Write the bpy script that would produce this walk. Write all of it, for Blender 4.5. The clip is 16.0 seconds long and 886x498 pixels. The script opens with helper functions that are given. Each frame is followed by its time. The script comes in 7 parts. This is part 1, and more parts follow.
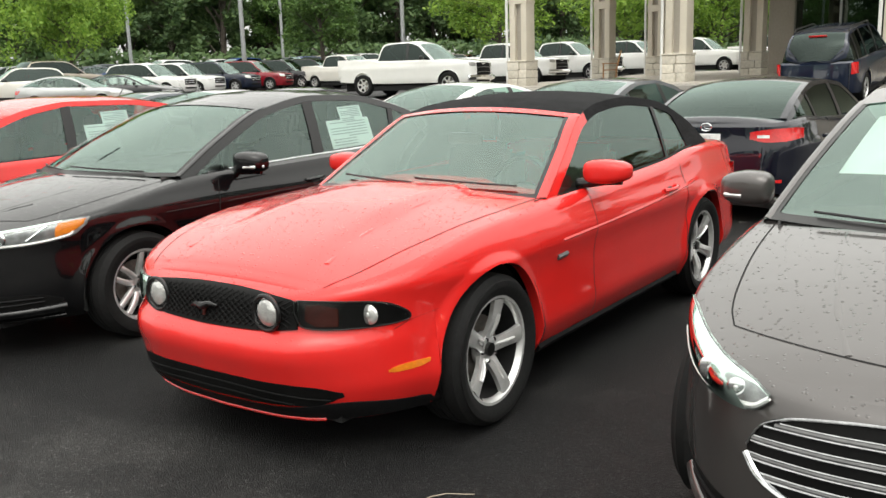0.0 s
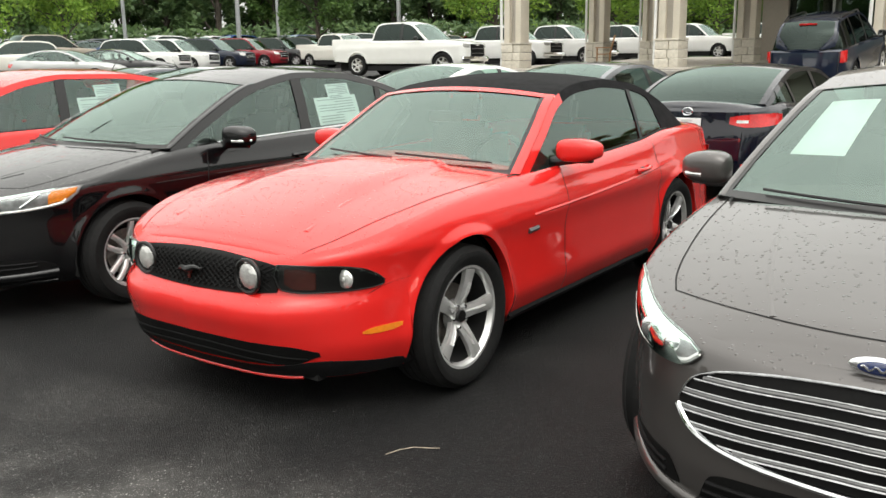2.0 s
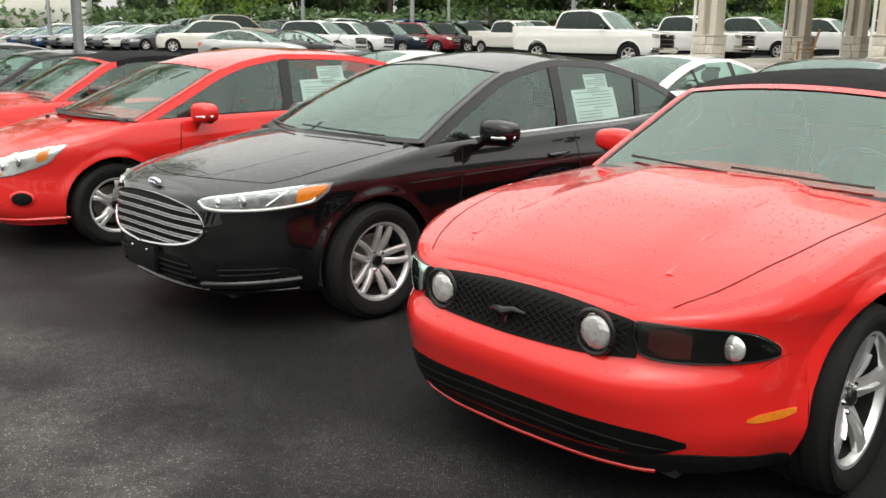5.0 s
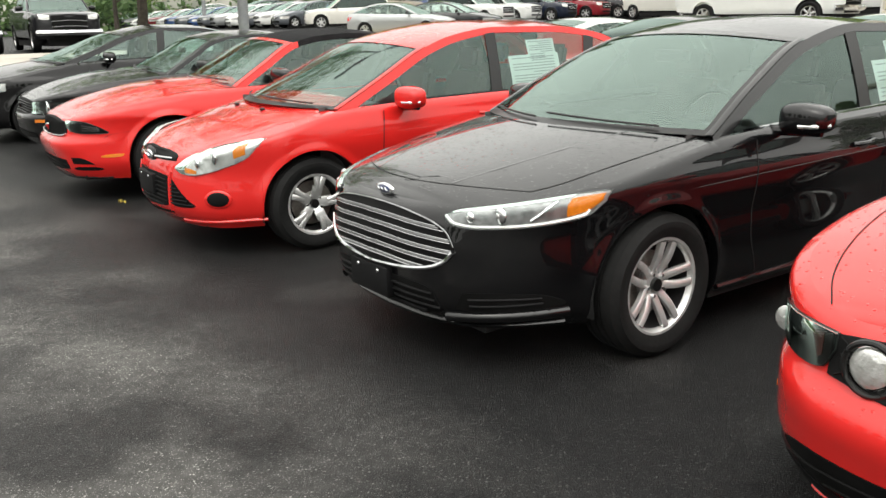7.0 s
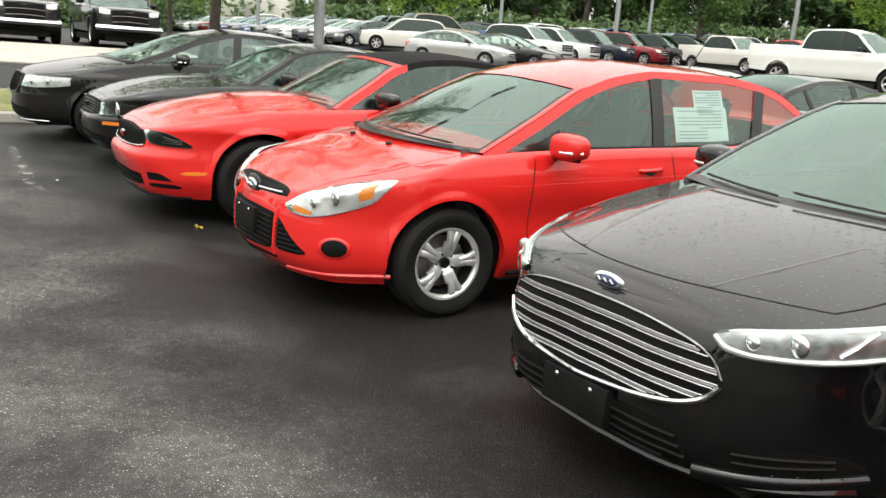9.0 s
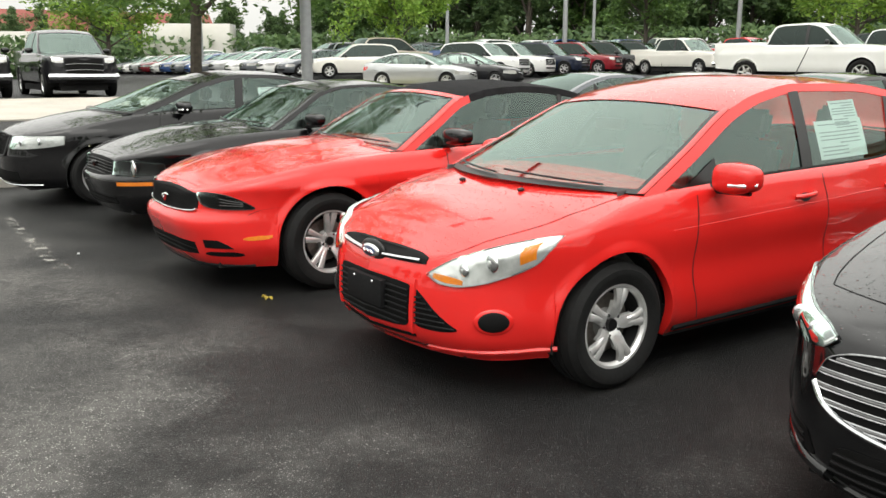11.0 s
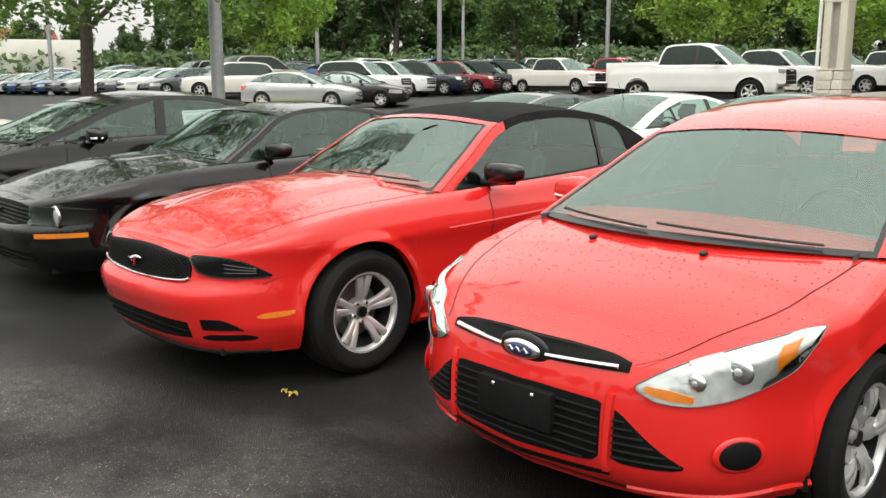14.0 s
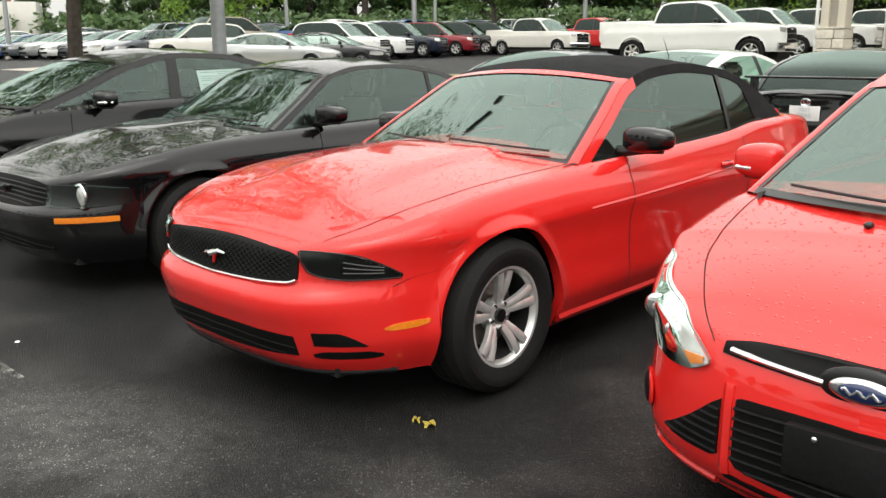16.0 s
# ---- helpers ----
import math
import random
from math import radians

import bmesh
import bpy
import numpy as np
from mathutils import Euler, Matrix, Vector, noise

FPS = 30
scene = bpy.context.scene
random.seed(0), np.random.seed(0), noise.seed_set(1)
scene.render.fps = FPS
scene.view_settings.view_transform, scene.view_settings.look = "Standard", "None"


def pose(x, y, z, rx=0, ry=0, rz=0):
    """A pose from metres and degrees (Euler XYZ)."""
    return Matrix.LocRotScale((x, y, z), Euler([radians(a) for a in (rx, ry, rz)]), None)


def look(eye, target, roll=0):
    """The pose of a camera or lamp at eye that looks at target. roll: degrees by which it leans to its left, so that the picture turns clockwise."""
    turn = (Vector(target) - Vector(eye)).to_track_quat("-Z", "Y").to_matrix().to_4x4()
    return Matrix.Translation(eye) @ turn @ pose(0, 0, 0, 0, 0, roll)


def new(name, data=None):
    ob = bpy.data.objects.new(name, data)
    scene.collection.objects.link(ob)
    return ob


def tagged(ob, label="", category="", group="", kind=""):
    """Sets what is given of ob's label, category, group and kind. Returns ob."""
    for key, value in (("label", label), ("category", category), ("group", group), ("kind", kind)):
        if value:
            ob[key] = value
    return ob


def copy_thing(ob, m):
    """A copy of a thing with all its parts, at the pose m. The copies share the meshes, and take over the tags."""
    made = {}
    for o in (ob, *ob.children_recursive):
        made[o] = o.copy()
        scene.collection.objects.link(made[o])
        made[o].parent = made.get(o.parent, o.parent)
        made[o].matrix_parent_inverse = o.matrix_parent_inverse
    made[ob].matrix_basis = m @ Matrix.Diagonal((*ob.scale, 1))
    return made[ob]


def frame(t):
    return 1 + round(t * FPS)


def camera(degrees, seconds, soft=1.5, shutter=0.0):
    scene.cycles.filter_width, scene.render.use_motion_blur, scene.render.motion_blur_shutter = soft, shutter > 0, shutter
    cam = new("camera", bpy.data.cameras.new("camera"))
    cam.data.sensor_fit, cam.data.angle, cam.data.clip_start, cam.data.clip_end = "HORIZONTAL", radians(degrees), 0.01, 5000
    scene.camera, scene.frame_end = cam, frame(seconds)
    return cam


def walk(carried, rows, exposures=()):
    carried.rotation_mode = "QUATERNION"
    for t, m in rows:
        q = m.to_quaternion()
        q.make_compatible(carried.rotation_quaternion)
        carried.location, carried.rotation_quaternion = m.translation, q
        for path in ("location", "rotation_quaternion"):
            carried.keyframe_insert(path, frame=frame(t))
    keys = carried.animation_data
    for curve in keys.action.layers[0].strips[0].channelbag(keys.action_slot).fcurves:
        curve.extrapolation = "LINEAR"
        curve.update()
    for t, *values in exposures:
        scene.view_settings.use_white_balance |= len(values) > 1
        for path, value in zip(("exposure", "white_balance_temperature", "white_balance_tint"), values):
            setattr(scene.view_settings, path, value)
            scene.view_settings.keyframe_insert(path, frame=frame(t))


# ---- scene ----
cam = camera(54.35, 16.0, 1.5)
PATH = [
    (0, (0.008, 0.817, 1.531), (0.2428, 2.7661, 1.1481), -1.84),
    (0.5, (0.115, 0.663, 1.532), (0.4473, 2.5933, 1.1264), -1.92),
    (1, (0.130, 0.575, 1.521), (0.4575, 2.5011, 1.0927), -1.96),
    (1.5, (0.093, 0.590, 1.521), (0.3735, 2.5243, 1.0952), -1.42),
    (2, (0.068, 0.596, 1.519), (0.3163, 2.5344, 1.0952), -0.76),
    (2.5, (0.012, 0.659, 1.516), (0.2370, 2.6048, 1.1109), -0.27),
    (3, (-0.088, 0.776, 1.515), (0.1762, 2.7274, 1.1658), 0.90),
    (3.5, (-0.172, 0.952, 1.503), (-0.1076, 2.9075, 1.0880), -0.06),
    (4, (-0.284, 1.157, 1.515), (-0.3611, 3.1133, 1.1051), -0.52),
    (4.2, (-0.347, 1.238, 1.500), (-0.4021, 3.1924, 1.0813), 0.55),
    (6.3, (-1.203, 2.133, 1.520), (-1.3359, 4.0705, 1.0424), 1.03),
    (6.5, (-1.272, 2.213, 1.515), (-1.3855, 4.1494, 1.0277), 1.67),
    (7, (-1.430, 2.473, 1.517), (-1.8241, 4.3645, 1.0015), -1.13),
    (7.5, (-1.625, 2.692, 1.507), (-1.9497, 4.6024, 1.0104), 2.27),
    (8, (-1.858, 2.880, 1.518), (-2.1061, 4.8077, 1.0468), 2.10),
    (8.5, (-2.083, 3.133, 1.523), (-2.5477, 5.0194, 1.0487), -0.23),
    (9, (-2.389, 3.321, 1.503), (-2.8329, 5.2177, 1.0483), 4.35),
    (9.2, (-2.529, 3.369, 1.526), (-2.9635, 5.2686, 1.0763), 4.04),
    (11.3, (-3.697, 3.965, 1.528), (-4.0357, 5.8948, 1.1243), -0.60),
    (11.5, (-3.783, 4.057, 1.520), (-4.1688, 5.9709, 1.0860), -2.36),
    (12, (-4.062, 4.222, 1.532), (-4.3386, 6.1703, 1.1751), 0.10),
    (12.5, (-4.295, 4.381, 1.531), (-4.3940, 6.3468, 1.1743), -0.03),
    (13, (-4.464, 4.602, 1.525), (-4.5175, 6.5705, 1.1756), -1.99),
    (13.5, (-4.614, 4.799, 1.528), (-4.7092, 6.7619, 1.1587), -1.34),
    (14, (-4.901, 5.031, 1.538), (-4.9208, 6.9970, 1.1734), 0.04),
    (14.5, (-5.056, 5.258, 1.508), (-5.0330, 7.2242, 1.1446), -0.34),
    (15, (-5.278, 5.540, 1.508), (-5.3772, 7.4947, 1.0971), -0.00),
    (15.5, (-5.531, 5.751, 1.499), (-5.4378, 7.7029, 1.0741), 1.07),
    (16, (-5.753, 5.990, 1.466), (-5.6905, 7.9391, 1.0213), -0.24),
]
EXPOSURES = [(0, 0.64), (1, 0.62), (2.5, 0.64), (3, 0.68), (3.5, 0.34), (4, 0.40), (6.5, 0.56), (7.5, 0.72), (9, 0.74), (11.5, 0.58), (12.5, 0.36), (13.2, 0.46), (14, 0.53), (15.5, 0.53), (16, 0.60)]
walk(cam, [(t, look(eye, target, roll)) for t, eye, target, roll in PATH], EXPOSURES)

# ---- world, sun, exposure ----
CLOUD = 7.6
world = bpy.data.worlds.new("overcast")
scene.world = world
world.use_nodes = True
wn, wl = world.node_tree.nodes, world.node_tree.links
wn.clear()
sky = wn.new("ShaderNodeTexSky")
sky.sky_type, sky.sun_disc = "NISHITA", False
sky.sun_elevation, sky.sun_rotation = radians(58), radians(200)
sky.air_density, sky.dust_density, sky.ozone_density = 1.0, 6.0, 1.0
grey = wn.new("ShaderNodeHueSaturation")
grey.inputs["Saturation"].default_value = 0.12
grey.inputs["Value"].default_value = 1.5
bg = wn.new("ShaderNodeBackground")
bg.inputs["Strength"].default_value = 0.15
wout = wn.new("ShaderNodeOutputWorld")
wl.new(sky.outputs[0], grey.inputs["Color"])
warm = wn.new("ShaderNodeMix")
warm.data_type, warm.blend_type = "RGBA", "MULTIPLY"
warm.inputs["Factor"].default_value = 1.0
warm.inputs["B"].default_value = (1.0, 0.995, 0.93, 1)
wl.new(grey.outputs[0], warm.inputs["A"])
# cloud cover: mostly even grey, brighter overhead than at the horizon
cloud = wn.new("ShaderNodeMix")
cloud.data_type = "RGBA"
cloud.inputs["Factor"].default_value = 0.85
cloud.inputs["B"].default_value = (CLOUD, CLOUD * 0.995, CLOUD * 0.94, 1)
wl.new(warm.outputs["Result"], cloud.inputs["A"])
wtc = wn.new("ShaderNodeTexCoord")
wsep = wn.new("ShaderNodeSeparateXYZ")
wl.new(wtc.outputs["Generated"], wsep.inputs[0])
lift = wn.new("ShaderNodeMapRange")
lift.inputs["To Min"].default_value, lift.inputs["To Max"].default_value = 0.55, 1.45
wl.new(wsep.outputs["Z"], lift.inputs["Value"])
wnoise = wn.new("ShaderNodeTexNoise")
wnoise.inputs["Scale"].default_value, wnoise.inputs["Detail"].default_value = 2.2, 4.0
wl.new(wtc.outputs["Generated"], wnoise.inputs["Vector"])
wvar = wn.new("ShaderNodeMapRange")
wvar.inputs["To Min"].default_value, wvar.inputs["To Max"].default_value = 0.75, 1.25
wl.new(wnoise.outputs["Fac"], wvar.inputs["Value"])
wmul = wn.new("ShaderNodeMath")
wmul.operation = "MULTIPLY"
wl.new(lift.outputs[0], wmul.inputs[0])
wl.new(wvar.outputs[0], wmul.inputs[1])
veil = wn.new("ShaderNodeVectorMath")
veil.operation = "SCALE"
wl.new(cloud.outputs["Result"], veil.inputs[0])
wl.new(wmul.outputs[0], veil.inputs["Scale"])
wl.new(veil.outputs["Vector"], bg.inputs["Color"])
wl.new(bg.outputs[0], wout.inputs["Surface"])
sun_data = bpy.data.lights.new("sun", "SUN")
sun_data.energy, sun_data.angle, sun_data.color = 0.5, radians(50), (1.0, 0.97, 0.93)
sun = new("sun", sun_data)
sun.matrix_world = look((20, -30, 60), (0, 10, 0))

# ---- materials ----


def material(name, color, rough=0.5, metal=0.0, coat=0.0, scale=0.0, vary=0.15, bump=0.0, spec=0.5, bump_scale=None, color2=None, detail=4.0, obj_vary=0.0):
    """A node material: base colour broken up by two scales of noise, with bump and coat."""
    m = bpy.data.materials.new(name)
    m.use_nodes = True
    nt = m.node_tree
    n, l = nt.nodes, nt.links
    p = n["Principled BSDF"]
    p.inputs["Base Color"].default_value = (*color, 1)
    p.inputs["Roughness"].default_value = rough
    p.inputs["Metallic"].default_value = metal
    p.inputs["Coat Weight"].default_value = coat
    p.inputs["Coat Roughness"].default_value = 0.03
    p.inputs["Specular IOR Level"].default_value = spec
    if scale:
        tc = n.new("ShaderNodeTexCoord")
        a = n.new("ShaderNodeTexNoise")
        a.inputs["Scale"].default_value, a.inputs["Detail"].default_value = scale, detail
        b = n.new("ShaderNodeTexNoise")
        b.inputs["Scale"].default_value, b.inputs["Detail"].default_value = scale * 0.07, 2.0
        l.new(tc.outputs["Object"], a.inputs["Vector"])
        l.new(tc.outputs["Object"], b.inputs["Vector"])
        add = n.new("ShaderNodeMath")
        add.operation = "ADD"
        l.new(a.outputs["Fac"], add.inputs[0])
        l.new(b.outputs["Fac"], add.inputs[1])
        ramp = n.new("ShaderNodeValToRGB")
        c2 = color2 or tuple(min(1, c * (1 + vary)) for c in color)
        c1 = color if color2 else tuple(c * (1 - vary) for c in color)
        ramp.color_ramp.elements[0].position, ramp.color_ramp.elements[0].color = 0.36, (*c1, 1)
        ramp.color_ramp.elements[1].position, ramp.color_ramp.elements[1].color = 0.64, (*c2, 1)
        half = n.new("ShaderNodeMath")
        half.operation, half.inputs[1].default_value = "MULTIPLY", 0.5
        l.new(add.outputs[0], half.inputs[0])
        l.new(half.outputs[0], ramp.inputs["Fac"])
        out = ramp.outputs["Color"]
        if obj_vary:
            oi = n.new("ShaderNodeObjectInfo")
            hs = n.new("ShaderNodeHueSaturation")
            mr = n.new("ShaderNodeMapRange")
            mr.inputs["To Min"].default_value, mr.inputs["To Max"].default_value = 1 - obj_vary, 1 + obj_vary
            l.new(oi.outputs["Random"], mr.inputs["Value"])
            l.new(mr.outputs[0], hs.inputs["Value"])
            l.new(out, hs.inputs["Color"])
            out = hs.outputs["Color"]
        l.new(out, p.inputs["Base Color"])
        if bump:
            c = a
            if bump_scale:
                c = n.new("ShaderNodeTexNoise")
                c.inputs["Scale"].default_value, c.inputs["Detail"].default_value = bump_scale, 3.0
                l.new(tc.outputs["Object"], c.inputs["Vector"])
            bp = n.new("ShaderNodeBump")
            bp.inputs["Strength"].default_value, bp.inputs["Distance"].default_value = bump, 0.01
            l.new(c.outputs["Fac"], bp.inputs["Height"])
            l.new(bp.outputs[0], p.inputs["Normal"])
    return m


def car_paint(name, color, rough=0.22, metal=0.0, wet=True, coat_ior=1.6):
    """Clear-coated paint with scattered rain drops as fine relief."""
    m = bpy.data.materials.new(name)
    m.use_nodes = True
    n, l = m.node_tree.nodes, m.node_tree.links
    p = n["Principled BSDF"]
    p.inputs["Roughness"].default_value, p.inputs["Metallic"].default_value = rough, metal
    p.inputs["Coat Weight"].default_value, p.inputs["Coat Roughness"].default_value = 1.0, 0.02
    p.inputs["Specular IOR Level"].default_value = 0.1
    p.inputs["Coat IOR"].default_value = coat_ior
    tc = n.new("ShaderNodeTexCoord")
    a = n.new("ShaderNodeTexNoise")
    a.inputs["Scale"].default_value = 3.0
    l.new(tc.outputs["Object"], a.inputs["Vector"])
    mix = n.new("ShaderNodeMix")
    mix.data_type = "RGBA"
    mix.inputs["A"].default_value = (*[c * 0.93 for c in color], 1)
    mix.inputs["B"].default_value = (*[min(1, c * 1.05) for c in color], 1)
    l.new(a.outputs["Fac"], mix.inputs["Factor"])
    l.new(mix.outputs["Result"], p.inputs["Base Color"])
    if wet:
        v = n.new("ShaderNodeTexVoronoi")
        v.inputs["Scale"].default_value = 62.0
        l.new(tc.outputs["Object"], v.inputs["Vector"])
        drop = n.new("ShaderNodeMapRange")
        drop.inputs["From Min"].default_value, drop.inputs["From Max"].default_value = 0.12, 0.34
        drop.inputs["To Min"].default_value, drop.inputs["To Max"].default_value = 1.0, 0.0
        l.new(v.outputs["Distance"], drop.inputs["Value"])
        keep = n.new("ShaderNodeSeparateColor")
        l.new(v.outputs["Color"], keep.inputs["Color"])
        some = n.new("ShaderNodeMath")
        some.operation, some.inputs[1].default_value = "GREATER_THAN", 0.72
        l.new(keep.outputs[0], some.inputs[0])
        geo = n.new("ShaderNodeNewGeometry")
        up = n.new("ShaderNodeSeparateXYZ")
        l.new(geo.outputs["Normal"], up.inputs[0])
        flat = n.new("ShaderNodeMapRange")
        flat.inputs["From Min"].default_value, flat.inputs["From Max"].default_value = 0.55, 0.85
        l.new(up.outputs["Z"], flat.inputs["Value"])
        m1 = n.new("ShaderNodeMath")
        m1.operation = "MULTIPLY"
        l.new(drop.outputs[0], m1.inputs[0])
        l.new(some.outputs[0], m1.inputs[1])
        m2 = n.new("ShaderNodeMath")
        m2.operation = "MULTIPLY"
        l.new(m1.outputs[0], m2.inputs[0])
        l.new(flat.outputs[0], m2.inputs[1])
        bp = n.new("ShaderNodeBump")
        bp.inputs["Strength"].default_value, bp.inputs["Distance"].default_value = 0.7, 0.005
        l.new(m2.outputs[0], bp.inputs["Height"])
        l.new(bp.outputs[0], p.inputs["Coat Normal"])
        l.new(bp.outputs[0], p.inputs["Normal"])
    return m


def glass(name, tint, ior=1.9):
    """A thin pane: tinted see-through with a Fresnel mirror on top."""
    m = bpy.data.materials.new(name)
    m.use_nodes = True
    n, l = m.node_tree.nodes, m.node_tree.links
    n.clear()
    tr = n.new("ShaderNodeBsdfTransparent")
    tr.inputs["Color"].default_value = (*tint, 1)
    gl = n.new("ShaderNodeBsdfGlossy")
    gl.inputs["Roughness"].default_value = 0.015
    gl.inputs["Color"].default_value = (0.80, 1.0, 0.92, 1)
    fr = n.new("ShaderNodeFresnel")
    fr.inputs["IOR"].default_value = ior
    mx = n.new("ShaderNodeMixShader")
    out = n.new("ShaderNodeOutputMaterial")
    l.new(fr.outputs[0], mx.inputs[0])
    l.new(tr.outputs[0], mx.inputs[1])
    l.new(gl.outputs[0], mx.inputs[2])
    l.new(mx.outputs[0], out.inputs[0])
    return m


RED = car_paint("red_paint", (0.68, 0.021, 0.018), coat_ior=1.5)
BLACK = car_paint("black_paint", (0.004, 0.004, 0.0045), 0.25, coat_ior=1.5)
GREY = car_paint("grey_paint", (0.085, 0.078, 0.075), 0.32, 0.55)
NAVY = car_paint("navy_paint", (0.004, 0.005, 0.012), 0.25)
BLUE = car_paint("blue_paint", (0.008, 0.013, 0.030), 0.3, wet=False)
WHITE = car_paint("white_paint", (0.78, 0.78, 0.76), 0.35, wet=False)
CREAM = car_paint("cream_white_paint", (0.72, 0.70, 0.64), 0.35, wet=False)
SILVER = car_paint("silver_paint", (0.42, 0.43, 0.43), 0.3, 0.6, wet=False)
MAROON = car_paint("dark_red_paint", (0.22, 0.010, 0.018), 0.3, wet=False)
SLATE = car_paint("slate_paint", (0.12, 0.13, 0.145), 0.3, 0.4, wet=False)
FARRED = car_paint("bright_red_paint", (0.55, 0.02, 0.02), 0.3, wet=False)
FARBLUE = car_paint("mid_blue_paint", (0.03, 0.07, 0.2), 0.3, wet=False)
FARBLACK = car_paint("plain_black_paint", (0.012, 0.012, 0.014), 0.3, wet=False)
BEIGE = car_paint("beige_paint", (0.33, 0.29, 0.23), 0.3, 0.4, wet=False)
SCREEN = glass("windscreen_glass", (0.80, 0.92, 0.87), 2.25)
PANE = glass("side_glass", (0.78, 0.87, 0.84), 1.9)
DARKPANE = glass("dark_glass", (0.05, 0.055, 0.055), 1.5)
LENS = glass("lamp_lens", (0.93, 0.95, 0.95), 1.32)
SMOKELENS = glass("smoked_lamp_lens", (0.62, 0.62, 0.62), 1.22)
PLASTIC = material("black_plastic", (0.009, 0.009, 0.0095), 0.6, scale=60, vary=0.3, spec=0.12)
TRIM = material("satin_black_trim", (0.006, 0.006, 0.006), 0.3, scale=30, vary=0.3)
# near-black for shut lines, and for the shade painted inside the rims
GAPSHADE = material("panel_gap", (0.003, 0.003, 0.003), 0.9)
RUBBER = material("tyre_rubber", (0.006, 0.006, 0.006), 0.8, scale=40, vary=0.35, bump=0.15, spec=0.3)
ALLOY = material("alloy", (0.72, 0.72, 0.71), 0.24, 0.6, scale=25, vary=0.12)
DARKALLOY = material("dark_alloy", (0.16, 0.16, 0.16), 0.4, 0.7, scale=25, vary=0.2)
SATIN = material("grille_chrome", (0.42, 0.425, 0.43), 0.16, 1.0, scale=40, vary=0.25)
CHROME = material("chrome", (0.82, 0.83, 0.84), 0.08, 1.0)
REFLECTOR = material("lamp_reflector", (0.74, 0.74, 0.72), 0.16, 0.6, scale=26, vary=0.22, bump=0.35, bump_scale=22)
AMBER = material("amber_lens", (0.70, 0.20, 0.015), 0.18, coat=0.6, scale=60, vary=0.15)
TAILRED = material("tail_lamp_red", (0.55, 0.012, 0.012), 0.14, coat=0.8, scale=60, vary=0.2)
FABRIC = material("soft_top_fabric", (0.010, 0.010, 0.011), 0.92, scale=220, vary=0.5, bump=0.25, spec=0.2)
CABIN = material("cabin_trim", (0.075, 0.076, 0.075), 0.8, scale=50, vary=0.3)
SEAT = material("seat_cloth", (0.11, 0.108, 0.10), 0.85, scale=80, vary=0.3)
ROTOR = material("brake_disc", (0.22, 0.20, 0.18), 0.4, 0.8, scale=40, vary=0.25)
PAPER = material("window_sticker_paper", (0.88, 0.89, 0.88), 0.7, scale=12, vary=0.04)
INK = material("sticker_print", (0.42, 0.44, 0.45), 0.7)
BADGEBLUE = material("badge_blue", (0.010, 0.022, 0.09), 0.15, coat=1.0)
PLATEWHITE = material("plate_white", (0.75, 0.75, 0.74), 0.4, scale=30, vary=0.05)
MESH = material("grille_black", (0.004, 0.004, 0.004), 0.7, scale=90, vary=0.4, spec=0.15)
FOGGLASS = material("ribbed_lamp_glass", (0.58, 0.58, 0.56), 0.20, 0.6, coat=1.0, scale=30, vary=0.35, bump=0.6, bump_scale=35)

# ---- geometry helpers ----


def spline(keys):
    """A smooth curve through (x, y) keys that does not overshoot."""
    xs = np.array([k[0] for k in keys], float)
    ys = np.array([k[1] for k in keys], float)
    h = np.diff(xs)
    d = np.diff(ys) / h
    m = np.zeros(len(xs))
    m[0], m[-1] = d[0], d[-1]
    for i in range(1, len(xs) - 1):
        if d[i - 1] * d[i] > 0:
            w1, w2 = 2 * h[i] + h[i - 1], h[i] + 2 * h[i - 1]
            m[i] = (w1 + w2) / (w1 / d[i - 1] + w2 / d[i])

    def f(x):
        x = np.clip(np.asarray(x, float), xs[0], xs[-1])
        i = np.clip(np.searchsorted(xs, x) - 1, 0, len(h) - 1)
        t = (x - xs[i]) / h[i]
        return ((2 * t**3 - 3 * t**2 + 1) * ys[i] + (t**3 - 2 * t**2 + t) * h[i] * m[i]
                + (-2 * t**3 + 3 * t**2) * ys[i + 1] + (t**3 - t**2) * h[i] * m[i + 1])
    return f


def mesh_of(verts, faces, mat, smooth=True, sharp=35):
    me = bpy.data.meshes.new("mesh")
    me.from_pydata([tuple(map(float, v)) for v in verts], [], faces)
    me.materials.append(mat)
    if smooth and len(me.polygons):
        me.shade_smooth()
        me.set_sharp_from_angle(angle=radians(sharp))
    return me


def grid_mesh(g, mat, flip=False, smooth=True, mask=None, sharp=35):
    """A mesh from a grid of points g[i][j]; mask(i, j) tells which cells are kept."""
    g = np.asarray(g, float)
    a, b = g.shape[:2]
    faces = []
    for i in range(a - 1):
        for j in range(b - 1):
            if mask is None or mask(i, j):
                q = (i * b + j, i * b + j + 1, (i + 1) * b + j + 1, (i + 1) * b + j)
                faces.append(q[::-1] if flip else q)
    used = sorted({k for q in faces for k in q})
    back = {k: n for n, k in enumerate(used)}
    flat = g.reshape(-1, 3)
    return mesh_of([flat[k] for k in used], [tuple(back[k] for k in q) for q in faces], mat, smooth, sharp)


def put(name, me, parent, label="", m=None):
    ob = new(name, me)
    ob.parent = parent
    if m is not None:
        ob.matrix_basis = m
    if label:
        ob["label"] = label
    return ob


def thing(name, m, label, category, group="", kind=""):
    ob = new(name)
    ob.empty_display_size = 0.2
    ob.matrix_basis = m
    return tagged(ob, label, category, group, kind)


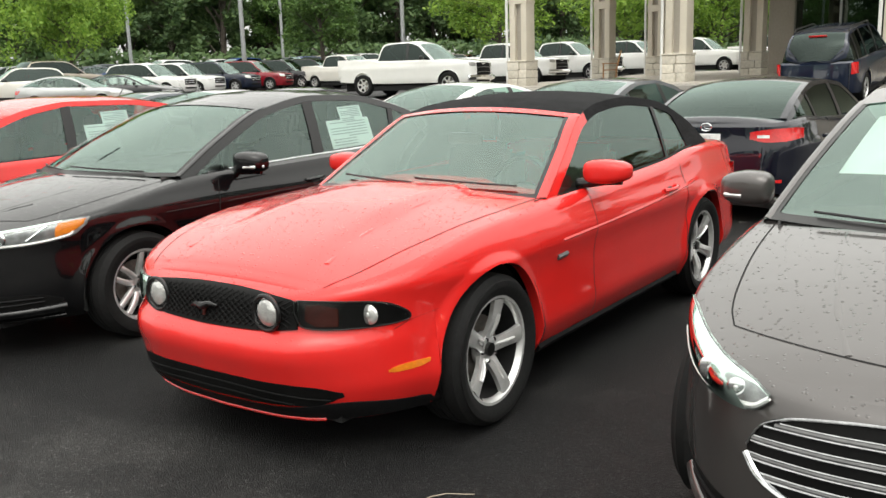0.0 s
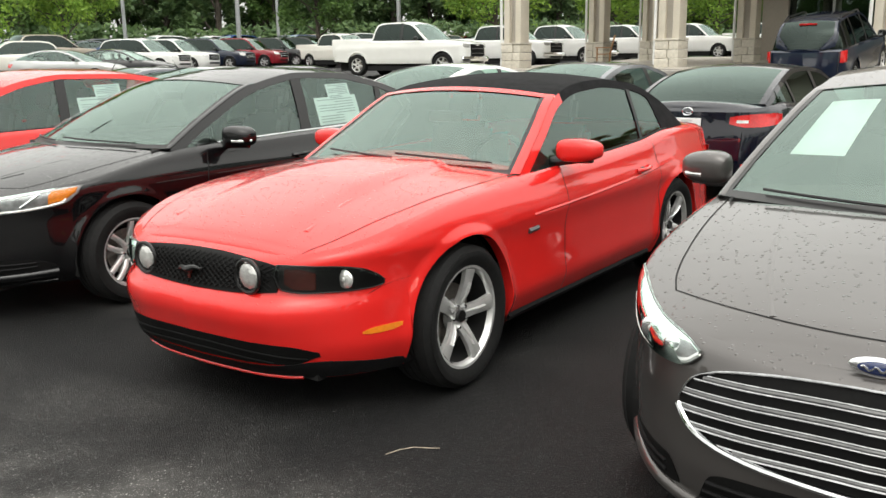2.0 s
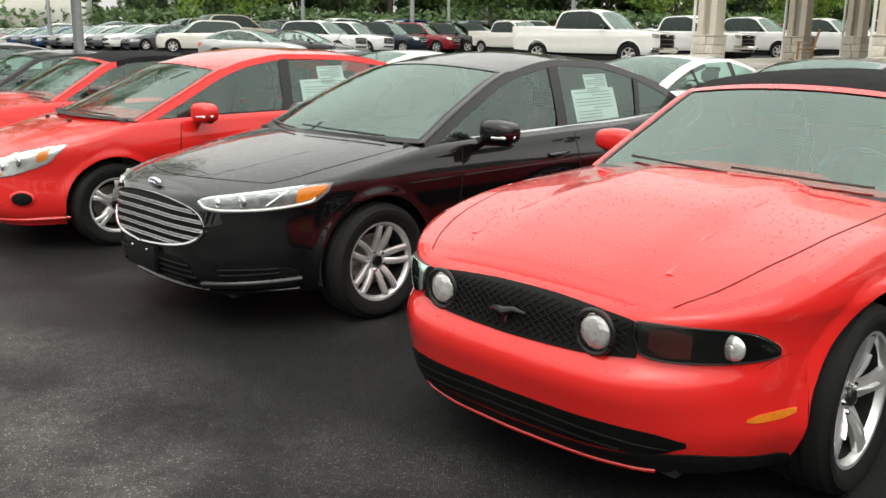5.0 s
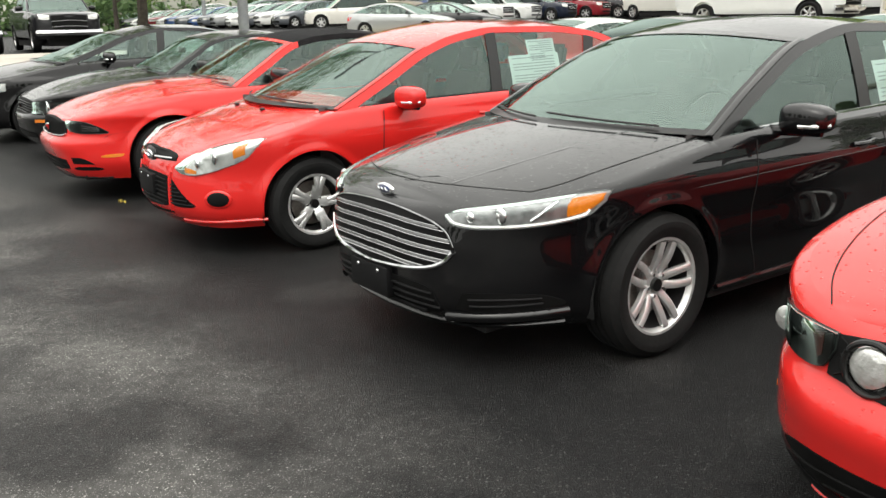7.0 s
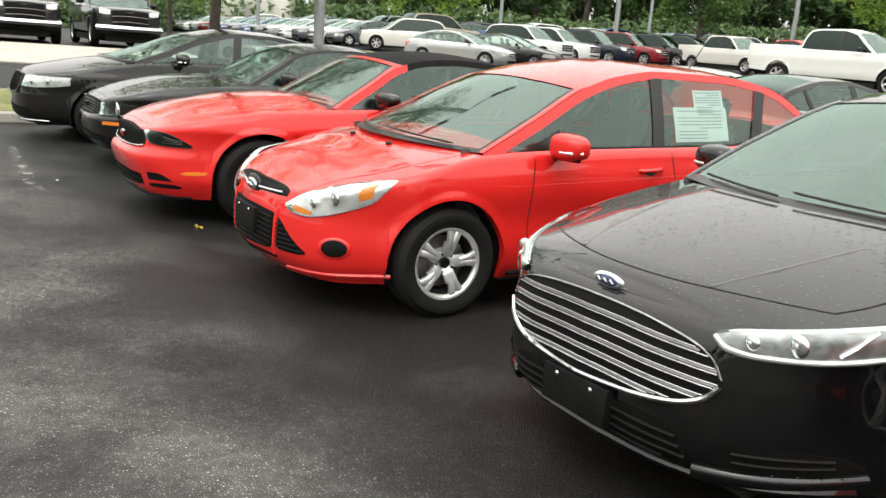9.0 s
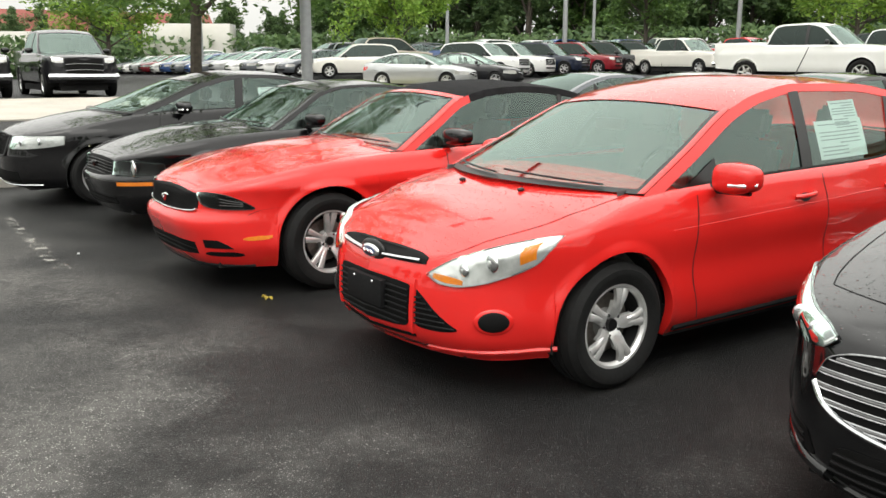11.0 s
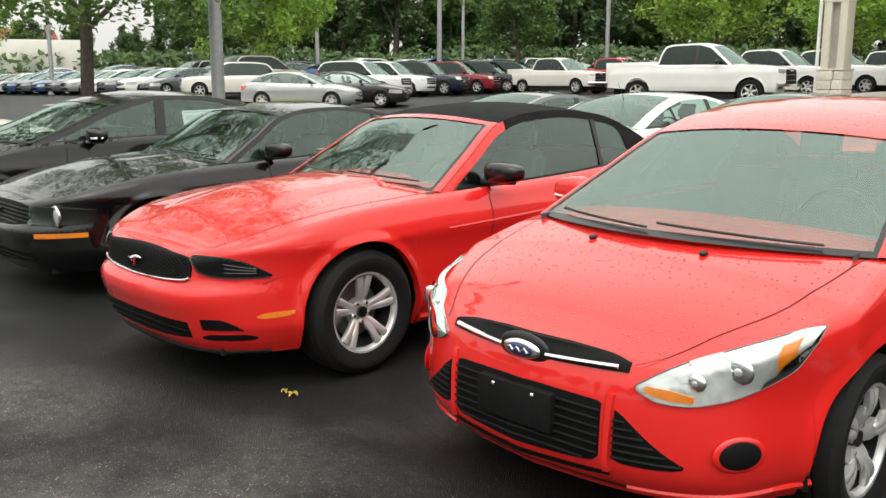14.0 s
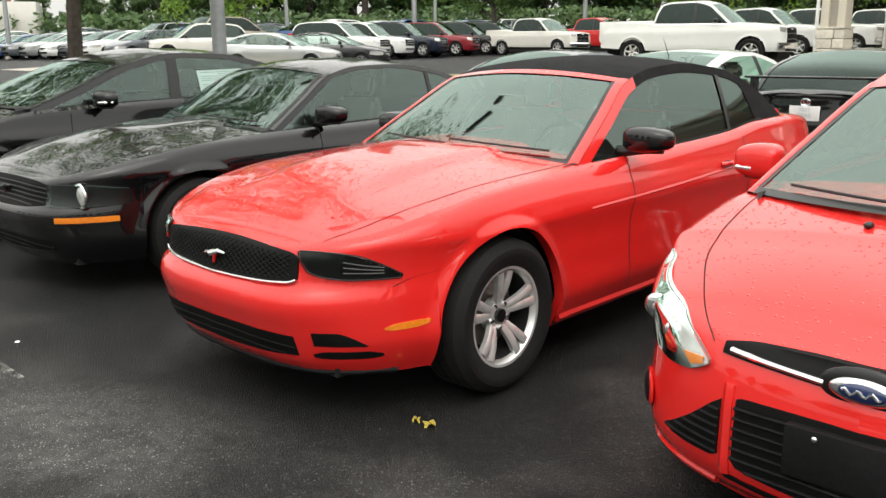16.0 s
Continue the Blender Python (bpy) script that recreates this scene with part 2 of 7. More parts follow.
def bm_mesh(bm, mat, smooth=True, sharp=35):
    me = bpy.data.meshes.new("mesh")
    bmesh.ops.recalc_face_normals(bm, faces=bm.faces)
    bm.to_mesh(me)
    bm.free()
    me.materials.append(mat)
    if smooth:
        me.shade_smooth()
        me.set_sharp_from_angle(angle=radians(sharp))
    return me


def box_bm(bm, x0, x1, y0, y1, z0, z1, bevel=0.0):
    r = bmesh.ops.create_cube(bm, size=1, matrix=Matrix.Translation(((x0 + x1) / 2, (y0 + y1) / 2, (z0 + z1) / 2)) @ Matrix.Diagonal((x1 - x0, y1 - y0, z1 - z0, 1)))
    if bevel:
        es = list({e for v in r["verts"] for e in v.link_edges})
        bmesh.ops.bevel(bm, geom=es, offset=bevel, segments=2, affect="EDGES", profile=0.6)


def box_mesh(x0, x1, y0, y1, z0, z1, mat, bevel=0.0):
    bm = bmesh.new()
    box_bm(bm, x0, x1, y0, y1, z0, z1, bevel)
    return bm_mesh(bm, mat)


def lathe(profile, mat, n=40, axis="y", sharp=30):
    """Turns (radius, along) points about the y axis."""
    g = []
    for k in range(n + 1):
        a = 2 * math.pi * k / n
        g.append([(r * math.cos(a), y, r * math.sin(a)) for r, y in profile])
    me = grid_mesh(g, mat, sharp=sharp)
    bm = bmesh.new()
    bm.from_mesh(me)
    bmesh.ops.remove_doubles(bm, verts=bm.verts, dist=1e-5)
    bpy.data.meshes.remove(me)
    return bm_mesh(bm, mat, sharp=sharp)


def tube(points, r, mat, sides=8):
    """A round bar along points."""
    pts = [Vector(p) for p in points]
    verts, faces = [], []
    for i, p in enumerate(pts):
        d = (pts[min(i + 1, len(pts) - 1)] - pts[max(i - 1, 0)]).normalized()
        u = d.orthogonal().normalized() if abs(d.z) > 0.9 else d.cross(Vector((0, 0, 1))).normalized()
        w = d.cross(u)
        rr = r[i] if isinstance(r, (list, tuple)) else r
        for k in range(sides):
            a = 2 * math.pi * k / sides
            verts.append(p + u * (rr * math.cos(a)) + w * (rr * math.sin(a)))
    for i in range(len(pts) - 1):
        for k in range(sides):
            faces.append((i * sides + k, i * sides + (k + 1) % sides, (i + 1) * sides + (k + 1) % sides, (i + 1) * sides + k))
    faces.append(tuple(range(sides))[::-1])
    faces.append(tuple((len(pts) - 1) * sides + k for k in range(sides)))
    return mesh_of(verts, faces, mat)


def ellipsoid(cx, cy, cz, rx, ry, rz, mat, n=20, power=1.0):
    bm = bmesh.new()
    bmesh.ops.create_uvsphere(bm, u_segments=n, v_segments=max(6, n // 2), radius=1)
    for v in bm.verts:
        c = [math.copysign(abs(a) ** power, a) for a in v.co]
        v.co = (cx + c[0] * rx, cy + c[1] * ry, cz + c[2] * rz)
    return bm_mesh(bm, mat, sharp=60)

# ---- wheels ----


WHEELS, FARRIM = {}, {}


def spoke_mesh(style, R, mat, simple=False):
    """The spokes of one wheel, with their hub, facing -y."""
    verts, faces = [], []

    def bar(ang, r0, r1, w0, w1, y0, y1, thick=0.028, twist=0.0, mid=None):
        n = 2 if simple else 6
        base = len(verts)
        for i in range(n + 1):
            t = i / n
            r = r0 + (r1 - r0) * t
            w = w0 + (w1 - w0) * t + (mid or 0) * math.sin(math.pi * t)
            y = y0 + (y1 - y0) * t - 0.010 * math.sin(math.pi * t)
            a = ang + twist * t
            c, s = math.cos(a), math.sin(a)
            for u, dy in ((-w, thick), (-w, 0.006), (-w * 0.55, 0), (w * 0.55, 0), (w, 0.006), (w, thick)):
                verts.append((r * c - u * s, y + dy, r * s + u * c))
        for i in range(n):
            for k in range(5):
                p = base + i * 6 + k
                faces.append((p, p + 1, p + 7, p + 6))
    five = [math.pi / 2 + 2 * math.pi * k / 5 for k in range(5)]
    if style == "five_star":
        for a in five:
            bar(a, 0.03, R * 0.98, 0.034, 0.040, -0.030, -0.078, mid=-0.006)
            bar(a, 0.05, R * 0.7, 0.010, 0.006, -0.038, -0.084, 0.02)
    elif style == "twin":
        for a in five:
            for sgn in (-1, 1):
                bar(a + sgn * 0.14, 0.045, R * 0.97, 0.016, 0.021, -0.032, -0.078, twist=sgn * 0.02)
    elif style == "split":
        for a in five:
            bar(a, 0.03, R * 0.62, 0.033, 0.036, -0.036, -0.068)
            for sgn in (-1, 1):
                bar(a + sgn * 0.08, R * 0.45, R * 0.97, 0.014, 0.020, -0.070, -0.076, twist=sgn * 0.06)
    elif style == "vee":
        for a in five:
            for sgn in (-1, 1):
                bar(a + sgn * 0.32, 0.05, R * 0.97, 0.019, 0.017, -0.034, -0.078, twist=-sgn * 0.14)
    else:
        for k in range(6 if style == "six" else 8):
            bar(math.pi / 2 + 2 * math.pi * k / (6 if style == "six" else 8), 0.03, R * 0.97, 0.028, 0.03, -0.05, -0.06)
    return mesh_of(verts, faces, mat, sharp=40)


def wheel_meshes(style, R, rim, width, mat, simple=False):
    key = (style, R, rim, width, mat.name, simple)
    if key in WHEELS:
        return WHEELS[key]
    h = width / 2
    n = 20 if simple else 56
    prof = [(rim - 0.012, h * 0.8), (rim + 0.01, h * 0.95), ((R + rim) / 2, h * 1.06), (R - 0.03, h * 0.98), (R - 0.006, h * 0.82)]
    if not simple:
        for gy in (0.5, 0.12, -0.26):
            prof += [(R, h * (gy + 0.20)), (R, h * (gy + 0.02)), (R - 0.008, h * gy), (R - 0.008, h * (gy - 0.08)), (R, h * (gy - 0.1))]
    prof += [(R - 0.006, -h * 0.82), (R - 0.03, -h * 0.98), ((R + rim) / 2 + 0.02, -h * 1.06), ((R + rim) / 2, -h * 1.075), ((R + rim) / 2 - 0.01, -h * 1.05), (rim + 0.01, -h * 0.95), (rim - 0.012, -h * 0.8)]
    tyre = lathe(prof, RUBBER, n)
    barrel = lathe([(rim - 0.006, -h * 0.86), (rim + 0.004, -h * 0.90), (rim - 0.010, -h * 0.88), (rim - 0.022, -h * 0.74), (rim - 0.03, -h * 0.2), (rim - 0.035, h * 0.8)], mat, n)
    spokes = spoke_mesh(style, rim - 0.012, mat, simple)
    for v in spokes.vertices:
        v.co.y += -h * 0.86 + 0.078
    disc = lathe([(0.02, 0.0), (0.15, 0.0), (0.15, 0.012), (0.02, 0.012)], ROTOR, 24)
    for v in disc.vertices:
        v.co.y += -0.01
    # near-black bowl that paints the shade inside the rim, behind the spokes
    back = lathe([(0.001, h * 0.3), (rim - 0.034, h * 0.3), (rim - 0.032, -h * 0.2), (rim - 0.0245, -h * 0.66)], GAPSHADE, 32)
    bm = bmesh.new()
    hub_y = -h * 0.86 + 0.040
    bmesh.ops.create_cone(bm, cap_ends=True, segments=20, radius1=0.034, radius2=0.030, depth=0.03, matrix=Matrix.Translation((0, hub_y, 0)) @ Matrix.Rotation(radians(90), 4, "X"))
    cap = bm_mesh(bm, TRIM)
    bm = bmesh.new()
    bmesh.ops.create_cone(bm, cap_ends=True, segments=24, radius1=0.078, radius2=0.066, depth=0.04, matrix=Matrix.Translation((0, hub_y + 0.022, 0)) @ Matrix.Rotation(radians(90), 4, "X"))
    boss = bm_mesh(bm, mat)
    bm = bmesh.new()
    bmesh.ops.create_cone(bm, cap_ends=True, segments=6, radius1=0.011, radius2=0.008, depth=0.03, matrix=Matrix.Translation((0.054, hub_y + 0.004, 0)) @ Matrix.Rotation(radians(90), 4, "X"))
    nut = bm_mesh(bm, CHROME)
    if simple:
        bm = bmesh.new()
        for me in (barrel, spokes, boss):
            bm.from_mesh(me)
        FARRIM[spokes] = bm_mesh(bm, mat)
        bm = bmesh.new()
        bm.from_mesh(FARRIM[spokes])
        n0 = len(bm.faces)
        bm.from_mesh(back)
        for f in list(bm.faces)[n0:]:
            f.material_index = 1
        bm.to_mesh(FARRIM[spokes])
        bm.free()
        FARRIM[spokes].materials.append(GAPSHADE)
    WHEELS[key] = (tyre, barrel, spokes, disc, back, cap, boss, nut)
    return WHEELS[key]


def add_wheel(car, x, y, z, style, R, rim, width, mat, simple=False, spin=0.0):
    tyre, barrel, spokes, disc, back, cap, boss, nut = wheel_meshes(style, R, rim, width, mat, simple)
    m = pose(x, y, z, 0, 0, 180 if y > 0 else 0) @ pose(0, 0, 0, 0, spin, 0)
    w = put("wheel", tyre, car, "black tyre on an alloy rim", m)
    if simple:
        put("rim", FARRIM[spokes], w)
    else:
        put("rim", barrel, w)
        put("spokes", spokes, w)
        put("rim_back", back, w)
        put("brake_disc", disc, w)
        put("hub", boss, w)
        put("hub_cap", cap, w)
        for k in range(5):
            put("wheel_nut", nut, w, "", pose(0, 0, 0, 0, 36 + 72 * k + 54, 0))
    return w

# ---- cars ----
# A car's own axes: x runs back from the front axle, y to its right-hand side, z up from the ground.


class Shell:
    """The outer skin of a car: a plan outline lofted upwards, with wheel arches, bonnet, boot lid and glasshouse."""

    def __init__(self, s, detail):
        self.s, self.detail = s, detail
        n = (46, 90, 200)[detail]
        p = np.array(s["plan"], float)
        seg = np.r_[0, np.cumsum(np.hypot(*np.diff(p, axis=0).T))]
        fx, fy = spline(list(zip(seg, p[:, 0]))), spline(list(zip(seg, p[:, 1])))
        dense = np.linspace(0, seg[-1], 1500)
        u = list(np.linspace(0, seg[-1], n))
        dx, dy = fx(dense), fy(dense)
        side = dy > 0.75 * dy.max()
        R = s["arch"]
        for xh in (0.0, s["wb"]):
            for a in np.linspace(0, math.pi, (9, 15, 31)[detail]):
                x = xh - R * math.cos(a)
                u.append(float(np.interp(x, dx[side], dense[side])))
            u += [float(np.interp(xh + sg * (R + 0.004), dx[side], dense[side])) for sg in (-1, 1)]
        for x in s["seams"] + [s["cowl"], s["deck"]]:
            u.append(float(np.interp(x, dx[side], dense[side])))
        u = np.array(sorted(u))
        keep = np.r_[True, np.diff(u) > 1e-4]
        self.u = u[keep]
        self.px, self.py = fx(self.u), fy(self.u)
        tx = fx(np.minimum(self.u + 1e-3, seg[-1])) - fx(np.maximum(self.u - 1e-3, 0))
        ty = fy(np.minimum(self.u + 1e-3, seg[-1])) - fy(np.maximum(self.u - 1e-3, 0))
        ln = np.hypot(tx, ty)
        self.nx, self.ny = -ty / ln, tx / ln
        self.nx[0], self.ny[0], self.nx[-1], self.ny[-1] = -1, 0, 1, 0
        self.zt = spline(s["top"])(self.px)
        zb = spline(s["low"])(self.px)
        hub = s["r"]
        self.isarch = np.zeros(len(self.u), bool)
        for xh in (0.0, s["wb"]):
            d = np.abs(self.px - xh)
            on = (d < R + 0.001) & (self.py > 0.6 * dy.max())
            zz = hub + 0.01 + np.sqrt(np.maximum(R * R - d * d, 0))
            zb = np.where(on & (zz > zb), zz, zb)
            self.isarch |= on
        self.zb = zb
        self.fs, self.ff, self.fr = spline(s["side"]), spline(s["front"]), spline(s["rear"])
        self.round = s.get("round", 0.07)

    def inset(self, z):
        """How far in from the plan outline the skin lies at the heights z (one per outline point)."""
        w = self.nx**2
        end = np.where(self.nx < 0, self.ff(z), self.fr(z))
        i = w * end + (1 - w) * self.fs(z)
        q = np.clip((z - (self.zt - self.round)) / self.round, 0, 1)
        i = i + self.round * self.s.get("roundk", 0.8) * (1 - np.sqrt(np.maximum(1 - q * q, 0.0)))
        for xh in (0.0, self.s["wb"]):
            d = np.hypot(self.px - xh, z - self.s["r"])
            b = np.clip(1 - np.abs(d - self.s["arch"]) / 0.07, 0, 1)
            i = i - self.s.get("flare", 0.014) * b * b * (3 - 2 * b) * (self.ny > 0.5)
        return i

    def at(self, z):
        i = self.inset(np.broadcast_to(z, self.u.shape))
        return self.px - self.nx * i, np.maximum(self.py - self.ny * i, 0.0)

    def front(self, y, z, off=0.0):
        x, yy = self.at(z)
        k = int(np.argmax(yy))
        yy = np.maximum.accumulate(yy[:k + 1])
        return (float(np.interp(abs(y), yy, x[:k + 1])) - off, y, z)

    def rearp(self, y, z, off=0.0):
        x, yy = self.at(z)
        k = len(yy) - int(np.argmax(yy[::-1] > 0.93 * yy.max())) - 1
        return (float(np.interp(abs(y), yy[k:][::-1], x[k:][::-1])) + off, y, z)

    def sidep(self, x, z, sg=-1, off=0.0):
        xx, yy = self.at(z)
        m = self.ny > 0.25
        return (x, sg * (float(np.interp(x, xx[m], yy[m])) + off), z)

    def hood_z(self, x, y):
        tx = np.maximum.accumulate(self.top_x[:self.kmax])
        ye = float(np.interp(x, tx, self.top_y[:self.kmax]))
        ze = float(np.interp(x, tx, self.zt[:self.kmax]))
        zc = float(self.fc(np.interp(x, tx, self.px[:self.kmax])))
        t = min(1.0, abs(y) / max(ye, 1e-3))
        return zc - (zc - ze) * t ** self.s.get("crown", 2.4) + (self.s["dome"](x, y) if "dome" in self.s else 0.0)

    def build(self, car, paint, labels):
        s, d = self.s, self.detail
        nv = (5, 9, 22)[d]
        rows = []
        for v in np.r_[np.linspace(0, 0.8, nv), np.linspace(0.8, 1, (3, 5, 8)[d])[1:]]:
            z = self.zb + (self.zt - self.zb) * v
            x, y = self.at(z)
            rows.append(np.stack([x, y, z], 1))
        lip = rows[0].copy()
        lip[:, 1] = np.maximum(lip[:, 1] - np.where(self.isarch, 0.05, 0.03) * self.ny, 0)
        lip[:, 0] += 0.03 * (self.nx < -0.7) - 0.03 * (self.nx > 0.7)
        rows.insert(0, lip)
        g = np.array(rows)
        self.top_y, self.top_x = g[-1, :, 1], g[-1, :, 0]
        self.kmax = int(np.argmax(self.px > s["wb"] * 0.5))
        bounds = s["seams"]
        names = s["panels"]
        mid = (self.px[:-1] + self.px[1:]) / 2
        if d == 0:
            both = np.concatenate([g[:, ::-1] * np.array([1, -1, 1]), g[:, 1:]], axis=1)
            put("body", grid_mesh(both, paint, flip=True), car)
        for sg in (-1, 1) if d else ():
            gg = g * np.array([1, sg, 1])
            for k, nm in enumerate(names):
                lo = bounds[k - 1] if k else -9
                hi = bounds[k] if k < len(bounds) else 9
                sel = (mid > lo) & (mid <= hi)
                if sel.any():
                    put(nm, grid_mesh(gg, paint, flip=sg > 0, mask=lambda i, j, q=sel: q[j]), car)
        # bonnet and boot lid: lines across between the two upper edges
        m = (3, 5, 12)[d]
        self.fc = spline(s["centre"])
        for nm, sel in (("bonnet", self.px <= s["cowl"] + 0.001), ("boot_lid", self.px >= s["deck"] - 0.001)):
            if nm == "boot_lid" and s.get("bed"):
                continue
            ix = np.where(sel)[0]
            if nm == "bonnet":
                ix = ix[ix < self.kmax]
            gl = []
            for i in ix:
                line = []
                for t in np.linspace(-1, 1, 2 * m + 1):
                    xe, ye, ze = g[-1, i]
                    zc = float(self.fc(self.px[i]))
                    z = zc - (zc - ze) * abs(t) ** s.get("crown", 2.4)
                    if "dome" in s and nm == "bonnet":
                        z += s["dome"](xe, t * ye)
                    line.append((xe, t * ye, z))
                gl.append(line)
            put(nm, grid_mesh(gl, s.get("lid_paint", paint), flip=True), car)
        self.g = g
        if s.get("bed"):
            self.bed(car, paint)
        self.glasshouse(car, paint)
        self.under(car)

    def bed(self, car, paint):
        s = self.s
        x0, x1 = s["deck"], s["plan"][-1][0] - 0.06
        w, zt, zf = s["w"] - 0.07, float(spline(s["top"])(x1 - 0.5)), 0.75
        bm = bmesh.new()
        for y0, y1 in ((-w, -w + 0.05), (w - 0.05, w)):
            box_bm(bm, x0, x1, y0, y1, zf, zt + 0.004, 0.01)
        box_bm(bm, x1 - 0.05, x1 + 0.02, -w, w, zf, zt + 0.002, 0.01)
        box_bm(bm, x0 - 0.02, x0 + 0.03, -w, w, zf, zt + 0.003, 0.01)
        box_bm(bm, x0, x1, -w, w, zf - 0.03, zf, 0.005)
        put("load_bed", bm_mesh(bm, paint), car)

    def gy(self, x, z):
        s = self.s
        b = float(np.interp(x, self.top_x[self.kcab], self.top_y[self.kcab]))
        zb = float(self.belt(x))
        h = max(0.0, z - zb)
        return b - s.get("sill_in", 0.012) - s["tumble"] * h - s.get("bow_side", 0.18) * h * h

    def glasshouse(self, car, paint):
        s, d = self.s, self.detail
        xA, xC, xH, xR = s["cab"][0], s["cab"][-1], s["header"], s["rear_header"]
        self.kcab = np.where((self.px > xA - 0.6) & (self.px < xC + 0.6) & (self.py > 0.4))[0]
        top = spline(s["top"])
        self.belt = lambda x: float(top(x))
        ZT = spline(s["roof"])
        xs = np.unique(np.r_[np.linspace(xA, xC, (14, 26, 60)[d]), xH, xR])
        m = (3, 5, 10)[d]

        def cross(x, off=0.0):
            z = float(ZT(x)) + off
            y = self.gy(x, z)
            t_f = np.clip((xH - x) / (xH - xA), 0, 1)
            t_r = np.clip((x - xR) / max(xC - xR, 1e-3), 0, 1)
            bow = -s["bow"] * (0.35 + 0.65 * t_f) * (x <= xH + 0.6) * np.clip((xH + 0.6 - x) / 0.6, 0, 1) + s.get("rbow", 0.1) * t_r
            cr = s.get("roof_crown", 0.05)
            line = []
            for t in np.linspace(-1, 1, 2 * m + 1):
                k = 1 - t * t
                line.append((x + bow * k, t * y, z + cr * k * (1 - 0.7 * t_f) * (1 - 0.6 * t_r)))
            return line
        roofmat = s.get("roof_mat", paint)
        f = [x for x in xs if x <= xH + 1e-6]
        r = [x for x in xs if xH - 1e-6 <= x <= xR + 1e-6]
        b = [x for x in xs if x >= xR - 1e-6]
        # windscreen with a dark printed border
        gw = [cross(x) for x in f]
        put("windscreen", grid_mesh(gw, SCREEN, flip=True), car, "").visible_shadow = False
        if d:
            bw = s.get("a_pillar", 0.055)
            for sg in (0, -1):
                line = [Vector(q[sg]) for q in gw]
                inn = [Vector(q[1 if sg == 0 else -2]) for q in gw]
                g2 = []
                for a, c in zip(line, inn):
                    dirn = (c - a).normalized()
                    g2.append([a + Vector((0, 0, 0.006)), a + dirn * bw * 0.5 + Vector((-0.006, 0, 0.008)), a + dirn * bw + Vector((-0.004, 0, 0.003))])
                put("screen_pillar", grid_mesh(g2, s.get("pillar_mat", paint), flip=sg == 0), car)
                g3 = [[a + dirn2 * bw + Vector((-0.003, 0, 0.002)), a + dirn2 * (bw + 0.022) + Vector((-0.003, 0, 0.002))] for a, dirn2 in ((a, (c - a).normalized()) for a, c in zip(line, inn))]
                put("screen_border", grid_mesh(g3, TRIM, flip=sg == 0), car)
            low = [np.array(cross(x)) + np.array([-0.004, 0, 0.003]) for x in np.linspace(xA, xA + 0.045 * (xH - xA), 4)]
            put("cowl_border", grid_mesh(low, TRIM, flip=True), car)
            up = [np.array(cross(x)) + np.array([-0.004, 0, 0.004]) for x in np.linspace(xH - 0.07 * (xH - xA), xH, 3)]
            put("header", grid_mesh(up, s.get("pillar_mat", paint), flip=True), car)
        put("roof", grid_mesh([cross(x) for x in r], roofmat, flip=True), car, s.get("roof_label", ""))
        gb = [cross(x) for x in b]
        if s.get("fabric_back"):
            put("roof_back", grid_mesh(gb, roofmat, flip=True), car)
            mid = [np.array(q)[m // 2 + 1: -(m // 2 + 1)] + np.array([0.006, 0, 0.006]) for q in gb[2:-3]]
            put("rear_window", grid_mesh(mid, DARKPANE, flip=True), car)
        else:
            put("rear_window", grid_mesh(gb, s.get("rear_glass", PANE), flip=True), car).visible_shadow = False
            if d:
                for sg in (0, -1):
                    g2 = [[Vector(q[sg]) + Vector((0, 0, 0.005)), Vector(q[sg]).lerp(Vector(q[1 if sg == 0 else -2]), min(1, 0.09 * m)) + Vector((0.006, 0, 0.006))] for q in gb]
                    put("rear_pillar", grid_mesh(g2, paint, flip=sg == 0), car)
        # side windows and their frames
        dx, dr = s.get("frame_dx", 0.07), s.get("frame_dz", 0.045)

        def zg(x):
            a, c = max(xA, x - dx), min(xC, x + dx)
            za = float(ZT(a)) if x - dx >= xA else self.belt(x) - 1
            zc = float(ZT(c)) if x + dx <= xC else self.belt(x) - 1
            if x > s.get("glass_end", 99):
                return self.belt(x) + max(-0.01, (s["glass_end"] + 0.10 - x) * 2.6)
            return min(za, zc, float(ZT(x))) - dr
        split = s.get("frame_split", 99)
        for sg in (-1, 1):
            gl, fr = [], []
            nz = (3, 4, 7)[d]
            for x in np.linspace(xA, xC, (24, 44, 110)[d]):
                zb, zt, zq = self.belt(x) + 0.0, float(ZT(x)), zg(x)
                zq = max(zq, zb)
                gl.append([(x, sg * (self.gy(x, z) - 0.004), z) for z in np.linspace(zb - 0.01, zq + 0.004, nz)])
                fr.append([(x, sg * self.gy(x, z), z) for z in np.linspace(zq, max(zt, zq), 4)] + [(x, sg * (self.gy(x, max(zt, zq)) - 0.03), max(zt, zq) + 0.002)])
            put("side_window", grid_mesh(gl, s.get("side_glass", PANE), flip=sg < 0, mask=lambda i, j: gl[i][-1][2] - gl[i][0][2] > 0.02 or gl[i + 1][-1][2] - gl[i + 1][0][2] > 0.02), car).visible_shadow = False
            xm = np.linspace(xA, xC, (24, 44, 110)[d])
            put("window_frame", grid_mesh(fr, s.get("frame_mat", paint), flip=sg < 0, mask=lambda i, j: xm[i] < split), car)
            if split < 90:
                put("window_frame", grid_mesh(fr, roofmat, flip=sg < 0, mask=lambda i, j: xm[i] >= split), car)
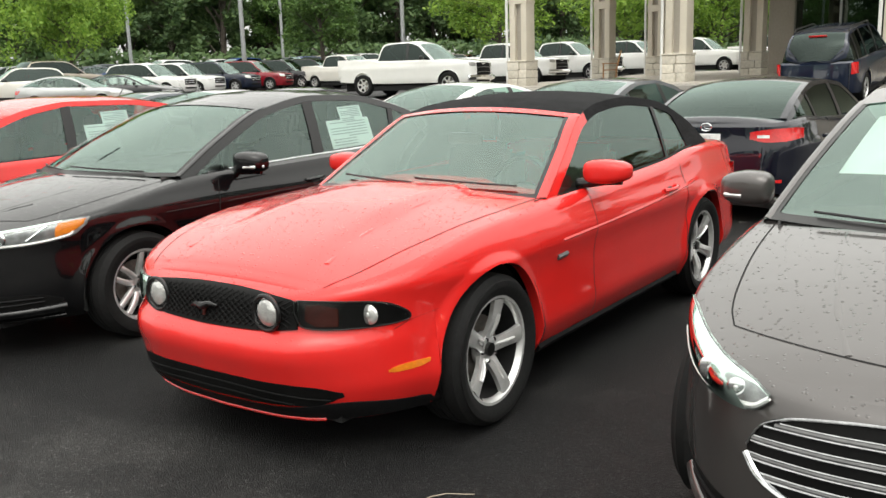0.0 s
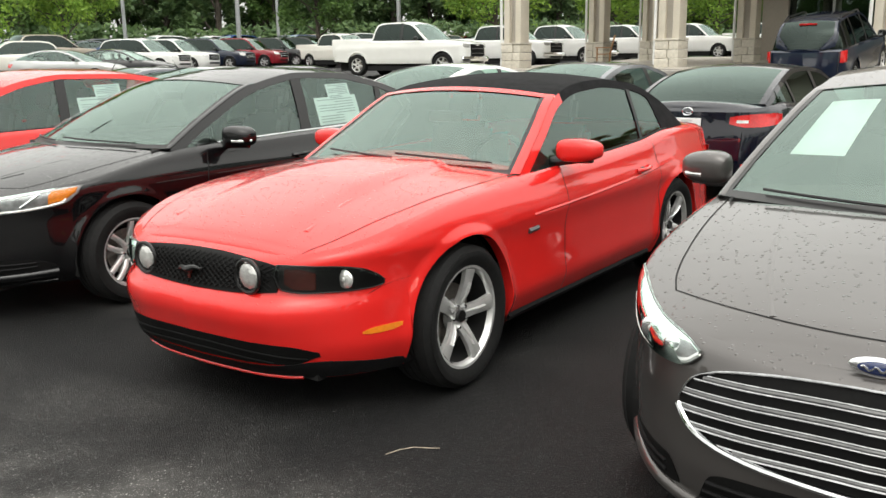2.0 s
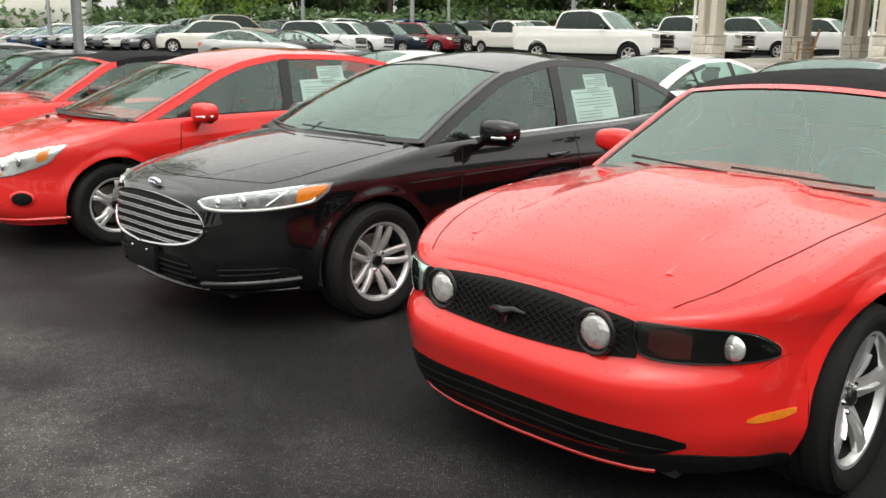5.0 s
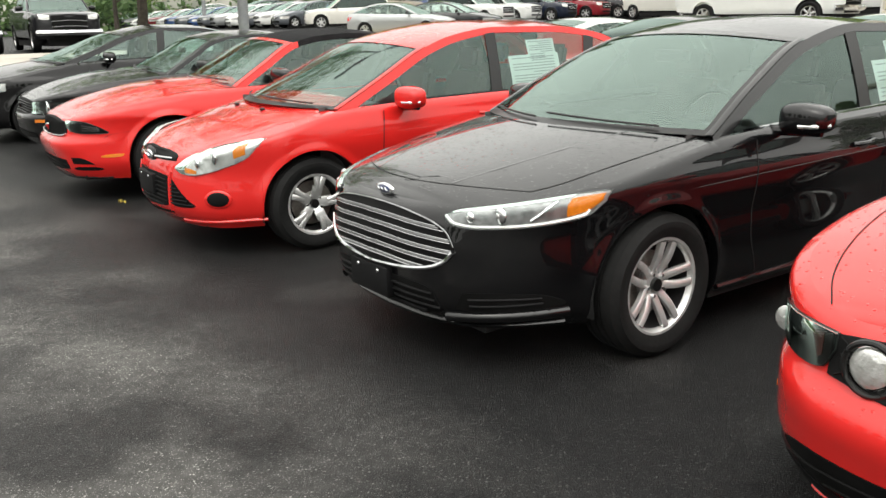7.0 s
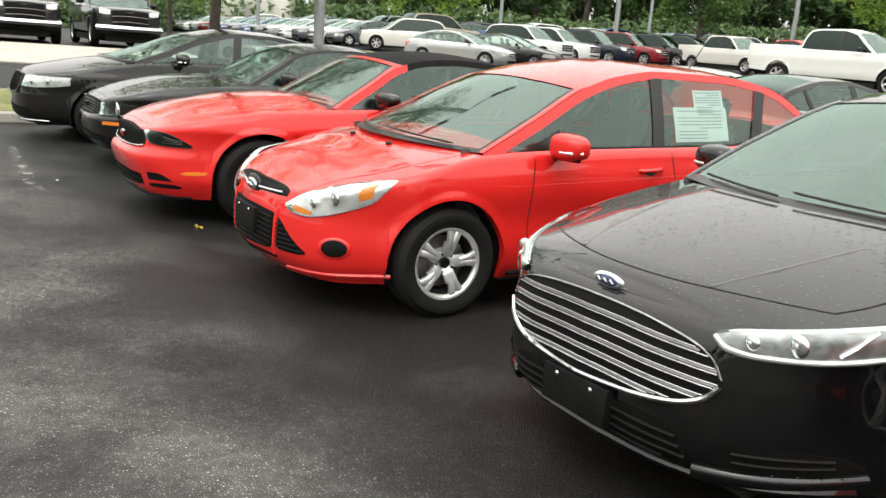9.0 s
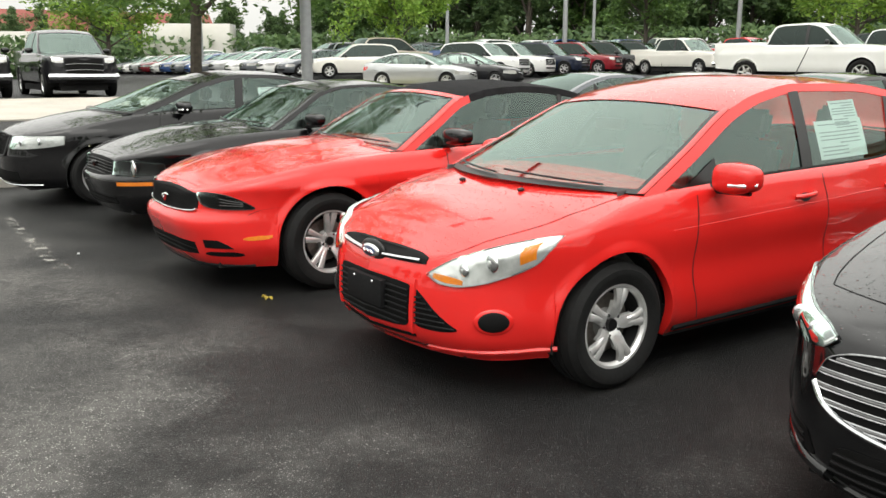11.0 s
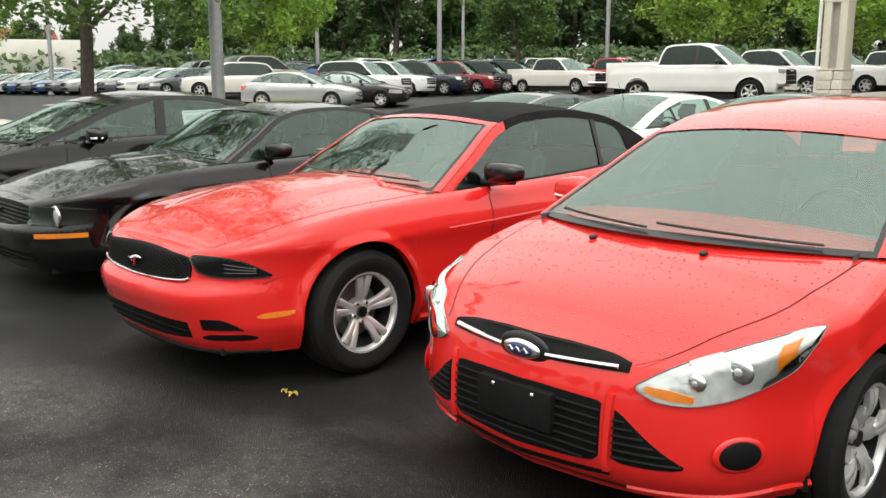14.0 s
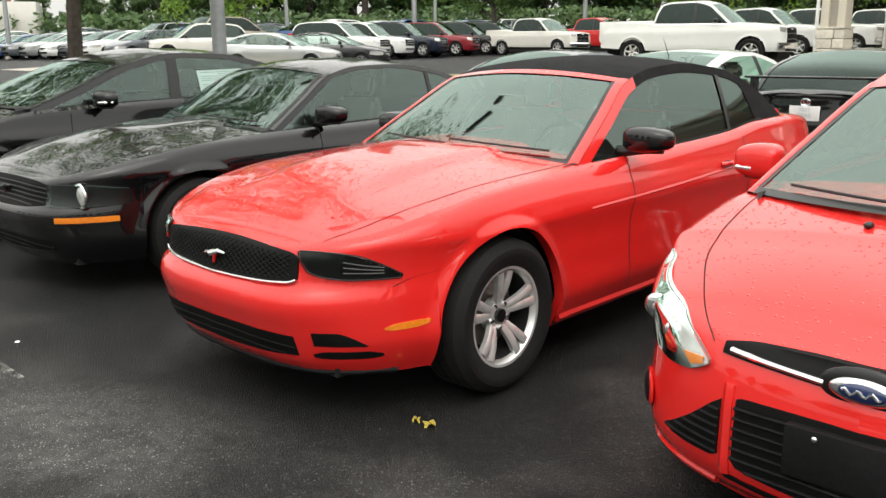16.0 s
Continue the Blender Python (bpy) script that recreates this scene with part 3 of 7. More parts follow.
            if d:
                for x0, x1, lean in s["pillars"]:
                    g2 = []
                    for t in np.linspace(0, 1, 6):
                        line = []
                        for x in np.linspace(x0, x1, 4):
                            xx = x + lean * t
                            z = self.belt(xx) + t * (max(zg(xx), self.belt(xx)) + 0.006 - self.belt(xx))
                            line.append((xx, sg * (self.gy(xx, z) + 0.003), z))
                        g2.append(line)
                    put("door_pillar", grid_mesh(g2, s.get("pillar_trim", TRIM), flip=sg > 0), car)
                sill = [[(x, sg * (self.gy(x, z) + 0.005), z) for z in (self.belt(x) - 0.012, self.belt(x) + 0.004, self.belt(x) + 0.012)] for x in np.linspace(s["belt_trim"][0], s["belt_trim"][1], 40)]
                put("window_trim", grid_mesh(sill, s.get("belt_mat", TRIM), flip=sg < 0), car)
        self.ZT = ZT
        self.cross = cross

    def under(self, car):
        s, d = self.s, self.detail
        w = s["w"]
        bm = bmesh.new()
        x0, x1 = s["plan"][0][0] + 0.22, s["plan"][-1][0] - 0.2
        box_bm(bm, x0, x1, -w + 0.36, w - 0.36, 0.19, 0.5)
        if d == 0:
            for xh in (0.0, s["wb"]):
                box_bm(bm, xh - s["arch"], xh + s["arch"], -w + 0.3, w - 0.3, 0.3, s["r"] + s["arch"])
        si = s.get("sill", 0.07)
        box_bm(bm, s["arch"] + 0.02, s["wb"] - s["arch"] - 0.02, -w + si, w - si, 0.19, 0.36)
        put("underbody", bm_mesh(bm, GAPSHADE), car)
        for xh in (0.0, s["wb"]) if d else ():
            for sg in (-1, 1):
                R = s["arch"] + 0.012
                g = [[(xh - R * math.cos(a), sg * y, s["r"] + R * math.sin(a)) for y in (w - s.get("sill", 0.07) - 0.01, w - 0.38)] for a in np.linspace(-0.25, math.pi + 0.25, 16)]
                put("wheel_well", grid_mesh(g, GAPSHADE, smooth=False), car)
        # cabin tub, dashboard, seats
        a, c = s["cab"][0], s["cab"][-1]
        zs = self.belt((a + c) / 2)
        bm = bmesh.new()
        hw = w - 0.20
        e = s["cowl"] - 0.1
        fl = 0.42
        for q in (((a - 0.1, -hw, fl), (c, -hw, fl), (c, hw, fl), (a - 0.1, hw, fl)),):
            bm.faces.new([bm.verts.new(p) for p in q])
        for sg in (-1, 1):
            bm.faces.new([bm.verts.new(p) for p in ((a - 0.1, sg * hw, fl), (c, sg * hw, fl), (c, sg * (hw + 0.02), zs - 0.03), (a - 0.1, sg * (hw + 0.02), zs - 0.03))])
        put("cabin_floor", bm_mesh(bm, CABIN, False), car)
        zd = self.belt(a + 0.25)
        g = [[(x, y, z) for y in np.linspace(-hw - 0.04, hw + 0.04, 5)] for x, z in ((a - 0.12, zd - 0.06), (a + 0.15, zd - 0.03), (a + 0.45, zd - 0.005), (a + 0.62, zd - 0.05), (a + 0.68, zd - 0.16), (a + 0.62, fl))]
        put("dashboard", grid_mesh(g, CABIN, flip=True), car)
        xs = s["seat_x"]
        allseats = bmesh.new()
        for sx, ys in ((xs, (-0.37, 0.37)), (xs + 0.85, (-0.4, 0.4))):
            if sx > c - 0.75:
                continue
            for y in ys:
                bm = allseats if d == 0 else bmesh.new()
                box_bm(bm, sx - 0.5, sx, y - 0.25, y + 0.25, fl + 0.06, fl + 0.2, 0.05)
                back = [((sx - 0.06), 0.25, fl + 0.14), (sx + 0.02, 0.26, fl + 0.4), (sx + 0.13, 0.22, fl + 0.66)]
                r = bmesh.ops.create_cube(bm, size=1, matrix=Matrix.Translation((sx + 0.03, y, fl + 0.40)) @ Matrix.Rotation(radians(14), 4, "Y") @ Matrix.Diagonal((0.13, 0.48, 0.6, 1)))
                bmesh.ops.bevel(bm, geom=list({q for v in r["verts"] for q in v.link_edges}), offset=0.045, segments=2, affect="EDGES")
                r = bmesh.ops.create_cube(bm, size=1, matrix=Matrix.Translation((sx + 0.125, y, fl + 0.79)) @ Matrix.Rotation(radians(10), 4, "Y") @ Matrix.Diagonal((0.09, 0.26, 0.17, 1)))
                bmesh.ops.bevel(bm, geom=list({q for v in r["verts"] for q in v.link_edges}), offset=0.03, segments=2, affect="EDGES")
                if d:
                    put("car_seat", bm_mesh(bm, SEAT), car)
        if d == 0:
            put("seats", bm_mesh(allseats, SEAT), car)
        else:
            allseats.free()
        if d:
            pts = [(xs - 0.66 + 0.19 * math.sin(t) * 0.35, -0.37 + 0.19 * math.cos(t), zd - 0.03 + 0.19 * math.sin(t) * 0.93) for t in np.linspace(0, 2 * math.pi, 25)]
            put("steering_wheel", tube(pts, 0.015, TRIM, 6), car)
            # inner mirror
            xm = s["header"] - 0.16
            q = self.cross(xm)[len(self.cross(xm)) // 2]
            put("inner_mirror", box_mesh(q[0] + 0.03, q[0] + 0.06, -0.12, 0.12, q[2] - 0.12, q[2] - 0.05, TRIM, 0.015), car)


def fan(cols, n, m):
    """Columns (a, low, high) smoothed to n columns of m points (a, b)."""
    a = np.array([c[0] for c in cols], float)
    t = np.linspace(0, 1, len(cols))
    fa, f0, f1 = spline(list(zip(t, a))), spline([(k, c[1]) for k, c in zip(t, cols)]), spline([(k, c[2]) for k, c in zip(t, cols)])
    out = []
    for k in np.linspace(0, 1, n):
        lo, hi = float(f0(k)), float(f1(k))
        out.append([(float(fa(k)), lo + (hi - lo) * v) for v in np.linspace(0, 1, m)])
    return out


def face_patch(car, sh, name, cols, mat, off=0.004, depth=0.02, where="front", sg=-1, n=24, m=6, label="", puff=0.0):
    """A panel laid on the skin: columns (across, low, high); edges turned in."""
    g = fan(cols, n, m)
    pts = []
    for i, col in enumerate(g):
        line = []
        for j, (a, z) in enumerate(col):
            o = off + puff * math.sin(math.pi * i / (n - 1)) * math.sin(math.pi * j / (m - 1))
            line.append(spot(sh, where, a, z, sg, o))
        line.insert(0, spot(sh, where, *col[0], sg, off - depth))
        line.append(spot(sh, where, *col[-1], sg, off - depth))
        pts.append(line)
    pts.insert(0, [spot(sh, where, *q, sg, off - depth) for q in (g[0][:1] + g[0] + g[0][-1:])])
    pts.append([spot(sh, where, *q, sg, off - depth) for q in (g[-1][:1] + g[-1] + g[-1][-1:])])
    flip = (where == "front") != (sg < 0 and where in ("front", "rear"))
    if where == "side":
        flip = sg < 0
    return put(name, grid_mesh(pts, mat, flip=flip, sharp=50), car, label)


def spot(sh, where, a, z, sg, off):
    if where == "front":
        return sh.front(sg * a, z, off)
    if where == "rear":
        return sh.rearp(sg * a, z, off)
    return sh.sidep(a, z, sg, off)


def line_on(car, sh, name, pts, r, mat, where="front", sg=-1, off=0.004, sides=6, label=""):
    """A thin bar following the skin through (across, height) points."""
    t = np.linspace(0, 1, len(pts))
    fa, fz = spline([(k, p[0]) for k, p in zip(t, pts)]), spline([(k, p[1]) for k, p in zip(t, pts)])
    P = [spot(sh, where, float(fa(k)), float(fz(k)), sg, off) for k in np.linspace(0, 1, max(4, len(pts) * 5))]
    return put(name, tube(P, r, mat, sides), car, label)


def seam(car, sh, pts, sg):
    """A dark shut line on the body side."""
    t = np.linspace(0, 1, len(pts))
    fa, fz = spline([(k, p[0]) for k, p in zip(t, pts)]), spline([(k, p[1]) for k, p in zip(t, pts)])
    g = []
    for k in np.linspace(0, 1, 28):
        x, z = float(fa(k)), float(fz(k))
        g.append([sh.sidep(x - 0.0035, z, sg, 0.0012), sh.sidep(x + 0.0035, z, sg, 0.0012)])
    put("shut_line", grid_mesh(g, GAPSHADE, flip=sg < 0), car)


def emblem(car, sh, y, z, w, h, where="front", off=0.012):
    """An oval badge: bright rim round a blue field with a pale stroke."""
    for name, k, mat, o in (("badge_rim", 1.0, CHROME, 0.0), ("badge_field", 0.80, BADGEBLUE, 0.003)):
        c = spot(sh, where, abs(y), z, 1 if y >= 0 else -1, off + o)
        bm = bmesh.new()
        bmesh.ops.create_uvsphere(bm, u_segments=24, v_segments=10, radius=1)
        for v in bm.verts:
            v.co = (c[0] + v.co.z * 0.014 + v.co.z * 0, c[1] + v.co.x * w / 2 * k, c[2] + v.co.y * h / 2 * k)
        put(name, bm_mesh(bm, mat), car)
    c = spot(sh, where, abs(y), z, 1 if y >= 0 else -1, off + 0.017)
    pts = [(c[0], c[1] + w * 0.28 * t, c[2] + h * 0.10 * math.sin(9 * t)) for t in np.linspace(-1, 1, 14)]
    put("badge_stroke", tube(pts, h * 0.06, CHROME, 5), car)


def door_mirror(car, sh, x, z, paint, lower, sg, size=(0.10, 0.115, 0.085), stalk=0.10, lamp=True):
    """A rounded mirror shell on a short arm."""
    y0 = sh.gy(x, z - 0.06)
    yc = y0 + stalk + size[1]
    bm = bmesh.new()
    bmesh.ops.create_uvsphere(bm, u_segments=24, v_segments=14, radius=1)
    for v in bm.verts:
        q = [math.copysign(abs(a) ** 0.58, a) for a in v.co]
        taper = 1 - 0.22 * max(0, q[1])
        qx = q[0] if q[0] < 0 else q[0] * 0.35
        v.co = (x + qx * size[0] + 0.05 * q[1] * 0.4, sg * (yc + q[1] * size[1]), z + q[2] * size[2] * taper)
    sh_ob = put("mirror_shell", bm_mesh(bm, paint, sharp=60), car)
    g = [(x + 0.036, sg * (yc - size[1] * 0.8), z - size[2] * 0.7), (x + 0.036, sg * (yc + size[1] * 0.8), z - size[2] * 0.6), (x + 0.036, sg * (yc + size[1] * 0.8), z + size[2] * 0.6), (x + 0.036, sg * (yc - size[1] * 0.8), z + size[2] * 0.7)]
    put("mirror_glass", mesh_of(g, [(0, 1, 2, 3)], CHROME), car)
    arm = tube([(x - 0.02, sg * (y0 - 0.02), z - 0.07), (x - 0.01, sg * (y0 + 0.05), z - 0.065), (x, sg * (yc - 0.02), z - size[2] * 0.8), (x, sg * (yc + size[1] * 0.6), z - size[2] * 0.86)], [0.032, 0.026, 0.024, 0.014], lower, 10)
    put("mirror_arm", arm, car)
    if lamp:
        put("mirror_lamp", tube([(x - size[0] * 0.92, sg * yc, z - size[2] * 0.35), (x - size[0] * 0.75, sg * (yc + size[1] * 0.65), z - size[2] * 0.33), (x - 0.01, sg * (yc + size[1] * 0.95), z - size[2] * 0.3)], 0.011, REFLECTOR, 6), car)
    return sh_ob


def handle(car, sh, x, z, paint, sg, w=0.19):
    pts = [sh.sidep(x + w * (t - 0.5), z + 0.012 * t, sg, 0.004 + 0.034 * math.sin(math.pi * t) ** 0.5) for t in np.linspace(0, 1, 11)]
    put("door_handle", tube(pts, 0.013, paint, 8), car)
    g = [[sh.sidep(x + (i - 3) * 0.016, z - 0.008 + (j - 1.5) * 0.016 * math.sqrt(max(0.05, 1 - ((i - 3) / 3.2) ** 2)), sg, 0.0015) for j in range(4)] for i in range(7)]
    put("handle_recess", grid_mesh(g, TRIM, flip=sg < 0), car)


def wipers(car, sh, x, spans):
    for y0, y1, xx in spans:
        pts = []
        for t in np.linspace(0, 1, 9):
            y = y0 + (y1 - y0) * t
            q = sh.cross(x + xx * (0.4 + 0.6 * t))
            k = np.array(q)
            px, pz = np.interp(y, k[:, 1], k[:, 0]), np.interp(y, k[:, 1], k[:, 2])
            pts.append((px - 0.012, y, pz + 0.018))
        put("wiper", tube(pts, 0.006, TRIM, 6), car)


def sticker(car, sh, x0, x1, t0, t1, sg, slant=0.0):
    """A price sheet behind a side window, with bars for its print."""
    def q(u, t, off):
        x = x0 + (x1 - x0) * u + slant * t
        z = sh.belt(x) + t
        return (x, sg * (sh.gy(x, z) - 0.012 + off), z)
    g = [[q(u, t0 + (t1 - t0) * v, 0) for v in np.linspace(0, 1, 4)] for u in np.linspace(0, 1, 5)]
    ob = put("window_sticker", grid_mesh(g, PAPER, flip=sg < 0), car, "white printed price sheet inside the window")
    for v in np.linspace(0.1, 0.88, 9):
        a = 0.06 if int(v * 100) % 3 else 0.45
        z = t0 + (t1 - t0) * v
        g = [[q(u, z + dz, 0.003) for dz in (0, 0.006)] for u in np.linspace(a, 0.9 if v > 0.3 else 0.6, 4)]
        put("print_bar", grid_mesh(g, INK, flip=sg < 0), ob)


def mirror_sides(fn):
    for sg in (-1, 1):
        fn(sg)


def begin_car(name, spec, paint, m, label, category, detail, group=""):
    car = thing(name, m, label, category, group)
    sh = Shell(spec, detail)
    sh.build(car, paint, None)
    yw = spec["w"] - spec.get("wheel_in", 0.135)
    for x, sp in ((0.0, spec.get("spin", 12.0)), (spec["wb"], 40.0)):
        for sg in (-1, 1):
            add_wheel(car, x, sg * yw, spec["r"], spec["wheel"], spec["r"], spec["rim"], spec.get("tw", 0.225), spec.get("wheel_mat", ALLOY), detail == 0, sp)
    return car, sh


def car_pose(x, y, yaw, z=0.0, pitch=0.0):
    return pose(x, y, z, 0, pitch, yaw)

# ---- the lot's own grid: s runs back from the row's front axles, k along the row to the left ----
O, YAW = Vector((-0.183, 5.424)), 44.4
AX = Vector((math.cos(radians(YAW)), math.sin(radians(YAW))))
KX = Vector((-AX.y, AX.x))


def rise(s):
    """The lot climbs gently behind the row."""
    t = min(1.0, max(0.0, (s - 13) / 11))
    return 1.1 * t * t * (3 - 2 * t) + 0.5 * min(1.0, max(0.0, (s - 26) / 24))


def height(s, k):
    t = min(1.0, max(0.0, (k - 14) / 13))
    a, b = min(1.0, max(0.0, (k - 33) / 14)), min(1.0, max(0.0, (s - 8) / 12))
    return max(rise(s), 0.75 * t * t * (3 - 2 * t)) + 0.5 * a * a * (3 - 2 * a) * b * b * (3 - 2 * b)


def lot(s, k, up=0.0):
    p = O + AX * s + KX * k
    return Vector((p.x, p.y, height(s, k) + up))


def ground_z(x, y):
    p = Vector((x, y)) - O
    return height(p.dot(AX), p.dot(KX))


# ---- body shapes ----


def plan(fo, wb, ro, w, nf=1.0, nr=1.0):
    e = wb + ro
    return [(-fo, 0), (-fo + 0.02 * nf, 0.30 * w), (-fo + 0.065 * nf, 0.56 * w), (-fo + 0.16 * nf, 0.78 * w), (-fo + 0.36 * nf, 0.93 * w), (-0.18, 0.985 * w), (0.2, 0.995 * w),
            (wb * 0.5, w), (wb, 0.995 * w), (wb + 0.45 * ro, 0.97 * w), (e - 0.26 * nr, 0.91 * w), (e - 0.10 * nr, 0.76 * w), (e - 0.03 * nr, 0.5 * w), (e, 0)]


def pony(coupe=False):
    fo, wb, ro, w = 0.93, 2.72, 1.13, 0.94

    def dome(x, y):
        a = 0.022 * max(0.0, min(1.0, (x + 0.75) / 0.7))
        q = (abs(y) - 0.36) / 0.07
        return a / (1 + math.exp(6 * q)) - 0.0
    e = wb + ro
    outline = [(-fo, 0), (-0.918, 0.28), (-0.880, 0.47), (-0.79, 0.63), (-0.66, 0.75), (-0.50, 0.835), (-0.32, 0.885), (-0.12, 0.912), (0.2, 0.925), (wb * 0.5, 0.925),
               (wb, 0.94), (wb + 0.5, 0.915), (e - 0.26, 0.86), (e - 0.10, 0.72), (e - 0.03, 0.47), (e, 0)]
    d = dict(plan=[(x, y * 0.965) for x, y in outline], wb=wb, w=w, r=0.345, rim=0.245, arch=0.385, tw=0.245, wheel="five_star",
             top=[(-0.93, 0.725), (-0.7, 0.765), (-0.35, 0.845), (0.0, 0.895), (0.5, 0.925), (0.9, 0.94), (1.5, 0.955), (2.2, 0.985), (2.7, 1.03), (3.2, 1.035), (3.85, 0.99)],
             low=[(-0.93, 0.20), (-0.4, 0.20), (0.4, 0.20), (2.3, 0.22), (3.2, 0.26), (3.85, 0.34)],
             centre=[(-0.93, 0.727), (-0.72, 0.795), (-0.35, 0.89), (0.1, 0.96), (0.5, 0.985), (0.85, 0.99), (2.9, 1.07), (3.5, 1.06), (3.85, 1.0)],
             side=[(0.2, 0.075), (0.28, 0.035), (0.36, 0.010), (0.48, 0.020), (0.60, 0.022), (0.69, 0.012), (0.735, 0.0), (0.79, 0.010), (0.88, 0.045), (1.04, 0.085)],
             front=[(0.20, 0.13), (0.27, 0.07), (0.33, 0.05), (0.40, 0.026), (0.485, 0.0), (0.505, 0.0), (0.54, 0.014), (0.568, 0.055), (0.63, 0.075), (0.69, 0.085), (0.74, 0.10)],
             rear=[(0.2, 0.10), (0.45, 0.0), (0.7, 0.03), (1.0, 0.06)],
             cowl=0.80, deck=3.08, seams=[-0.58, 1.0, 2.33, 3.45], panels=["front_bumper", "front_wing", "door", "rear_wing", "rear_bumper"],
             cab=[0.66, 3.12], header=1.33, rear_header=2.3, tumble=0.33, bow=0.22, dome=dome, crown=2.2, round=0.055,
             roof=[(0.66, 0.935), (1.0, 1.135), (1.33, 1.315), (1.6, 1.365), (1.95, 1.375), (2.35, 1.335), (2.75, 1.215), (3.12, 1.04)],
             pillars=[(2.27, 2.31, 0.03)], belt_trim=(1.0, 2.75), seat_x=1.75, frame_dx=0.02, frame_dz=0.03, a_pillar=0.05, sill=0.13, wheel_in=0.172, side_glass=PANE, flare=0.02)
    if not coupe:
        d.update(roof_mat=FABRIC, fabric_back=True, frame_split=1.38, roof_label="black fabric folding top", rear_header=2.45, frame_dz=0.05, glass_end=2.58,
                 roof=[(0.66, 0.935), (1.0, 1.135), (1.33, 1.315), (1.6, 1.375), (1.95, 1.395), (2.4, 1.36), (2.8, 1.225), (3.12, 1.04)])
    return d


def sedan(fo=0.96, wb=2.85, ro=1.06, w=0.926, h=1.47, hood=0.0, **kw):
    nose = [(-fo - 0.01, 0), (-fo + 0.005, 0.25), (-fo + 0.06, 0.45), (-fo + 0.16, 0.60), (-fo + 0.30, 0.71), (-fo + 0.48, 0.80), (-0.30, 0.862), (-0.1, 0.895), (0.2, 0.915)]
    d = dict(plan=[(x, y * w / 0.926) for x, y in nose] + plan(fo, wb, ro, w)[7:], wb=wb, w=w, r=0.335, rim=0.225, arch=0.37, tw=0.225, wheel="vee",
             top=[(-fo - 0.01, 0.745 + hood), (-0.75, 0.765 + hood), (-0.55, 0.788 + hood), (-0.3, 0.828 + hood), (0.0, 0.885 + hood), (0.3, 0.935 + hood), (0.5, 0.96 + hood), (1.2, 0.985 + hood), (2.4, 1.015 + hood), (wb + 0.35, 1.05 + hood), (wb + ro, 1.01 + hood)],
             low=[(-fo, 0.21), (0, 0.21), (2.3, 0.22), (3.2, 0.26), (wb + ro, 0.34)],
             centre=[(-fo - 0.01, 0.748 + hood), (-0.86, 0.795 + hood), (-0.7, 0.84 + hood), (-0.35, 0.915 + hood), (0.1, 0.985 + hood), (0.5, 1.02 + hood), (wb + 0.5, 1.09 + hood), (wb + 0.9, 1.08 + hood), (wb + ro, 1.03 + hood)],
             side=[(0.2, 0.07), (0.30, 0.025), (0.45, 0.012), (0.6, 0.016), (0.74, 0.0), (0.80, 0.004), (0.88, 0.03), (1.04, 0.07)],
             front=[(0.20, 0.13), (0.26, 0.05), (0.32, 0.015), (0.42, 0.0), (0.55, 0.0), (0.66, 0.02), (0.72, 0.045), (0.80, 0.08), (0.84, 0.10)],
             rear=[(0.2, 0.08), (0.45, 0.0), (0.7, 0.02), (0.9, 0.05), (1.05, 0.06)],
             cowl=0.60, deck=wb + 0.58, seams=[-0.62, 0.62, 1.78, 2.78, 3.45], panels=["front_bumper", "front_wing", "front_door", "rear_door", "rear_wing", "rear_bumper"],
             cab=[0.40, wb + 0.68], header=1.33, rear_header=2.5, tumble=0.34, bow=0.30, crown=2.4, round=0.04,
             roof=[(0.40, 0.965 + hood), (0.8, 1.17), (1.33, 1.375), (1.85, h - 0.02), (2.3, h - 0.03), (2.75, h - 0.11), (3.15, h - 0.24), (wb + 0.68, 1.05 + hood)],
             pillars=[(1.66, 1.77, 0.06), (2.62, 2.68, 0.10)], belt_trim=(0.62, 3.2), seat_x=1.62, wheel_in=0.125, belt_mat=CHROME, frame_dx=0.04, a_pillar=0.034)
    d.update(kw)
    return d


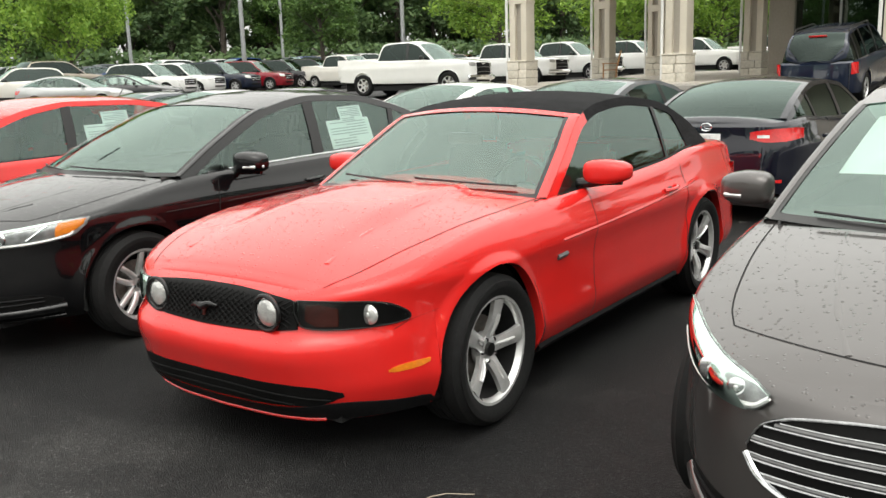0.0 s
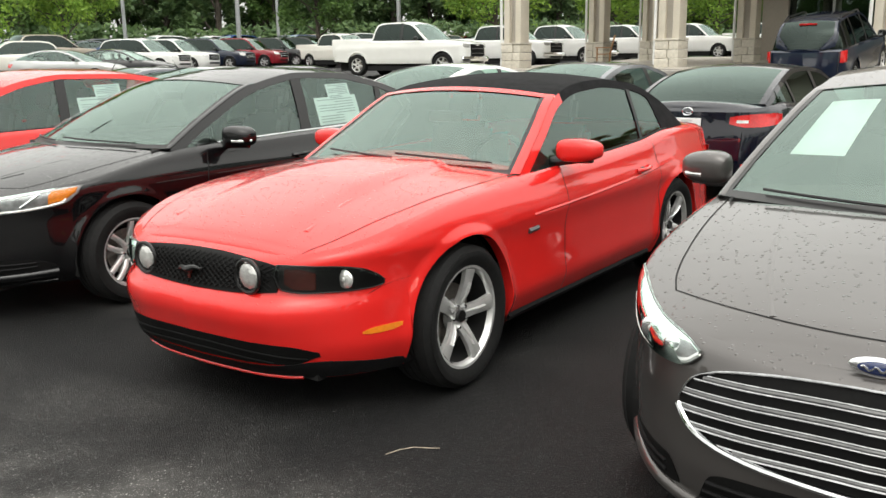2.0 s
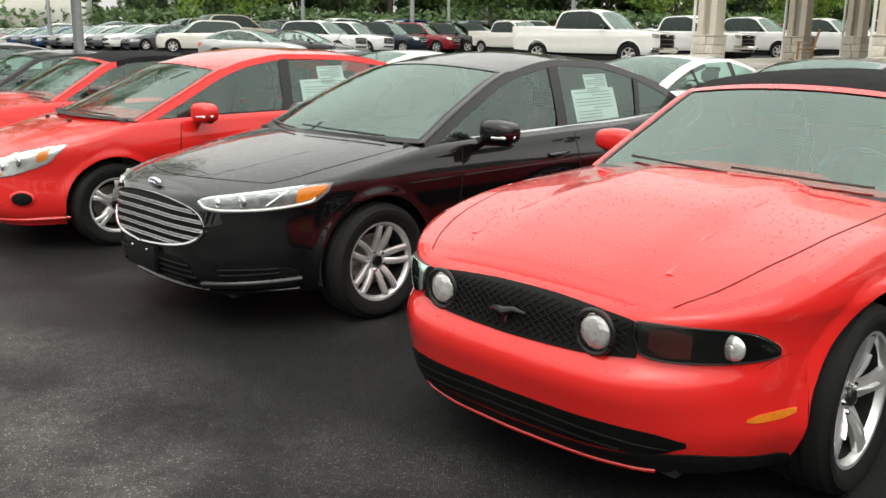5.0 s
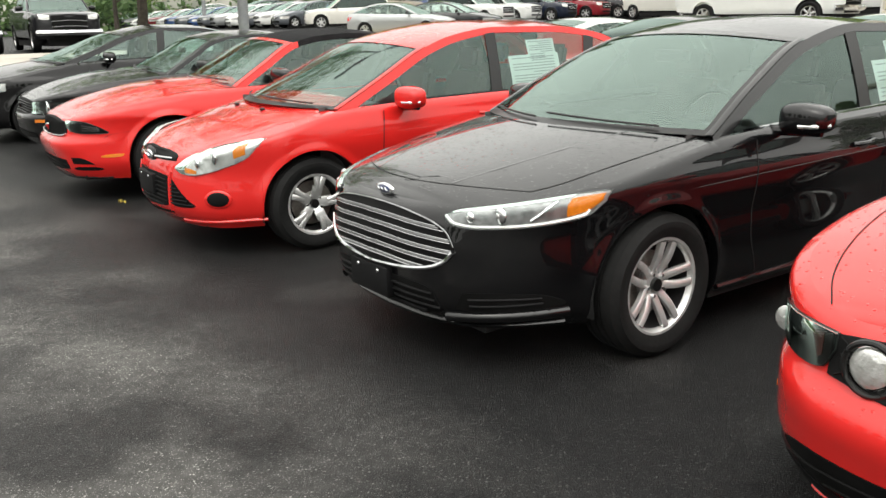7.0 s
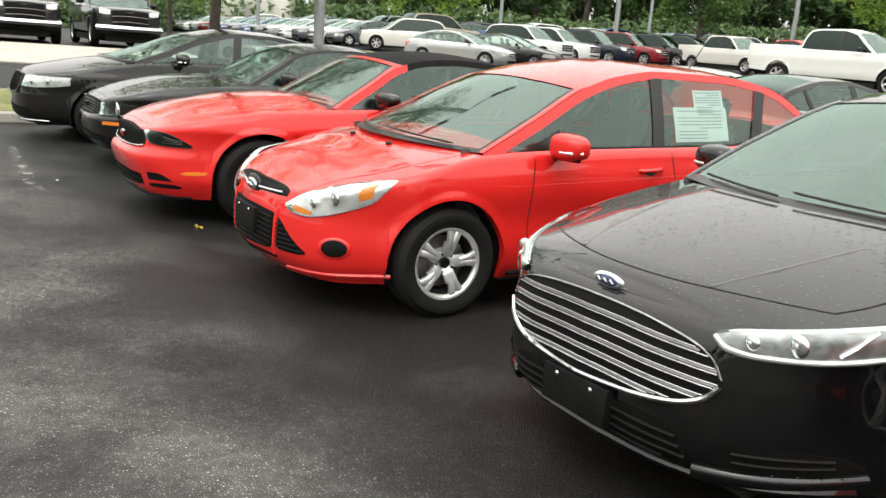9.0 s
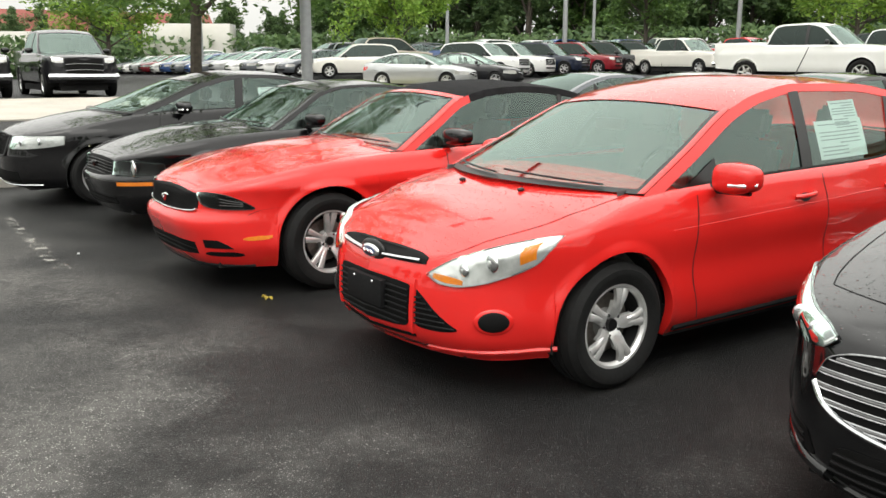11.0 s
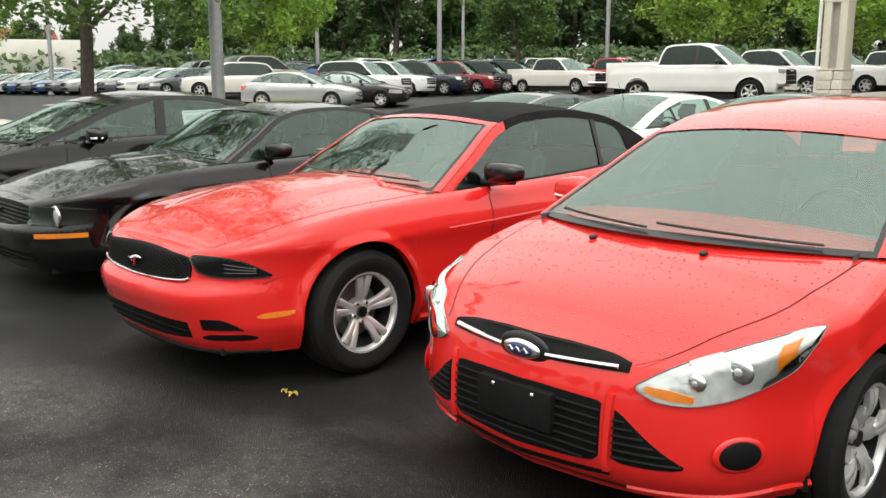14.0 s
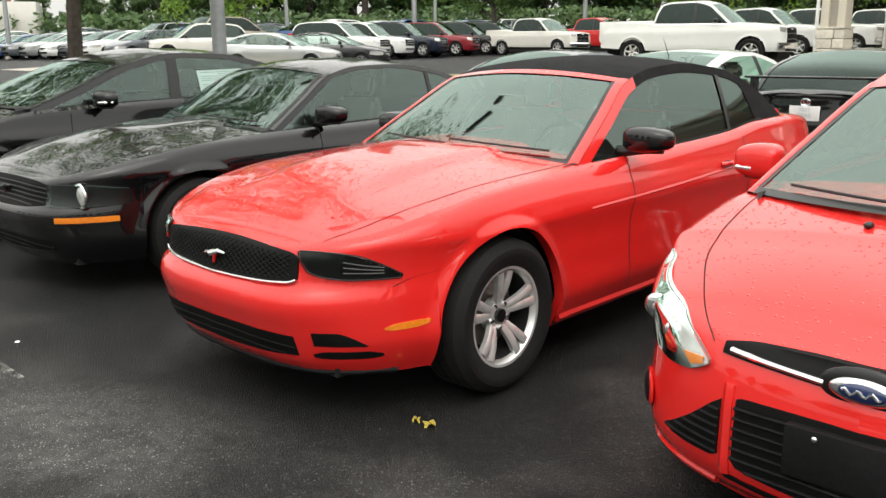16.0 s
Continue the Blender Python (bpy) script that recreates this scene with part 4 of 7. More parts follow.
def hatch():
    return sedan(0.88, 2.65, 0.83, 0.91, 1.46, r=0.318, rim=0.208, arch=0.36, wheel="split", tw=0.215, plan=plan(0.88, 2.65, 0.83, 0.91, 1.5),
                 top=[(-0.88, 0.665), (-0.72, 0.70), (-0.45, 0.765), (-0.15, 0.84), (0.2, 0.92), (0.6, 0.95), (1.3, 0.97), (2.2, 0.99), (2.9, 1.05), (3.48, 1.06)],
                 centre=[(-0.88, 0.667), (-0.70, 0.735), (-0.4, 0.845), (-0.05, 0.925), (0.3, 0.975), (0.5, 0.99), (3.2, 1.12), (3.48, 1.08)],
                 front=[(0.20, 0.11), (0.26, 0.03), (0.34, 0.0), (0.48, 0.004), (0.58, 0.02), (0.66, 0.05), (0.8, 0.08)],
                 rear=[(0.2, 0.08), (0.5, 0.0), (0.8, 0.03), (1.06, 0.10)], cowl=0.46, deck=3.12,
                 seams=[-0.50, 0.50, 1.62, 2.55, 3.15], cab=[0.22, 3.22], header=1.04, rear_header=2.72, bow=0.27,
                 roof=[(0.22, 0.93), (0.6, 1.115), (1.04, 1.325), (1.3, 1.40), (1.7, 1.45), (2.25, 1.445), (2.72, 1.385), (3.0, 1.26), (3.22, 1.10)],
                 pillars=[(1.52, 1.62, 0.06), (2.44, 2.54, 0.12)], belt_trim=(0.62, 2.9), belt_mat=TRIM, seat_x=1.5, low=[(-0.88, 0.19), (0, 0.2), (2.3, 0.22), (3.0, 0.26), (3.48, 0.32)],
                 side=[(0.2, 0.07), (0.30, 0.02), (0.40, 0.008), (0.55, 0.02), (0.72, 0.0), (0.80, 0.01), (0.9, 0.04), (1.06, 0.08)])


def suv(h=1.76, L=0.0, **kw):
    d = sedan(0.88, 2.82 + L, 0.98, 0.96, h, r=0.37, rim=0.24, arch=0.41, wheel="six", plan=plan(0.88, 2.82 + L, 0.98, 0.96, 0.9, 0.8),
              top=[(-0.88, 0.93), (-0.4, 0.98), (0.2, 1.03), (1.0, 1.06), (2.5, 1.09), (3.8 + L, 1.09)],
              centre=[(-0.88, 0.95), (-0.4, 1.04), (0.2, 1.10), (0.6, 1.13), (3.2, 1.2), (3.8 + L, 1.15)],
              low=[(-0.88, 0.28), (0, 0.28), (3, 0.3), (3.8 + L, 0.38)], cowl=0.55, deck=3.62 + L, cab=[0.42, 3.72 + L], header=1.2, rear_header=3.3 + L,
              roof=[(0.42, 1.05), (0.8, 1.34), (1.2, h - 0.12), (1.6, h - 0.03), (2.6, h - 0.03), (3.3 + L, h - 0.10), (3.6 + L, h - 0.4), (3.72 + L, 1.12)],
              side=[(0.28, 0.06), (0.4, 0.02), (0.6, 0.01), (0.85, 0.0), (0.95, 0.02), (1.1, 0.05)], front=[(0.28, 0.08), (0.4, 0.0), (0.7, 0.0), (0.95, 0.05)],
              rear=[(0.28, 0.06), (0.5, 0.0), (0.9, 0.03), (1.1, 0.05)], tumble=0.22, bow=0.2, pillars=[(1.5, 1.6, 0.05), (2.5, 2.6, 0.05), (3.15 + L, 3.25 + L, 0.05)], belt_trim=(0.7, 3.5 + L), belt_mat=TRIM,
              seams=[-0.45, 0.6, 1.7, 2.75, 3.5], rear_glass=DARKPANE, side_glass=DARKPANE)
    d.update(kw)
    return d


def pickup(**kw):
    d = sedan(0.95, 3.7, 1.2, 1.0, 1.93, r=0.40, rim=0.25, arch=0.45, wheel="six", plan=plan(0.95, 3.7, 1.2, 1.0, 0.7, 0.35), bed=True,
              top=[(-0.95, 1.10), (-0.4, 1.16), (0.2, 1.20), (1.0, 1.24), (3.0, 1.27), (3.15, 1.33), (4.9, 1.36)],
              centre=[(-0.95, 1.13), (-0.4, 1.22), (0.2, 1.27), (0.7, 1.29), (3, 1.3), (4.9, 1.3)],
              low=[(-0.95, 0.40), (0, 0.42), (3, 0.45), (4.9, 0.55)], cowl=0.72, deck=3.05, cab=[0.6, 3.02], header=1.35, rear_header=2.82,
              roof=[(0.6, 1.22), (1.0, 1.56), (1.35, 1.82), (1.8, 1.91), (2.5, 1.90), (2.82, 1.84), (2.95, 1.6), (3.02, 1.3)],
              side=[(0.4, 0.06), (0.55, 0.02), (0.8, 0.01), (1.0, 0.0), (1.12, 0.02), (1.4, 0.04)], front=[(0.4, 0.05), (0.55, 0.0), (0.8, 0.0), (1.1, 0.03)],
              rear=[(0.4, 0.05), (0.6, 0.0), (1.0, 0.02), (1.4, 0.02)], tumble=0.20, bow=0.16, rbow=0.0, pillars=[(1.68, 1.78, 0.03)], belt_trim=(0.9, 2.85), belt_mat=TRIM,
              seams=[-0.5, 0.75, 1.8, 3.02, 4.6], panels=["front_bumper", "front_wing", "front_door", "rear_door", "bed_side", "rear_bumper"], side_glass=DARKPANE, rear_glass=DARKPANE, seat_x=1.7)
    d.update(kw)
    return d

# ---- ground ----
bands_x = np.unique(np.r_[np.linspace(-600, -60, 10), np.linspace(-60, 60, 61), np.linspace(60, 600, 10)])
g = [[(*(O + AX * s + KX * k), height(s, k)) for k in bands_x] for s in np.unique(np.r_[np.linspace(-400, -20, 8), np.linspace(-20, 70, 91), np.linspace(70, 700, 10)])]


def asphalt():
    m = bpy.data.materials.new("wet_asphalt")
    m.use_nodes = True
    n, l = m.node_tree.nodes, m.node_tree.links
    p = n["Principled BSDF"]
    tc = n.new("ShaderNodeTexCoord")

    def noise_(scale, detail=4.0):
        q = n.new("ShaderNodeTexNoise")
        q.inputs["Scale"].default_value, q.inputs["Detail"].default_value = scale, detail
        l.new(tc.outputs["Object"], q.inputs["Vector"])
        return q

    def rng(src, a, b, c, d):
        q = n.new("ShaderNodeMapRange")
        for k, v in zip(("From Min", "From Max", "To Min", "To Max"), (a, b, c, d)):
            q.inputs[k].default_value = v
        l.new(src, q.inputs["Value"])
        return q.outputs[0]

    def mixc(f, a, b):
        q = n.new("ShaderNodeMix")
        q.data_type = "RGBA"
        l.new(f, q.inputs["Factor"])
        for k, v in (("A", a), ("B", b)):
            if isinstance(v, tuple):
                q.inputs[k].default_value = (*v, 1)
            else:
                l.new(v, q.inputs[k])
        return q.outputs["Result"]
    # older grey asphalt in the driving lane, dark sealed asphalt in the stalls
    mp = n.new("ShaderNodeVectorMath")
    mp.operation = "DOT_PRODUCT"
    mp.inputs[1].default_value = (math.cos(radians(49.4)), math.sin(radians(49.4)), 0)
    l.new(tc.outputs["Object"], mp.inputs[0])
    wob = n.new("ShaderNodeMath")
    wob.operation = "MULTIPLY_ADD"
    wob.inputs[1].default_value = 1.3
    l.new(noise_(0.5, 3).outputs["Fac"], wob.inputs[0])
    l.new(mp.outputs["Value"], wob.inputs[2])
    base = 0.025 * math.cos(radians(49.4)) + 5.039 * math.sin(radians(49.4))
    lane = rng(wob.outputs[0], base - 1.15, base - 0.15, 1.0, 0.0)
    blot = rng(noise_(1.1, 4).outputs["Fac"], 0.40, 0.62, 0.15, 1.0)
    mm = n.new("ShaderNodeMath")
    mm.operation = "MULTIPLY"
    l.new(lane, mm.inputs[0])
    l.new(blot, mm.inputs[1])
    spots = rng(noise_(0.9, 3).outputs["Fac"], 0.54, 0.70, 0.0, 0.26)
    mx = n.new("ShaderNodeMath")
    mx.operation = "MAXIMUM"
    l.new(mm.outputs[0], mx.inputs[0])
    l.new(spots, mx.inputs[1])
    old = mx.outputs[0]
    mid = rng(noise_(14.0, 5).outputs["Fac"], 0.35, 0.7, 0.0, 1.0)
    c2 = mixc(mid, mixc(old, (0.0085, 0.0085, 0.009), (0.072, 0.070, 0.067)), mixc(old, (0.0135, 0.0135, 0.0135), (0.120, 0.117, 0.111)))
    stones = None
    for scale, cut, amount in ((165.0, 0.58, 1.0), (85.0, 0.80, 1.0)):
        v = n.new("ShaderNodeTexVoronoi")
        v.inputs["Scale"].default_value = scale
        l.new(tc.outputs["Object"], v.inputs["Vector"])
        sep = n.new("ShaderNodeSeparateColor")
        l.new(v.outputs["Color"], sep.inputs["Color"])
        stone = rng(sep.outputs[0], cut, 1.0, 0.0, amount)
        near = rng(v.outputs["Distance"], 0.22, 0.42, 1.0, 0.0)
        mul = n.new("ShaderNodeMath")
        mul.operation = "MULTIPLY"
        l.new(stone, mul.inputs[0])
        l.new(near, mul.inputs[1])
        c2 = mixc(mul.outputs[0], c2, mixc(old, (0.095, 0.095, 0.093), (0.52, 0.51, 0.48)))
        if stones is None:
            stones = v.outputs["Distance"]
    l.new(c2, p.inputs["Base Color"])
    l.new(rng(old, 0.0, 1.0, 0.48, 0.8), p.inputs["Roughness"])
    p.inputs["Specular IOR Level"].default_value = 0.16
    bp = n.new("ShaderNodeBump")
    bp.inputs["Strength"].default_value, bp.inputs["Distance"].default_value = 0.9, 0.006
    l.new(stones, bp.inputs["Height"])
    l.new(bp.outputs[0], p.inputs["Normal"])
    return m


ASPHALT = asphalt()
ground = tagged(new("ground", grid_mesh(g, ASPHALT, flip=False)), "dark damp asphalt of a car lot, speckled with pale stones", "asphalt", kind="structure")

CONCRETE = material("concrete", (0.42, 0.39, 0.34), 0.85, scale=18, vary=0.14, bump=0.3)
KERB = material("kerb_concrete", (0.40, 0.38, 0.34), 0.85, scale=25, vary=0.18, bump=0.3)
GRASS = material("mown_grass", (0.10, 0.13, 0.035), 0.95, scale=9, color2=(0.30, 0.27, 0.12), bump=0.6, bump_scale=120)
STUCCO = material("cream_stucco", (0.62, 0.57, 0.48), 0.9, scale=30, vary=0.07, bump=0.25)
WALLPAINT = material("beige_wall", (0.40, 0.37, 0.32), 0.9, scale=12, vary=0.07, bump=0.2)
STONE = material("pale_stone", (0.60, 0.56, 0.48), 0.9, scale=10, vary=0.16, bump=0.7, bump_scale=14, obj_vary=0.12)
STEEL = material("galvanised_steel", (0.36, 0.37, 0.38), 0.45, 0.5, scale=12, vary=0.12)
BARK = material("bark", (0.075, 0.062, 0.05), 0.95, scale=14, vary=0.4, bump=0.8)
SOFFIT = material("canopy_soffit", (0.55, 0.53, 0.48), 0.9, scale=8, vary=0.06)
OFFICE = glass("office_glass", (0.10, 0.12, 0.12))
WOOD = material("rocking_chair_wood", (0.33, 0.17, 0.07), 0.6, scale=20, vary=0.2)
ROOFRED = material("red_roof", (0.22, 0.06, 0.045), 0.8, scale=4, vary=0.15)


def slab(s0, s1, k0, k1, top, mat, name, label, category, kerb=None):
    """A raised piece of ground with a kerb round it, following the slope."""
    root = thing(name, Matrix.Identity(4), label, category, kind="structure")
    ss, ks = np.linspace(s0, s1, max(2, int((s1 - s0) / 1.5) + 2)), np.linspace(k0, k1, 4)
    inner = 0.15 if kerb else 0
    g = [[lot(np.clip(s, s0 + inner, s1 - inner), np.clip(k, k0 + inner, k1 - inner), top + (0.01 if kerb else 0)) for k in ks] for s in ss]
    put("surface", grid_mesh(g, mat, smooth=False), root)
    edge = kerb or mat
    prof = ((0, -0.1), (0, top - 0.02), (0.02, top), (0.15, top), (0.15, top - 0.05))
    loop = [(s, k0, 0, 1) for s in np.linspace(s0, s1, 24)] + [(s1, k, -1, 0) for k in np.linspace(k0, k1, 8)] + [(s, k1, 0, -1) for s in np.linspace(s1, s0, 24)] + [(s0, k, 1, 0) for k in np.linspace(k1, k0, 8)]
    gg = [[lot(s + di * d, k + dk * d, z) for d, z in prof] for s, k, di, dk in loop]
    put("kerb", grid_mesh(gg, edge, flip=False, sharp=30), root)
    return root


slab(-2.6, 5.2, 13.85, 17.0, 0.14, GRASS, "island", "kerbed island of yellowing mown grass", "grass island", KERB)
slab(-9, 3.6, 21.5, 26.6, 0.03, CONCRETE, "pavement", "pale concrete apron beside parked pickups", "pavement")
slab(22.3, 42.0, -9.5, 16.9, 0.15, CONCRETE, "pavement", "pale concrete floor under the entrance canopy", "pavement", KERB)
slab(14.4, 16.0, 27.0, 40.0, 0.12, GRASS, "island", "narrow kerbed strip of dry grass", "grass island", KERB)
slab(10.6, 14.2, 18.0, 44.0, 0.02, CONCRETE, "pavement", "pale concrete driveway across the lot", "pavement")
slab(16.5, 19.5, 3.5, 24.0, 0.12, GRASS, "island", "kerbed strip of grass before the trucks", "grass island", KERB)

# ---- entrance canopy ----


def column(s, k, h=5.2, twin=True):
    """A canopy column: rough stone foot, twin posts with a slot between, angled braces."""
    m = Matrix.Translation(lot(s, k, 0.14)) @ Matrix.Rotation(radians(YAW), 4, "Z")
    c = thing("canopy_column", m, "cream stucco canopy column on a rough stone foot", "column", "canopy columns", "structure")
    bm = bmesh.new()
    rng = random.Random(int(s * 10 + k * 7))
    courses = 3
    for i in range(courses):
        z0, z1 = 0.86 / courses * i, 0.86 / courses * (i + 1)
        cut = rng.uniform(-0.15, 0.15)
        for y0, y1 in ((-0.4, cut - 0.012), (cut + 0.012, 0.4)):
            me = box_mesh(-0.4 + rng.uniform(-0.015, 0.015), 0.4 + rng.uniform(-0.015, 0.015), y0, y1, z0 + 0.006, z1 - 0.006, STONE, 0.025)
            put("stone", me, c)
    put("stone_cap", box_mesh(-0.42, 0.42, -0.42, 0.42, 0.86, 0.92, STONE, 0.02), c)
    for y0, y1 in ((-0.36, -0.13), (0.13, 0.36)):
        put("post", box_mesh(-0.28, 0.28, y0, y1, 0.92, h, STUCCO, 0.015), c)
    put("web", box_mesh(-0.12, 0.12, -0.13, 0.13, 0.92, h, WALLPAINT), c)
    put("crosspiece", box_mesh(-0.29, 0.29, -0.38, 0.38, 2.9, 3.2, STUCCO, 0.015), c)
    for sg in (-1, 1):
        bm = bmesh.new()
        bmesh.ops.create_cube(bm, size=1, matrix=Matrix.Translation((0, sg * 0.95, h - 0.75)) @ Matrix.Rotation(sg * radians(-45), 4, "X") @ Matrix.Diagonal((0.26, 0.26, 1.9, 1)))
        put("brace", bm_mesh(bm, STUCCO, False), c)
    put("downpipe", tube([(-0.33, 0.44, 0.1), (-0.33, 0.44, h)], 0.05, WHITEPIPE, 10), c)
    return c


WHITEPIPE = material("white_downpipe", (0.7, 0.7, 0.68), 0.5, scale=10, vary=0.08)
for s, k in ((0, 12.0), (0, 6.0), (0, -0.4), (6.3, 12.0), (11.4, 12.0), (7.1, 6.0)):
    column(24.0 + s, k + 2.3)
canopy = thing("canopy", Matrix.Translation(lot(24.0, 1.9, 5.34)) @ Matrix.Rotation(radians(YAW), 4, "Z"), "broad flat entrance canopy with a pale fascia", "canopy", kind="structure")
put("fascia", box_mesh(-0.45, 13.5, -9, 12.6, 0.0, 0.5, STUCCO, 0.02), canopy)
put("soffit", box_mesh(-0.4, 13.4, -8.9, 12.5, -0.04, -0.005, SOFFIT), canopy)
put("roof", box_mesh(-0.75, 13.8, -9.3, 12.9, 0.5, 0.9, WALLPAINT, 0.03), canopy)

showroom = thing("showroom_building", Matrix.Translation(lot(33.2, 4.3, 0.1)) @ Matrix.Rotation(radians(YAW), 4, "Z"), "beige dealership building with tall dark windows", "building", kind="structure")
put("wall", box_mesh(0, 0.3, -14, 4.2, 0, 1.25, WALLPAINT), showroom)
put("wall", box_mesh(0.0, 0.3, -14, 4.2, 4.6, 7, WALLPAINT), showroom)
put("wall", box_mesh(0.002, 0.298, 3.2, 4.2, 1.25, 4.6, WALLPAINT), showroom)
put("wall", box_mesh(0.002, 0.298, -14, -7, 1.25, 4.6, WALLPAINT), showroom)
put("side_wall", box_mesh(0.3, 14, 3.9, 4.2, 0, 7, WALLPAINT), showroom)
put("back_wall", box_mesh(6, 6.2, -14, 3.9, 0, 7, GAPSHADE), showroom)
put("roof", box_mesh(-0.2, 14.2, -14.2, 4.4, 7, 7.3, WALLPAINT), showroom)
for i, y in enumerate(np.linspace(-7, 3.2, 7)[:-1]):
    y1 = y + 1.7
    for z0, z1 in ((1.25, 2.9), (2.9, 4.6)):
        put("window_pane", box_mesh(0.1, 0.13, y + 0.04, y1 - 0.04, z0 + 0.04, z1 - 0.04, OFFICE), showroom)
    put("mullion", box_mesh(0.04, 0.18, y - 0.04, y + 0.04, 1.25, 4.6, STEEL), showroom)
put("transom", box_mesh(0.042, 0.178, -7, 3.2, 2.86, 2.94, STEEL), showroom)

# ---- lamp posts ----


def lamp_post(x, y, h, r, label, heads=2):
    z = ground_z(x, y)
    p = thing("lamp_post", Matrix.Translation((x, y, z)) @ Matrix.Rotation(radians(20), 4, "Z"), label, "lamp post", "car lot lamp posts")
    put("post", tube([(0, 0, -0.1), (0, 0, h)], [r, r * 0.8], STEEL, 12), p)
    put("base", tube([(0, 0, -0.05), (0, 0, 0.4)], [r * 2.2, r * 2.0], CONCRETE, 14), p)
    for i in range(heads):
        sg = 1 if i else -1
        put("arm", tube([(0, 0, h - 0.1), (sg * 0.5, 0, h)], 0.04, STEEL, 6), p)
        put("lamp_head", box_mesh(sg * 0.8 - 0.38, sg * 0.8 + 0.38, -0.2, 0.2, h - 0.08, h + 0.12, STEEL, 0.03), p)
    return p


lamp_post(-8.36, 17.99, 9.0, 0.10, "grey steel lamp post on a concrete foot in the island")
for x, y in ((-5.7, 61.1), (5.07, 62.05)):
    lamp_post(x, y, 10.0, 0.16, "tall grey steel lamp post in the far lot")
for x, y in ((-14.5, 68), (-4.0, 78.0), (-30, 60)):
    lamp_post(x, y, 8.2, 0.14, "tall grey steel lamp post in the far lot")

# ---- trees ----


def leaf_mat(name, c1, c2):
    m = bpy.data.materials.new(name)
    m.use_nodes = True
    n, l = m.node_tree.nodes, m.node_tree.links
    p = n["Principled BSDF"]
    p.inputs["Roughness"].default_value = 0.6
    geo = n.new("ShaderNodeNewGeometry")
    ramp = n.new("ShaderNodeValToRGB")
    ramp.color_ramp.elements[0].color, ramp.color_ramp.elements[1].color = (*c1, 1), (*c2, 1)
    l.new(geo.outputs["Random Per Island"], ramp.inputs["Fac"])
    l.new(ramp.outputs[0], p.inputs["Base Color"])
    tr = n.new("ShaderNodeBsdfTranslucent")
    l.new(ramp.outputs[0], tr.inputs["Color"])
    mx = n.new("ShaderNodeMixShader")
    mx.inputs[0].default_value = 0.35
    out = n["Material Output"]
    l.new(p.outputs[0], mx.inputs[1])
    l.new(tr.outputs[0], mx.inputs[2])
    l.new(mx.outputs[0], out.inputs["Surface"])
    return m


LIME = leaf_mat("light_green_leaves", (0.12, 0.235, 0.026), (0.29, 0.44, 0.062))
GREEN = leaf_mat("green_leaves", (0.055, 0.12, 0.028), (0.14, 0.24, 0.052))
DARKGREEN = leaf_mat("dark_green_leaves", (0.052, 0.105, 0.038), (0.14, 0.22, 0.075))


